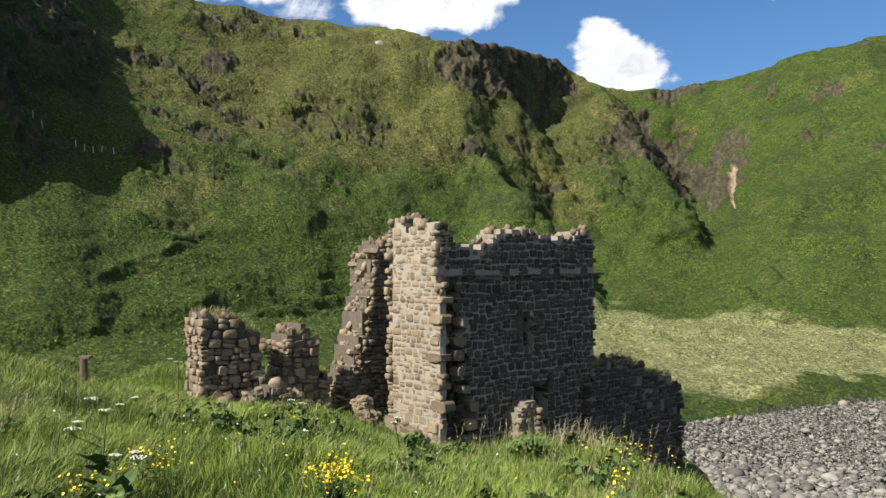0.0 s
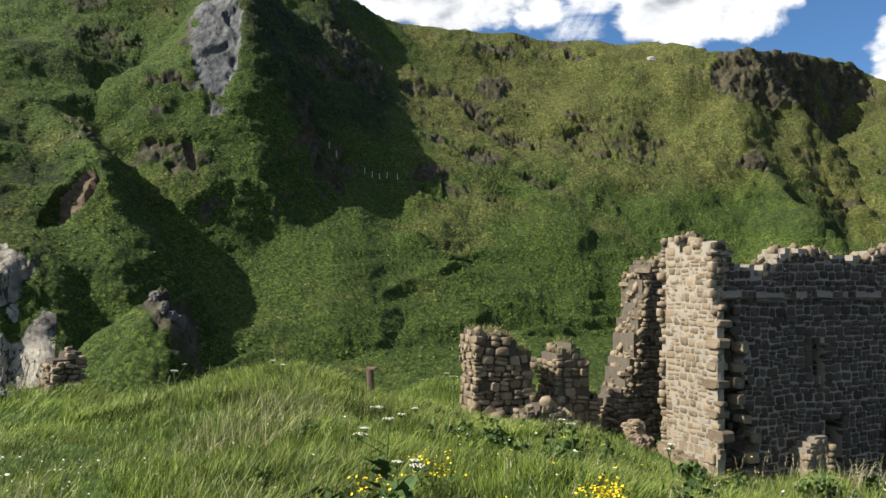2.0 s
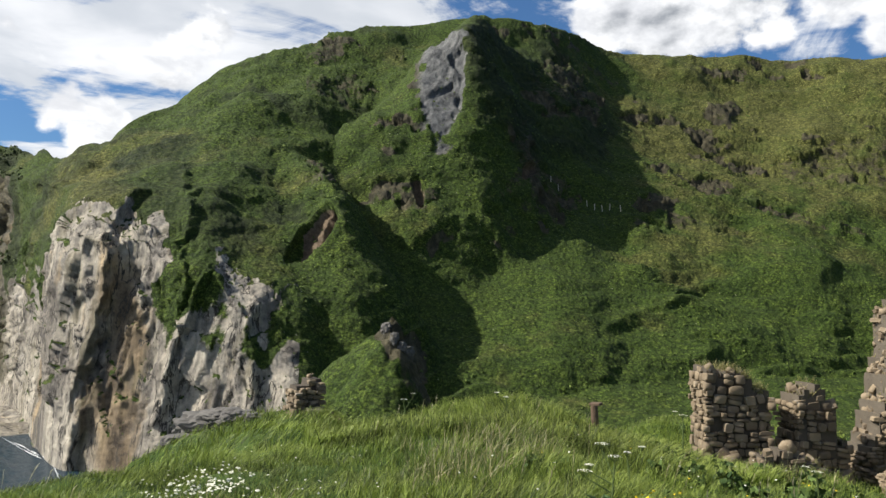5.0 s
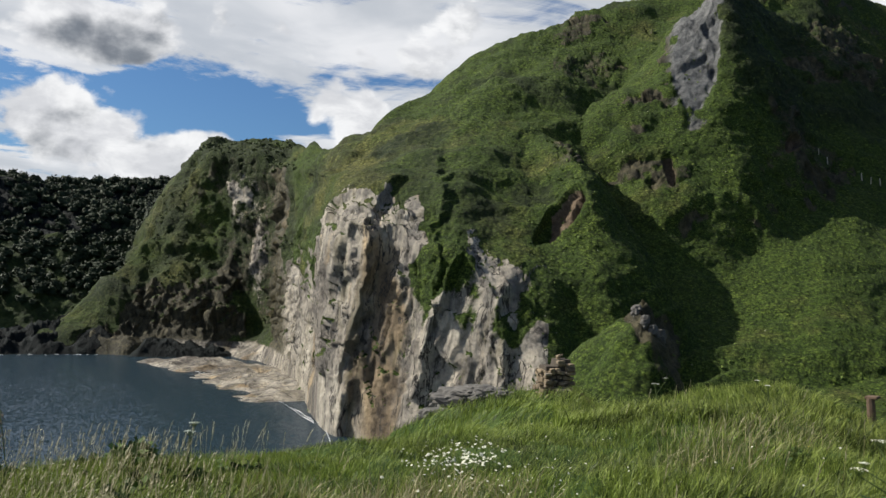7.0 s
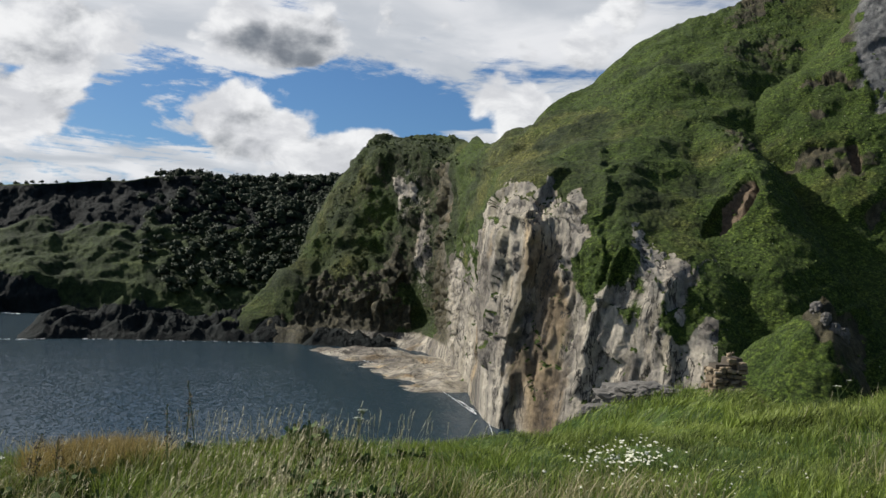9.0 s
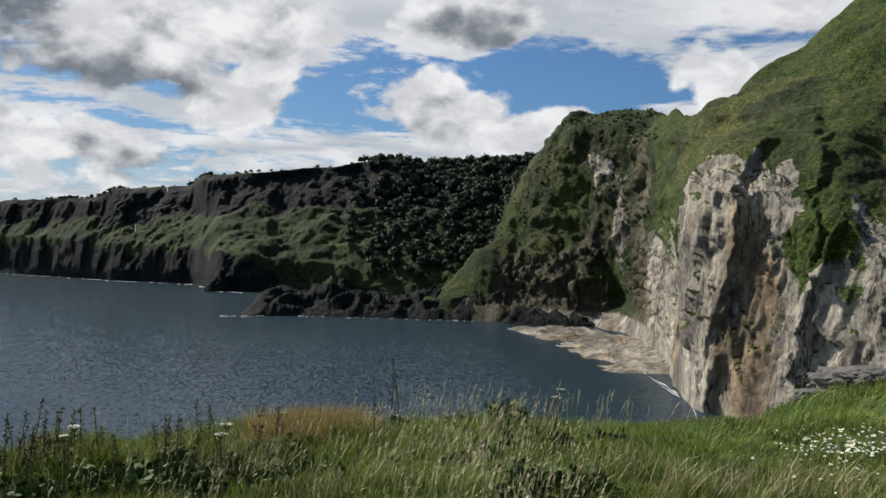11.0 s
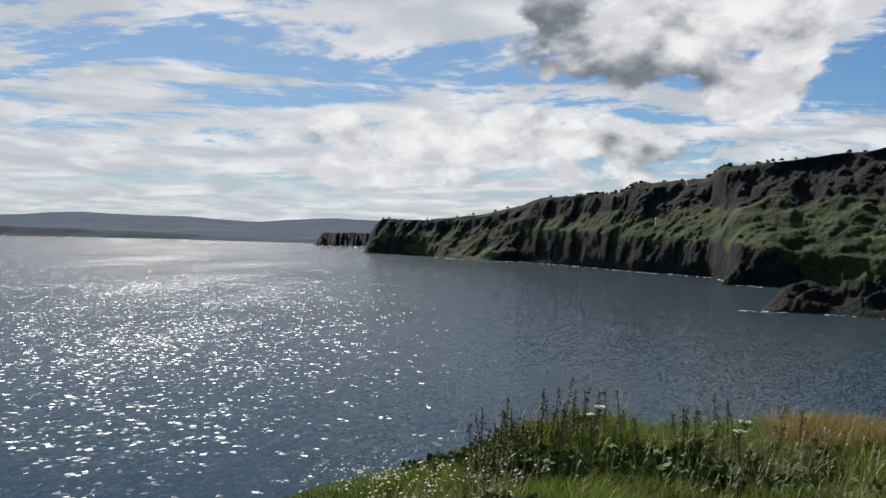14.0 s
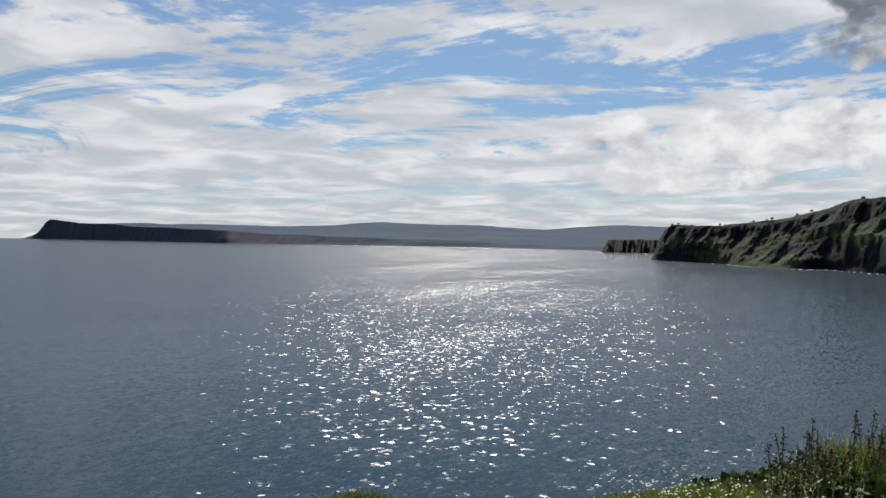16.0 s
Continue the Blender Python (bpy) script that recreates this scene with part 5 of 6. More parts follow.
    lay(cross.facing(wild=0.12, proud=0.07, rise=(0.09, 0.24)) + cross.facing(side=-1, wild=0.14, proud=0.10, rise=(0.08, 0.2), run=(0.2, 0.6)), cw, 30)
    for i in range(8):
        for k in range(5):
            z = 16.0 + 0.8 * i + k * 0.16
            uo = cross_edge(z)
            p = a + ALONG * (uo + rng.uniform(-0.05, 0.12)) + BACK * rng.uniform(0.0, 1.2)
            ob = new("broken_stone", STONES[rng.randrange(14)])
            ob.parent = cw
            s = rng.uniform(0.16, 0.42)
            ob.matrix_basis = pose(p[0], p[1], z, rng.uniform(-9, 9), rng.uniform(-9, 9), rng.uniform(0, 360)) @ Matrix.Diagonal((s * 1.4, s, s * 0.5, 1))
    edge = []
    for i in range(150):
        z = 15.6 + 6.6 * i / 150
        p = a + ALONG * (cross_edge(z) + 0.10) + BACK * 0.6
        edge += rubble(rng, ((p[0], p[1], z), (ALONG[0] * 0.14, ALONG[1] * 0.14, 0), (BACK[0] * 0.68, BACK[1] * 0.68, 0), (0, 0, 0.1)), 2, (0.12, 0.28))
    lay(edge, cw, 0)
    b = CORNER + BACK * 5.4 + ALONG * 1.0
    rear = Masonry(b, b + ALONG * 6.0, 0.9, 14.8, jag(knots((0, 20.0), (1.2, 21.5), (1.6, 23.1), (2.4, 23.45), (3.0, 23.3), (3.6, 22.3), (6.0, 21.6)), 0.14, 9), holes=((2.3, 4.3, 17.2, 20.2),), seed=41)
    rw = rear.core("rear_wall", ruin, mat=RUBBLE_CORE)
    # in the front's basalt, with shade in its colour
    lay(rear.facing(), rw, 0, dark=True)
    # short pier by the doorway
    p0 = CORNER + ALONG * 2.75 - BACK * 0.62
    pier = Masonry(p0, p0 + ALONG * 0.95, 0.62, 14.6, jag(knots((0, 17.0), (0.3, 17.3), (0.95, 17.3)), 0.08, 13), seed=51)
    pc = pier.core("pier", ruin)
    lay(pier.facing(rise=(0.12, 0.24), run=(0.15, 0.3)) + pier.facing(side=-1, rise=(0.12, 0.24), run=(0.15, 0.3)) + pier.facing(side=1, rise=(0.12, 0.24), run=(0.15, 0.3)), pc, 40)
    # loose stones lying on the wall heads
    caps = []
    for w_, n_ in ((front, 40), (flank, 12), (cross, 16), (rear, 24)):
        for _ in range(n_):
            uu = rng.uniform(0.1, w_.len - 0.1)
            x, y, _z = w_.place(uu, -rng.uniform(0.05, w_.thick - 0.1), 0)
            caps += rubble(rng, ((x, y, w_.top(uu) + 0.02), (0.05, 0, 0), (0, 0.05, 0), (0, 0, 0.05)), 1, (0.16, 0.34))
    lay(caps, core, 0)
    return ruin, front, flank, cross, rear


def cross_edge(z):
    return float(np.interp(z, [15, 18.7, 19.2, 20.3, 20.8, 22.3], [0.05, 0.45, 0.7, 0.95, 1.05, 1.15]))


def stump(name, label, az0, az1, r0, r1, thick, foot, tops, seed, singles=90, ends=True, wild=0.12, rise=(0.12, 0.34), run=(0.15, 0.5), dark=False):
    """A broken length of the outer wall."""
    p, q = bearing(az0, r0), bearing(az1, r1)
    ob = thing(name, (p.x, p.y, foot), label, "ruined wall", "outer wall remains")
    w = Masonry((p.x, p.y), (q.x, q.y), thick, foot, jag(knots(*tops), 0.13, seed), seed=seed)
    # dark: a wall in shade, mortar and stones coloured darker to deepen it
    core = w.core("wall_core", ob, mat=SHADE_MORTAR if dark else RUBBLE_CORE)
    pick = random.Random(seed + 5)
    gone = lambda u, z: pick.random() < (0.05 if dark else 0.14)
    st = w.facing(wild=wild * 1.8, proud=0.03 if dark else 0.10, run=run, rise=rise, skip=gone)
    if ends:
        st += w.facing(side=-1, wild=wild, proud=0.08, rise=rise, run=run) + w.facing(side=1, wild=wild, proud=0.06, rise=rise, run=run)
    rng = random.Random(seed)
    for _ in range(int(w.len * 6)):
        uu = rng.uniform(0.05, w.len - 0.05)
        x, y, _z = w.place(uu, -rng.uniform(0.02, thick - 0.05), 0)
        st += rubble(rng, ((x, y, w.top(uu) + 0.03), (0.05, 0, 0), (0, 0.05, 0), (0, 0, 0.05)), 1, (0.40 * rise[1], 1.0 * rise[1]))
    for _ in range(int(w.len * 7)):
        uu, zz = rng.uniform(0, w.len), rng.uniform(foot, foot + 0.8)
        x, y, _z = w.place(uu, rng.uniform(-0.05, 0.3), 0)
        st += rubble(rng, ((x, y, zz), (0.05, 0, 0), (0, 0.05, 0), (0, 0, 0.05)), 1, (0.45 * rise[1], 1.15 * rise[1]))
    rng.shuffle(st)
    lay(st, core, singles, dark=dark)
    return w


WALLS = list(tower()[1:])
WALLS.append(stump("ruined_wall", "broken lump of outer wall with turf on top", 15.8, 12.1, 27.0, 27.6, 1.4, 16.9, ((0, 20.0), (1.0, 19.95), (1.3, 19.7), (1.7, 19.5), (2.0, 19.0)), 61))
WALLS.append(stump("ruined_wall", "narrow broken stump of outer wall", 10.4, 7.7, 28.0, 28.8, 1.1, 16.6, ((0, 19.2), (0.15, 19.5), (0.5, 19.75), (0.9, 19.5), (1.15, 19.2), (1.2, 18.1), (1.5, 17.9)), 71))
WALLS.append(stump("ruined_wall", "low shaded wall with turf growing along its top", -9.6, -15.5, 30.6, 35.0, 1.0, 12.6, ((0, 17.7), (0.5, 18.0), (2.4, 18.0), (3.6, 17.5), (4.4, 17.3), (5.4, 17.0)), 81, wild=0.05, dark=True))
WALLS.append(stump("ruined_wall", "low grey footing of fallen wall stones", 12.6, 8.4, 25.6, 26.4, 0.8, 16.6, ((0, 18.0), (1.2, 17.85), (2.0, 17.5)), 91, singles=40))


def boulder(at, size, turn, label, seed):
    bm = bmesh.new()
    bmesh.ops.create_icosphere(bm, subdivisions=4, radius=1.0)
    for v in bm.verts:
        d = v.co.normalized()
        k = 0.82 + 0.22 * noise.noise(d * 1.7 + Vector((seed, 0, 0))) + 0.14 * noise.noise(d * 4 + Vector((0, seed, 0))) + 0.10 * noise.cell(d * 3.1 + Vector((seed, 0, 0))) + 0.05 * noise.noise(d * 13)
        v.co = Vector((max(-0.82, min(0.82, d.x * k)), max(-0.82, min(0.82, d.y * k)), max(-0.8, min(0.8, d.z * k))))
    me = bpy.data.meshes.new("boulder")
    bm.to_mesh(me)
    bm.free()
    me.materials.append(STONE)
    ob = new("boulder", me)
    ob.matrix_basis = pose(*at, 0, 0, turn) @ Matrix.Diagonal((*size, 1))
    return tagged(ob, label, "boulder", "fallen stones")


for k, (a, r, z, s) in enumerate([(5.4, 28.6, 17.1, 0.45), (5.1, 28.4, 16.6, 0.62), (4.5, 28.3, 16.4, 0.4)]):
    p = bearing(a, r, z)
    boulder(p, (s * 1.1, s * 0.9, s * 0.75), 40 + 25 * k, "brown weathered boulder fallen at the castle wall", 3 + k)

# ---- long grass and flowers ----


def blades(name, label, az, r, height, width, lean, mat, seed, bend=0.5):
    """Tapering blades of grass, each five points; one mesh."""
    rng = np.random.default_rng(seed)
    n = len(az)
    x, y = -np.sin(np.radians(az)) * r, np.cos(np.radians(az)) * r
    z = ground_height(x, y) + 0.15 * fbm(x, y, x * 0, 2.6, 4, 0.5, 141) - 0.01
    face = rng.uniform(0, 2 * np.pi, n)
    tx, ty = np.cos(face), np.sin(face)
    gust = 0.7 + 1.3 * fbm(x, y, x * 0, 1.3, 2, 0.5, seed)
    lx = lean[0] * gust + rng.normal(0, 0.42, n)
    ly = lean[1] * gust + 0.35 * fbm(x, y, x * 0, 1.1, 2, 0.5, seed + 9) + rng.normal(0, 0.42, n)
    h = height * rng.uniform(0.55, 1.15, n)
    w = width * rng.uniform(0.7, 1.3, n)
    co = np.empty((n, 5, 3))
    for k, (t, ww) in enumerate(((0, 1.0), (0, -1.0), (0.55, 0.75), (0.55, -0.75), (1.0, 0.0))):
        off = bend * t * t
        co[:, k, 0] = x + tx * w * ww * 0.5 + lx * h * (0.5 * t + off)
        co[:, k, 1] = y + ty * w * ww * 0.5 + ly * h * (0.5 * t + off)
        co[:, k, 2] = z + h * t * (1 - 0.22 * t * np.minimum(1, np.hypot(lx, ly)))
    i = np.arange(n)[:, None] * 5
    tri = np.concatenate([i + np.array([0, 1, 3]), i + np.array([0, 3, 2]), i + np.array([2, 3, 4])], 1).reshape(-1, 3)
    along = np.tile([0, 0, 0.55, 0.55, 1.0], n)
    ob = mesh_from(name, co.reshape(-1, 3), tri, mat, along=along)
    return tagged(ob, label, "grass", kind="stuff")


def scatter(n, az0, az1, seed, near=3.6, beyond=2.6):
    """Bearings and distances over the headland, denser close by."""
    rng = np.random.default_rng(seed)
    az = rng.uniform(az0, az1, n)
    R = brow(az)[0] + beyond
    r = near + (R - near) * rng.uniform(0, 1, n) ** 0.85
    return az, r


def meadow():
    az, r = scatter(360000, -34, 146, 201)
    x, y = -np.sin(np.radians(az)) * r, np.cos(np.radians(az)) * r
    tall = 0.20 + 0.20 * fbm(x, y, x * 0, 1.5, 3, 0.5, 203) + 0.16 * fbm(x, y, x * 0, 0.42, 2, 0.5, 207)
    tall *= np.interp(az, [-34, -12, 0, 14, 24, 40, 46, 60, 68, 76, 100, 106, 146], [1.1, 1.25, 1.0, 0.9, 1.2, 0.95, 0.75, 0.6, 0.95, 1.1, 1.1, 0.7, 0.6])
    blades("meadow_grass", "long wind-blown green grass on the headland", az, r, np.clip(tall * 0.72, 0.11, 0.5), 0.007, (0.28, 0.15), GRASS, 205)
    az, r = scatter(60000, -34, 146, 211)
    x, y = -np.sin(np.radians(az)) * r, np.cos(np.radians(az)) * r
    k = fbm(x, y, x * 0, 2.2, 3, 0.5, 213) + 0.25 * np.exp(-((az - 84) / 12) ** 2) + 0.6 * np.exp(-((az + 8) / 6) ** 2) - 0.35 * np.exp(-((az - 45) / 14) ** 2)
    keep = k > np.where(az > 60, 0.88, 0.5)
    blades("seeding_grass", "pale dry seeding grass among the green", az[keep], r[keep], 0.34 + 0.14 * fbm(az[keep] * 0.3, r[keep], az[keep] * 0, 0.8, 2, 0.5, 214), 0.007, (0.40, 0.2), STRAW, 215)
    rng = np.random.default_rng(221)
    az, r = rng.uniform(0, 360, 26000), 4.4 * np.sqrt(rng.uniform(0.0, 1, 26000))
    keep = (r > 0.35) & ((r < 3.7) | (az > 146) & (az < 326))
    blades("trodden_grass", "short trodden grass on top of the headland", az[keep], r[keep], 0.10, 0.008, (0.2, 0.1), GRASS, 223)
    # clumps over the terrace round the ruin
    rng = np.random.default_rng(217)
    az = rng.uniform(-18, 54, 60000)
    r = rng.uniform(12, 30, 60000)
    az = np.concatenate([az, rng.uniform(12, 42, 45000)])
    r = np.concatenate([r, 11 + 12 * rng.uniform(0, 1, 45000) ** 1.3])
    az = np.concatenate([az, rng.uniform(6, 32, 30000)])
    r = np.concatenate([r, rng.uniform(12, 20, 30000)])
    az = np.concatenate([az, rng.uniform(8, 26, 26000)])
    r = np.concatenate([r, rng.uniform(28, 41, 26000)])
    blades("terrace_grass", "rough grass on the terrace round the ruin", az, r, 0.30, 0.016, (0.4, 0.2), GRASS, 219)


meadow()

# ---- the shingle beach ----


def rough_stone(rng):
    """A low-poly water-worn stone."""
    bm = bmesh.new()
    bmesh.ops.create_icosphere(bm, subdivisions=1, radius=0.5)
    for v in bm.verts:
        v.co *= rng.uniform(0.78, 1.15)
    co = np.array([v.co[:] for v in bm.verts])
    bm.verts.ensure_lookup_table()
    fa = np.array([[v.index for v in f.verts] for f in bm.faces])
    bm.free()
    return co, fa


def pebble_material():
    mt, n = material("beach_stone")
    r = n.add("ShaderNodeNewGeometry").outputs["Random Per Island"]
    col = n.ramp(r, (0.0, (0.045, 0.042, 0.035)), (0.5, (0.15, 0.14, 0.117)), (1.0, (0.30, 0.28, 0.238)))
    col = n.mix(n.m("MULTIPLY", n.noise(n.at(), 9.0, 5.0), 0.5), col, (0.16, 0.15, 0.14))
    n.surface(col, 0.85, n.bump(n.noise(n.at(), 6.0, 5.0), 0.6, 0.05), spec=0.25)
    return mt


def shingle():
    rng = np.random.default_rng(301)
    py = random.Random(301)
    shapes = [rough_stone(py) for _ in range(10)]
    n = 24000
    az = rng.uniform(-33, -12, n)
    r = rng.uniform(70, 136, n)
    edge = line_at(STRAND, az)[0]
    keep = r < edge + 0.6
    az, r = az[keep], r[keep]
    co, fa, o = [], [], 0
    for a, q in zip(az, r):
        v, f = shapes[py.randrange(10)]
        s = 0.165 * math.exp(py.gauss(0, 0.5)) * (1.7 if py.random() < 0.04 else 1)
        s *= 1.0 + 0.9 * float(smooth((94 - q) / 16))
        t = py.uniform(0, 6.28)
        w = v * np.array([s * py.uniform(1, 1.7), s * py.uniform(0.9, 1.2), s * py.uniform(0.5, 0.8)])
        c_, s_ = math.cos(t), math.sin(t)
        p = bearing(a, q, 2.15)
        co.append(np.stack([w[:, 0] * c_ - w[:, 1] * s_ + p.x, w[:, 0] * s_ + w[:, 1] * c_ + p.y, w[:, 2] + p.z + s * 0.15], 1))
        fa.append(f + o)
        o += len(v)
    ob = mesh_from("shingle", np.concatenate(co), np.concatenate(fa), pebble_material(), flat=True)
    tagged(ob, "grey rounded beach stones and boulders", "shingle", kind="stuff")


shingle()

# ---- scrub and trees ----


def leaf_material(name, dark, light):
    mt, n = material(name)
    r = n.add("ShaderNodeNewGeometry").outputs["Random Per Island"]
    n.surface(n.mix(r, dark, light), 0.7, spec=0.2)
    return mt


def crowns(name, label, spots, mat, seed, leaves=110, leaf=0.22, category="woods", soft=False):
    """Leafy crowns, each a heap of small leaf clumps on a short trunk: spots are (x, y, z, radius)."""
    rng = np.random.default_rng(seed)
    co, nor = [], []
    for x, y, z, rad in spots:
        n = leaves
        th, ph = rng.uniform(0, 2 * np.pi, n), np.arccos(rng.uniform(-0.35, 1, n))
        lump = 0.72 + 0.28 * np.sin(3 * th + x) * np.sin(2.3 * ph + y)
        q = rad * lump * rng.uniform(0.55, 1.05, n)
        c = np.stack([x + q * np.sin(ph) * np.cos(th), y + q * np.sin(ph) * np.sin(th), z + rad * 0.55 + q * 0.85 * np.cos(ph)], 1)
        way = c - np.array([x, y, z + rad * 0.2])
        way = way / np.linalg.norm(way, axis=1, keepdims=True) + 0.45 * rng.normal(size=(n, 3))
        way /= np.linalg.norm(way, axis=1, keepdims=True)
        face = way + (0.35 if soft else 1.2) * rng.normal(size=(n, 3))
        a = np.cross(face, rng.normal(size=(n, 3)))
        a /= np.linalg.norm(a, axis=1, keepdims=True)
        b = np.cross(a, face)
        b /= np.linalg.norm(b, axis=1, keepdims=True)
        s = rad * leaf * rng.uniform(0.6, 1.4, (n, 1))
        co.append(np.stack([c - a * s, c + b * s, c + a * s, c - b * s], 1).reshape(-1, 3))
        nor.append(np.repeat(way, 4, 0))
        if soft and rad > 1.0:
            g, k = np.meshgrid(np.arange(9) * math.pi / 4, np.array([0.25, 0.8, 1.3, 1.9]), indexing="ij")
            w = np.stack([np.sin(k) * np.cos(g), np.sin(k) * np.sin(g), np.cos(k)], -1)
            w[:8] *= rng.uniform(0.65, 1.25, (8, 4, 1))
            w[8] = w[0]
            quads = np.stack([w[:-1, :-1], w[:-1, 1:], w[1:, 1:], w[1:, :-1]], 2).reshape(-1, 3)
            co.append(quads * rad * 0.60 * np.array([1, 1, 0.85]) + np.array([x, y, z + rad * 0.55]))
            nor.append(quads / np.linalg.norm(quads, axis=1, keepdims=True))
        t = rad * 0.09
        nor.append(np.tile([0.0, -1.0, 0.0], (4, 1)))
        co.append(np.array([(x - t, y, z - 1), (x + t, y, z - 1), (x + t * 0.6, y, z + rad * 0.8), (x - t * 0.6, y, z + rad * 0.8)]))
    co = np.concatenate(co)
    fa = np.arange(len(co)).reshape(-1, 4)
    ob = mesh_from(name, co, fa, mat, flat=not soft)
    if soft:
        ob.data.normals_split_custom_set_from_vertices(np.concatenate(nor).tolist())
    return tagged(ob, label, category, kind="stuff")


def on_land(names):
    """Finds the ground height below a place."""
    trees = []
    from mathutils.bvhtree import BVHTree
    deps = bpy.context.evaluated_depsgraph_get()
    for nm in names:
        trees.append(BVHTree.FromObject(bpy.data.objects[nm], deps))

    def find(x, y):
        best = None
        for t in trees:
            hit = t.ray_cast(Vector((x, y, 400)), Vector((0, 0, -1)))
            if hit[0] is not None and (best is None or hit[0].z > best):
                best = hit[0].z
        return best
    return find


DROP = on_land(["hillside", "far_cliffs"])
LEAF_DARK = leaf_material("dark_foliage", (0.020, 0.032, 0.016), (0.032, 0.047, 0.021))
LEAF_SCRUB = leaf_material("bracken", (0.048, 0.082, 0.014), (0.14, 0.185, 0.04))


def woods():
    rng = random.Random(401)
    spots = []
    for _ in range(1500):
        a, r = rng.uniform(66.5, 81), rng.uniform(405, 545)
        if rng.random() > (80 - a) / 10 + 0.08:
            continue
        p = bearing(a, r)
        z = DROP(p.x, p.y)
        if z and z > 8:
            spots.append((p.x, p.y, z, rng.uniform(1.8, 4.2)))
    crowns("woods", "dark broad-leaved woods on the far slope", spots, LEAF_DARK, 403, 200, 0.15, soft=True)
    rim = []
    for _ in range(150):
        a = rng.choice((rng.uniform(88.8, 90.4), rng.uniform(94.5, 98.5), rng.uniform(66, 79), rng.uniform(79, 112)))
        r, h = band(BAY_RIM, np.array([a]), 0.22)
        p = bearing(a, float(r[0]) + rng.uniform(0, 14))
        z = DROP(p.x, p.y)
        if z and z > 20:
            rim.append((p.x, p.y, z, rng.uniform(0.9, 2.0)))
    crowns("clifftop_trees", "line of low wind-bent trees along the cliff top", rim, LEAF_DARK, 405, 70, 0.22, soft=True)


def scrub():
    rng = random.Random(411)
    spots = []
    crest = lambda a: float(np.interp(a, [c[0] for c in CREST], [c[1] for c in CREST]))
    while len(spots) < 6500:
        a, r = rng.uniform(-30, 44), rng.uniform(112, 330)
        if r > crest(a) - 8:
            continue
        p = bearing(a, r)
        if noise.noise(Vector((p.x, p.y, 0)) * 0.045) + 0.4 * noise.noise(Vector((p.x, p.y, 3)) * 0.2) < -0.05:
            continue
        z = DROP(p.x, p.y)
        if z and z > 6:
            spots.append((p.x, p.y, z - 0.2, rng.uniform(0.16, 0.40)))
    low = []
    while len(low) < 800:
        a, r = rng.uniform(59.6, 71), rng.uniform(195, 330)
        p = bearing(a, r)
        z = DROP(p.x, p.y)
        if r < crest(a) - 3 and z and z > 9 and noise.noise(Vector((p.x, p.y, z)) * 0.05) + 0.25 * (66 - a) / 4 > -0.12:
            low.append((p.x, p.y, z - 0.45, rng.uniform(0.4, 1.0)))
    crowns("bracken", "dark bramble and scrub over the shaded headland", low, leaf_material("bramble", (0.026, 0.042, 0.011), (0.085, 0.11, 0.03)), 417, 60, 0.2, "bracken", soft=True)
    crowns("bracken", "clumps of bracken and bramble over the slope", spots, LEAF_SCRUB, 413, 22, 0.32, "bracken", soft=True)


woods()
scrub()

# ---- foam, falls and fences ----


def plain(name, color, rough=0.8, vary=0.3, scale=8.0):
    mt, n = material(name)
    k = n.noise(n.at(), scale, 5.0, 0.6)
    dark = tuple(c * (1 - vary) for c in color)
    n.surface(n.mix(k, dark, color), rough, n.bump(k, 0.4, 0.02), spec=0.25)
    return mt


FOAM = plain("sea_foam", (0.80, 0.82, 0.83), 0.6, 0.15)
WOOD = plain("grey_post_wood", (0.30, 0.26, 0.21), 0.9, 0.5, 14.0)
RUST = plain("weathered_post", (0.16, 0.11, 0.075), 0.9, 0.5, 20.0)


def ribbons(name, label, line, n, width, seed, z=0.12, spread=3.0):
    """Broken streaks of foam along a shore of (bearing, distance)."""
    rng = random.Random(seed)
    a, r = [p[0] for p in line], [p[1] for p in line]
    co, fa = [], []
    for _ in range(n):
        t = rng.uniform(a[0], a[-1])
        length = rng.uniform(0.3, 1.6) * 8 / float(np.interp(t, a, r)) * 12
        off, w = rng.uniform(-spread, 0.6), width * rng.uniform(0.3, 1.0)
        m = 9
        base = len(co)
        for i in range(m):
            u = i / (m - 1)
            ang = t + length * (u - 0.5)
            rr = float(np.interp(ang, a, r)) + off + 0.8 * noise.noise(Vector((ang * 3, seed, off)))
            ww = w * math.sin(math.pi * min(max(u, 0.06), 0.94)) * (0.6 + 0.6 * noise.noise(Vector((ang * 9, off, seed))))
            p, q = bearing(ang, rr - ww, z), bearing(ang, rr + ww, z)
            co += [p[:], q[:]]
        fa += [(base + 2 * i, base + 2 * i + 1, base + 2 * i + 3, base + 2 * i + 2) for i in range(m - 1)]
    ob = mesh_from(name, np.array(co), np.array(fa), FOAM)
    return tagged(ob, label, "foam", kind="stuff")


ribbons("surf", "broken white surf along the far cliff foot", [(a, r - 6) for a, r, h in BAY_SHORE if 86 < a < 113], 150, 3.2, 501, spread=7)
ribbons("surf", "white wash round the limestone shelf", [(56.6, 112), (57.2, 130), (58.6, 143), (60.0, 158), (63.6, 191), (66.0, 218), (68.4, 244)], 60, 0.55, 503, spread=4.0)
ribbons("surf", "white wash on the basalt reef", [(70, 261), (78, 265), (83, 271), (88.2, 273)], 40, 0.7, 505, spread=2.5)


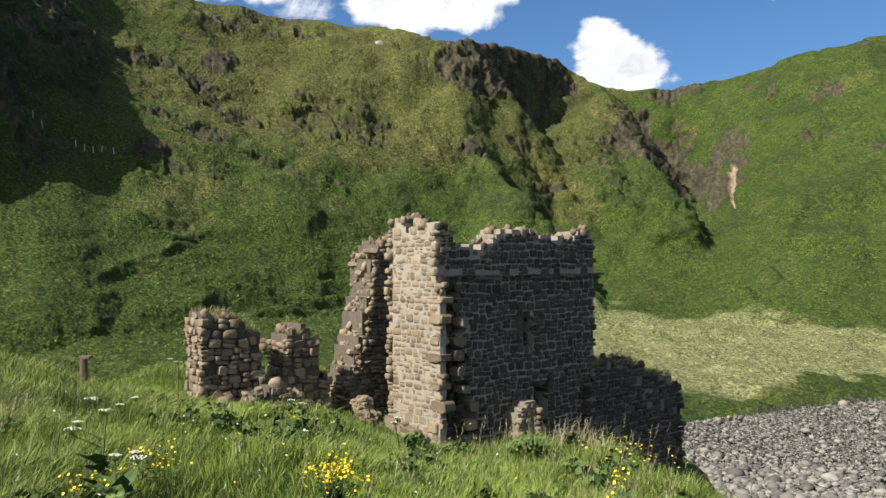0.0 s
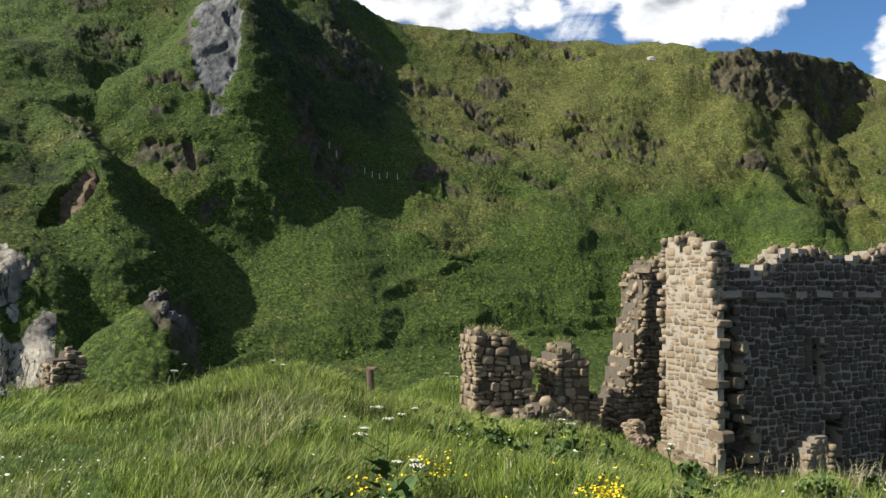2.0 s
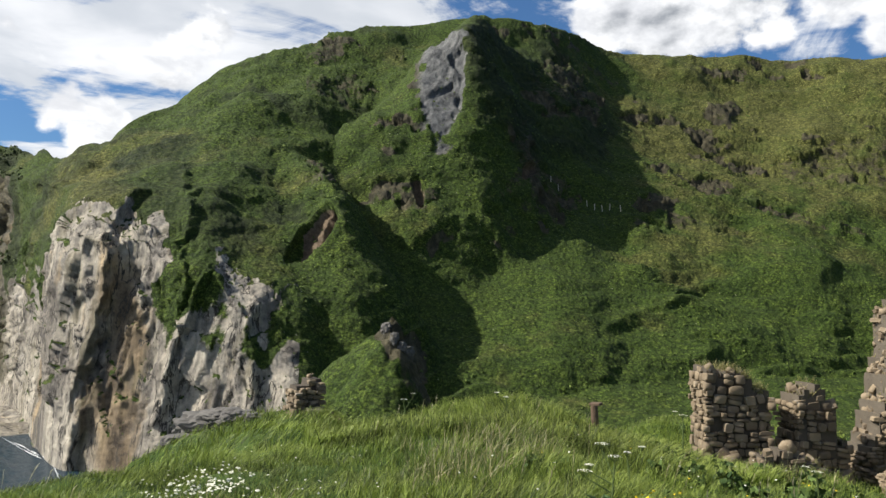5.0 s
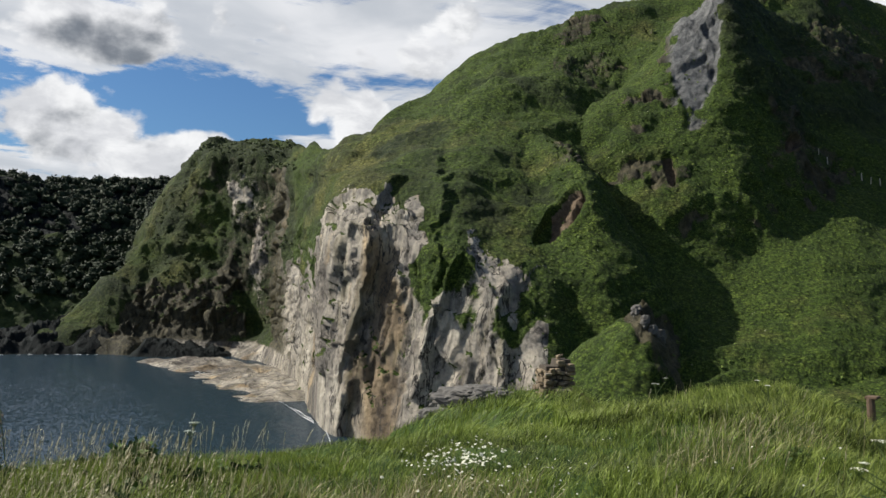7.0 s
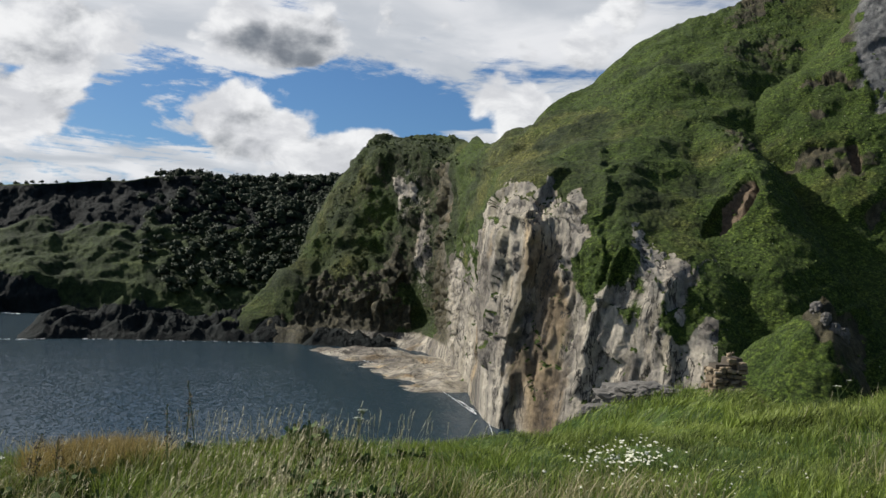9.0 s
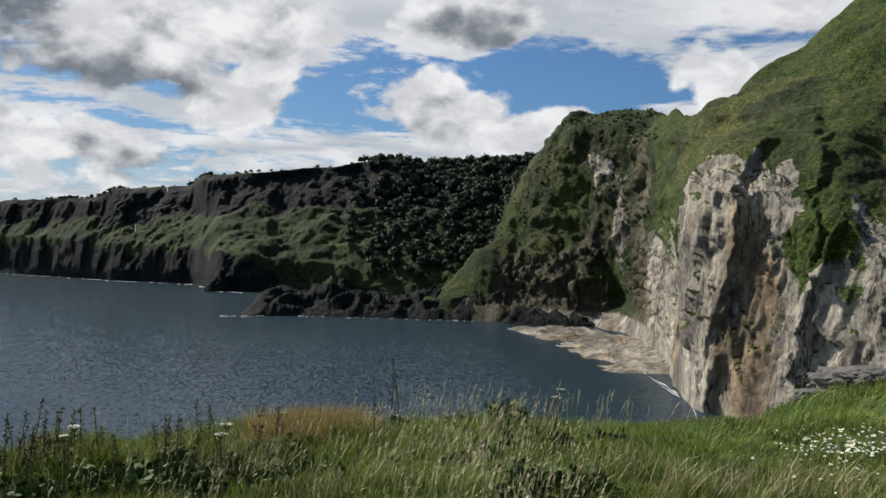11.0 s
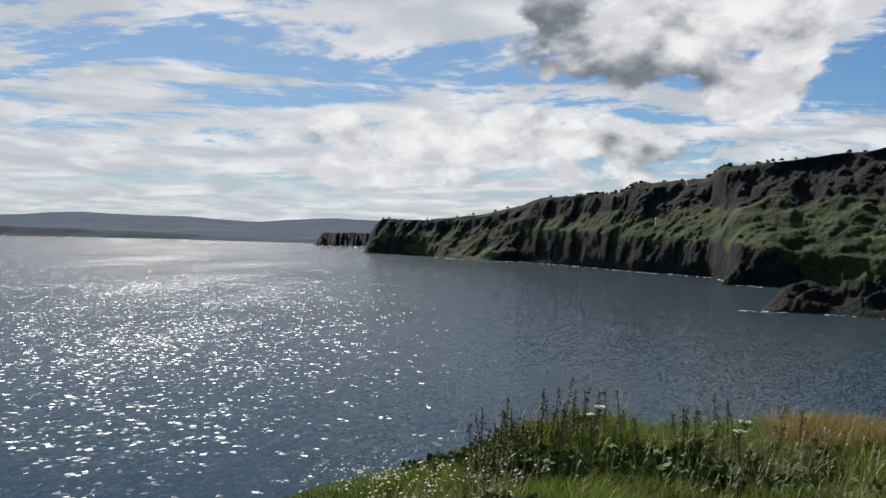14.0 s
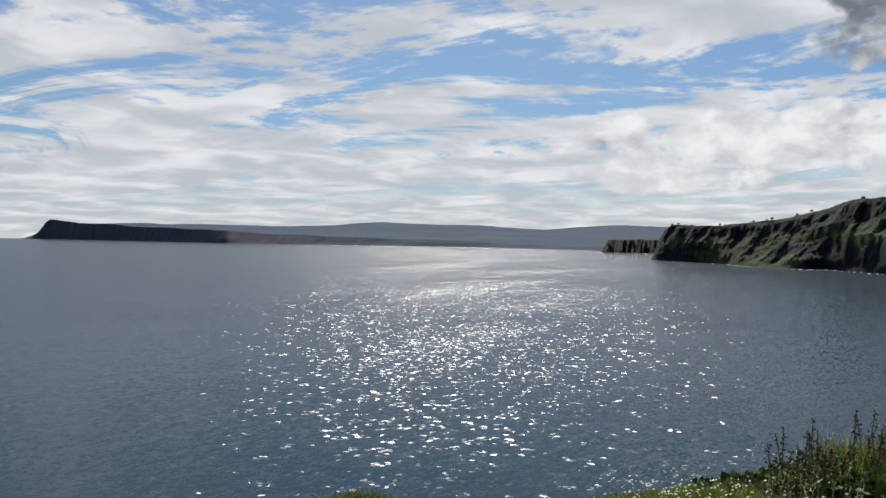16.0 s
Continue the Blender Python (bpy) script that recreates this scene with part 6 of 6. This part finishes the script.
def fall(az, r0, r1, width, label):
    co, fa = [], []
    for i in range(16):
        r = r0 + (r1 - r0) * i / 15
        p = bearing(az + 0.05 * math.sin(i * 1.3), r)
        z = DROP(p.x, p.y) or 5.0
        q = bearing(az, r - 1.2)
        side = bearing(az - 90, width * (0.6 + 0.4 * math.sin(i * 2.2) ** 2))
        co += [(q.x - side.x, q.y - side.y, z + 0.5), (q.x + side.x, q.y + side.y, z + 0.5)]
        if i:
            b = 2 * i - 2
            fa.append((b, b + 1, b + 3, b + 2))
    ob = mesh_from("waterfall", np.array(co), np.array(fa), FOAM)
    tagged(ob, label, "waterfall", "waterfalls")


fall(91.7, 584, 572, 0.2, "thin white waterfall down the dark far cliff")
fall(93.6, 560, 552, 0.2, "thin white waterfall near the water")


def fence(name, label, line, mat, height=1.15, thick=0.13):
    """Posts, some leaning, along (bearing, distance)."""
    rng = random.Random(len(line) * 7 + int(line[0][1]))
    pts = []
    for a, r in line:
        p = bearing(a, r)
        pts.append(Vector((p.x, p.y, DROP(p.x, p.y) or 20.0)))
    ob = thing(name, pts[0], label, "fence")
    for p in pts:
        bm = bmesh.new()
        bmesh.ops.create_cone(bm, cap_ends=True, segments=7, radius1=thick * 0.55, radius2=thick * 0.45, depth=height + 0.5)
        bmesh.ops.transform(bm, matrix=pose(p.x, p.y, p.z + height / 2 - 0.25, rng.uniform(-7, 7), rng.uniform(-7, 7)), verts=bm.verts)
        part("post", bm, mat, ob)
    return ob


fence("clifftop_fence", "row of wooden stock-fence posts along the cliff top", [(a, float(np.interp(a, [c[0] for c in CREST], [c[1] for c in CREST])) + 1.5) for a in (-6.2, -5.0, -3.6, -2.2, -0.8, 1.0, 1.6, 2.9, 3.8, 4.6, 5.4, 6.6, 8.3, 9.6, 11.2)], WOOD)
fence("clifftop_fence", "row of wooden stock-fence posts along the cliff top", [(a, float(np.interp(a, [c[0] for c in CREST], [c[1] for c in CREST])) + 1.5) for a in (13.5, 15.1, 16.6, 18.2, 19.9, 24.6, 26.2)], WOOD)
fence("slope_fence", "short run of pale fence posts on the slope", [(a, 176 - 0.8 * (a - 22)) for a in (21.2, 21.9, 22.4, 22.9, 23.4, 25.3, 25.8)], plain("pale_post_wood", (0.55, 0.50, 0.42)), 1.3, 0.17)
post_at = bearing(22.8, 13.4)
post_z = float(ground_height(np.array([post_at.x]), np.array([post_at.y]))[0])
lone = thing("fence_post", (post_at.x, post_at.y, post_z), "single weathered post standing in the long grass", "post")
bm = bmesh.new()
bmesh.ops.create_cone(bm, cap_ends=True, segments=10, radius1=0.062, radius2=0.055, depth=1.1)
bmesh.ops.transform(bm, matrix=pose(post_at.x, post_at.y, 20.54 - 0.55, 3, -2), verts=bm.verts)
part("post", bm, RUST, lone)
bm = bmesh.new()
bmesh.ops.create_cube(bm, size=1.0)
bmesh.ops.transform(bm, matrix=pose(post_at.x, post_at.y, 20.55, 3, -2) @ Matrix.Diagonal((0.17, 0.14, 0.04, 1)), verts=bm.verts)
bmesh.ops.bevel(bm, geom=bm.edges[:], offset=0.008, segments=1, affect="EDGES")
part("cap", bm, RUST, lone)

# pale stone high on the slope
p = bearing(4.3, 262)
boulder((p.x, p.y, DROP(p.x, p.y) + 0.3), (1.6, 1.1, 1.0), 20, "pale boulder lying high on the slope", 17).data.materials.clear()
PALE = plain("pale_boulder", (0.55, 0.53, 0.48), 0.9, 0.4, 3.0)
for o_ in list(bpy.data.objects):
    if o_.name.startswith("boulder") and not o_.data.materials:
        o_.data.materials.append(PALE)

GREY = plain("grey_rock", (0.17, 0.16, 0.145), 0.9, 0.7, 2.5)
# ---- remains on the rocky brow by the sea ----
stump("ruined_wall", "small upright grey wall remnant on a rocky brow", 42.6, 41.0, 22.0, 22.2, 0.6, 18.6, ((0, 19.95), (0.1, 20.1), (0.5, 20.15), (0.62, 19.9)), 95, singles=60, rise=(0.07, 0.15), run=(0.1, 0.3))
stump("ruined_wall", "spread of low grey stones round a wall remnant", 44.0, 39.6, 21.4, 21.6, 0.9, 18.4, ((0, 19.15), (0.6, 19.35), (1.1, 19.3), (1.6, 19.1)), 97, singles=60, rise=(0.07, 0.17), run=(0.1, 0.34))
for k, (a, r, z, s) in enumerate([(47.2, 24.0, 18.95, 0.55), (48.4, 24.5, 18.7, 0.7), (46.2, 23.5, 19.0, 0.4), (49.8, 23.5, 18.3, 0.6), (45.3, 22.6, 19.1, 0.3)]):
    p = bearing(a, r, z)
    boulder(p, (s * 1.5, s, s * 0.6), 30 * k, "grey weathered rock showing through turf", 31 + k).data.materials[0] = GREY

for k, (a, r, s) in enumerate([(36.75, 89.6, 0.8), (36.2, 87.6, 0.6), (35.3, 88.8, 0.9), (35.7, 86.6, 0.7), (36.3, 86.4, 0.5)]):
    p = bearing(a, r)
    boulder((p.x, p.y, (DROP(p.x, p.y) or 18) + 0.15), (s, s * 0.8, s * 1.1), 40 * k, "grey rock sticking out of the grassy mound", 51 + k).data.materials[0] = GREY

# ---- turf and moss on the wall heads ----


def wall_turf():
    rng = np.random.default_rng(601)
    co, along = [], []
    for w, n in zip(WALLS, (500, 160, 420, 700, 1500, 500, 2600, 100)):
        for _ in range(n):
            u = rng.uniform(0.02, w.len - 0.02)
            if noise.noise(Vector((u * 1.7, w.seed, 0))) < (-0.1 if w.len < 6 else 0.05):
                continue
            x, y, _z = w.place(u, -rng.uniform(0.0, w.thick), 0)
            z = w.top(u) + 0.02
            h, t = rng.uniform(0.10, 0.30), rng.uniform(0, 6.28)
            lx, ly = rng.normal(0.3, 0.4) * h, rng.normal(0.1, 0.4) * h
            wd = 0.012
            c, s = math.cos(t) * wd, math.sin(t) * wd
            co += [(x - c, y - s, z), (x + c, y + s, z), (x + lx, y + ly, z + h)]
            along += [0, 0, 1]
    ob = mesh_from("wall_top_turf", np.array(co), np.arange(len(co)).reshape(-1, 3), STRAW_GREEN, along=np.array(along))
    tagged(ob, "brownish turf growing on the broken wall tops", "turf", kind="stuff")


STRAW_GREEN = grass_material("wall_turf", (0.07, 0.075, 0.022), (0.25, 0.23, 0.08), (0.42, 0.36, 0.19))
wall_turf()

# ---- flowers and tall weeds ----
YELLOW = plain("ragwort_yellow", (0.85, 0.62, 0.02), 0.6, 0.2, 40.0)
WHITE = plain("white_petals", (0.66, 0.66, 0.52), 0.7, 0.25, 40.0)
STEM = plain("weed_stem", (0.10, 0.14, 0.04), 0.8, 0.4, 30.0)
BROWN = plain("dock_seed", (0.10, 0.070, 0.035), 0.9, 0.5, 30.0)
LEAF = plain("weed_leaf", (0.06, 0.11, 0.03), 0.6, 0.4, 25.0)


def soil(a, r):
    p = bearing(a, r)
    p.z = float(ground_height(np.array([p.x]), np.array([p.y]))[0])
    return p


def tube(bm, p, q, r0, r1):
    d = q - p
    m = Matrix.Translation((p + q) / 2) @ d.to_track_quat("Z", "Y").to_matrix().to_4x4()
    bmesh.ops.create_cone(bm, cap_ends=False, segments=5, radius1=r0, radius2=r1, depth=d.length, matrix=m)


def floret(bm, at, size, rng, up=0.6):
    n = Vector((rng.uniform(-1, 1), rng.uniform(-1, 1), up + rng.random())).normalized()
    m = Matrix.Translation(at) @ n.to_track_quat("Z", "Y").to_matrix().to_4x4()
    bmesh.ops.create_cone(bm, cap_ends=True, segments=6, radius1=size * 0.35, radius2=size, depth=size * 0.4, matrix=m)


def leaf_blade(bm, at, way, length, width):
    side = way.cross(Vector((0, 0, 1))).normalized() * width
    mid, tip = at + way * length * 0.5 + Vector((0, 0, length * 0.12)), at + way * length
    v = [bm.verts.new(c) for c in (at, mid - side, tip, mid + side, mid - Vector((0, 0, width * 0.3)))]
    bm.faces.new((v[0], v[1], v[4])), bm.faces.new((v[1], v[2], v[4])), bm.faces.new((v[2], v[3], v[4])), bm.faces.new((v[3], v[0], v[4]))


def ragwort(a, r, height, heads, spread, seed):
    rng = random.Random(seed)
    base = soil(a, r)
    ob = thing("ragwort", base, "bushy ragwort with bright yellow flower heads in long grass", "wildflower", "yellow ragwort")
    st, fl, lf = bmesh.new(), bmesh.new(), bmesh.new()
    for _ in range(max(2, heads // 9)):
        top = base + Vector((rng.gauss(0, spread * 0.5), rng.gauss(0, spread * 0.5), height * rng.uniform(0.7, 1.1)))
        tube(st, base + Vector((rng.gauss(0, 0.05), rng.gauss(0, 0.05), 0)), top, 0.006, 0.003)
        for _ in range(9):
            floret(fl, top + Vector((rng.gauss(0, spread * 0.28), rng.gauss(0, spread * 0.28), rng.gauss(0, 0.05))), rng.uniform(0.008, 0.014), rng)
        for _ in range(5):
            t = rng.uniform(0.1, 0.8)
            w = Vector((rng.uniform(-1, 1), rng.uniform(-1, 1), 0.3)).normalized()
            leaf_blade(lf, base.lerp(top, t), w, rng.uniform(0.06, 0.13), 0.02)
    tagged(part("stem", st, STEM, ob), kind="stuff")
    tagged(part("leaf", lf, LEAF, ob), kind="stuff")
    tagged(part("flower_head", fl, YELLOW, ob, "bright yellow flower heads"), kind="stuff")


def umbel(a, r, height, seed, heads=3, leafy=True):
    rng = random.Random(seed)
    base = soil(a, r)
    ob = thing("hogweed", base, "tall hogweed with flat white flower umbels", "wildflower", "white hogweed")
    st, fl, lf = bmesh.new(), bmesh.new(), bmesh.new()
    main = base + Vector((rng.gauss(0, 0.05), rng.gauss(0, 0.05), height))
    tube(st, base, main, 0.012, 0.007)
    for k in range(heads):
        start = base.lerp(main, 0.55 + 0.4 * k / max(1, heads))
        top = main if k == 0 else start + Vector((rng.uniform(-0.2, 0.2), rng.uniform(-0.2, 0.2), rng.uniform(0.08, 0.22)))
        if k:
            tube(st, start, top, 0.006, 0.004)
        rad = rng.uniform(0.03, 0.06)
        for i in range(22):
            q = rad * math.sqrt((i + 0.5) / 22)
            t = i * 2.4
            at = top + Vector((q * math.cos(t), q * math.sin(t), 0.05 - q * q * 3))
            tube(st, top, at, 0.0015, 0.001)
            floret(fl, at, 0.0075, rng, 2.0)
    if leafy:
        for _ in range(16):
            w = Vector((rng.uniform(-1, 1), rng.uniform(-1, 1), rng.uniform(0.2, 0.8))).normalized()
            leaf_blade(lf, base + Vector((0, 0, rng.uniform(0.05, height * 0.5))), w, rng.uniform(0.12, 0.26), rng.uniform(0.04, 0.08))
        tagged(part("leaf", lf, LEAF, ob), kind="stuff")
    tagged(part("stem", st, STEM, ob), kind="stuff")
    tagged(part("flower_head", fl, WHITE, ob, "flat white flower umbels"), kind="stuff")


def dock(a, r, height, seed):
    rng = random.Random(seed)
    base = soil(a, r)
    ob = thing("dock_plant", base, "tall dark dock stem gone to brown seed", "weed", "dock stems")
    st, sd = bmesh.new(), bmesh.new()
    top = base + Vector((rng.gauss(0.04, 0.05), rng.gauss(0, 0.05), height))
    tube(st, base, top, 0.007, 0.003)
    for i in range(46):
        t = rng.uniform(0.45, 1.0)
        c = base.lerp(top, t)
        k = 0.035 * (1.25 - t)
        floret(sd, c + Vector((rng.gauss(0, k), rng.gauss(0, k), 0)), rng.uniform(0.006, 0.012), rng)
    part("stem", st, STEM, ob)
    tagged(part("seed_head", sd, BROWN, ob, "dark brown seed head"), kind="stuff")


ragwort(7.6, 5.9, 0.38, 190, 0.15, 701)
for k, (a, r) in enumerate([(17.2, 6.6), (19.4, 6.7), (21.9, 5.8), (23.4, 5.7), (18.4, 6.9), (-12.2, 6.3), (-11.4, 6.1)]):
    ragwort(a, r, 0.36, 9, 0.14, 710 + k)
umbel(22.0, 6.3, 0.62, 721, 4)
umbel(20.8, 5.9, 0.4, 722, 3)
for k, (a, r, h) in enumerate([(17.3, 12.2, 0.62), (9.3, 9.6, 0.35), (2.9, 10.0, 0.3), (20.5, 8.4, 0.4), (35.2, 13.0, 0.45), (28.6, 12.6, 0.4), (66.0, 8.3, 0.42), (97.5, 6.6, 0.42), (88.0, 6.8, 0.38)]):
    umbel(a, r, h, 730 + k, 2, False)
rng8 = random.Random(741)
for k in range(70):
    a = rng8.choice((rng8.uniform(84, 92), rng8.uniform(94, 107), rng8.uniform(97, 105)))
    dock(a, float(brow(np.array([a]))[0][0]) - rng8.uniform(0.2, 1.6), rng8.uniform(0.28, 0.60), 750 + k)
for k in range(3):
    dock(76.2 + 0.9 * k, 8.4 - 0.5 * k, 0.82 - 0.06 * k, 800 + k)


def daisies(name, label, az, r, sd_az, sd_r, n, seed, mat, size=0.016, height=0.26):
    """A patch of small flowers too many to count."""
    rng = random.Random(seed)
    co, fa = [], []
    for _ in range(n):
        p = soil(rng.gauss(az, sd_az), rng.gauss(r, sd_r))
        p += Vector((0, 0, height * rng.uniform(0.7, 1.2)))
        s = size * rng.uniform(0.6, 1.4)
        b = len(co)
        tilt = Vector((rng.gauss(0.1, 0.35), rng.gauss(0, 0.35), 1)).normalized()
        m = Matrix.Translation(p) @ tilt.to_track_quat("Z", "Y").to_matrix().to_4x4()
        co.append((m @ Vector((0, 0, s * 0.5)))[:])
        for i in range(6):
            t = i * math.pi / 3
            co.append((m @ Vector((s * math.cos(t), s * math.sin(t), 0)))[:])
        fa += [(b, b + 1 + i, b + 1 + (i + 1) % 6) for i in range(6)]
    ob = mesh_from(name, np.array(co), np.array(fa), mat, flat=True)
    return tagged(ob, label, "wildflowers", kind="stuff")


daisies("white_wildflowers", "patch of small white wildflowers in short turf", 48.5, 8.3, 1.7, 0.55, 170, 811, WHITE, 0.016, 0.2)
daisies("white_wildflowers", "scattered small white wildflowers in grass", 45.0, 7.6, 5.0, 1.4, 110, 812, WHITE, 0.009, 0.2)
daisies("white_wildflowers", "patch of small white wildflowers on the brow", 110.0, 5.9, 3.6, 0.40, 300, 813, WHITE, 0.0085, 0.2)
daisies("white_wildflowers", "scattered small white wildflowers in grass", 14.0, 8.5, 12.0, 2.0, 60, 814, WHITE, 0.010, 0.28)
daisies("yellow_wildflowers", "scattered small yellow wildflowers in grass", 10.0, 8.0, 12.0, 1.5, 40, 815, YELLOW, 0.010, 0.3)
daisies("yellow_wildflowers", "scattered small yellow wildflowers on the brow", -12.5, 8.3, 1.6, 0.7, 40, 816, YELLOW, 0.011, 0.3)


# ---- undergrowth and seed heads along the brow ----


def weeds():
    rng = random.Random(821)
    spots = []
    for _ in range(1500):
        a = rng.choice((rng.uniform(-20, 30), rng.uniform(62, 110), rng.uniform(84, 106)))
        R = float(brow(np.array([a]))[0][0])
        r = rng.uniform(4.6, R + 0.4)
        p = soil(a, r)
        if noise.noise(Vector((p.x, p.y, 5)) * 0.8) < 0.0:
            continue
        spots.append((p.x, p.y, p.z - 0.03, rng.uniform(0.07, 0.20)))
    crowns("undergrowth", "dark leafy weeds among the long grass", spots, leaf_material("weed_leaves", (0.020, 0.042, 0.009), (0.10, 0.15, 0.035)), 823, 46, 0.20, "undergrowth")
    bush = [(*soil(a, r), s) for a, r, s in ((69.3, 8.9, 0.28), (68.6, 9.0, 0.22), (70.1, 8.9, 0.2), (21.5, 5.6, 0.24), (20.4, 5.5, 0.2), (22.6, 5.6, 0.2))]
    crowns("leafy_bush", "small leafy green bushes in the long grass", bush, leaf_material("bush_leaves", (0.03, 0.06, 0.012), (0.14, 0.20, 0.05)), 825, 150, 0.13, "bush")


def panicles():
    """Feathery seed heads on long stalks."""
    rng = np.random.default_rng(831)
    co, along = [], []
    for _ in range(1150):
        a = float(rng.choice((rng.normal(79, 6), rng.normal(70, 5), rng.normal(71, 4), rng.normal(68, 3), rng.normal(88, 8), rng.normal(-8, 5), rng.normal(73, 3), rng.uniform(-20, 40), rng.normal(104, 5))))
        R = float(brow(np.array([a]))[0][0])
        p = soil(a, rng.uniform(4.6, R + 0.3))
        h = rng.uniform(0.24, 0.52)
        tip = p + Vector((h * rng.normal(0.22, 0.16), h * rng.normal(0.1, 0.16), h))
        w = Vector((0.0025, 0.001, 0))
        co += [(p - w)[:], (p + w)[:], tip[:]]
        along += [0, 0, 1]
        d = (tip - p).normalized()
        for i in range(7):
            b = tip - d * (0.02 * i)
            o = Vector(rng.normal(0, 0.011, 3))
            co += [(b - w * 1.8)[:], (b + w * 1.8)[:], (b + o + d * 0.028)[:]]
            along += [0.6, 0.6, 1]
    ob = mesh_from("seed_heads", np.array(co), np.arange(len(co)).reshape(-1, 3), STRAW, along=np.array(along))
    tagged(ob, "pale feathery grass seed heads along the brow", "grass", kind="stuff")


RED_STRAW = grass_material("red_straw", (0.10, 0.075, 0.02), (0.40, 0.29, 0.10), (0.55, 0.43, 0.20))


def tussock():
    """The thick reddish-straw tufts on the brow and by the wall."""
    rng = np.random.default_rng(841)
    n = 9000
    az = np.clip(rng.normal(82.3, 1.9, n), 78.5, 86.2)
    r = 8.6 + rng.normal(0, 0.35, n)
    blades("straw_tussock", "thick reddish straw-coloured grass tuft on the brow", az, r, 0.36, 0.008, (0.1, 0.05), RED_STRAW, 843)
    az, r = rng.normal(17.8, 0.45, 2600), rng.normal(26.0, 0.4, 2600)
    blades("straw_tussock", "rusty straw-coloured grass tuft beside the broken wall", az, r, 0.55, 0.016, (0.1, 0.05), RED_STRAW, 845)


weeds()
panicles()
tussock()
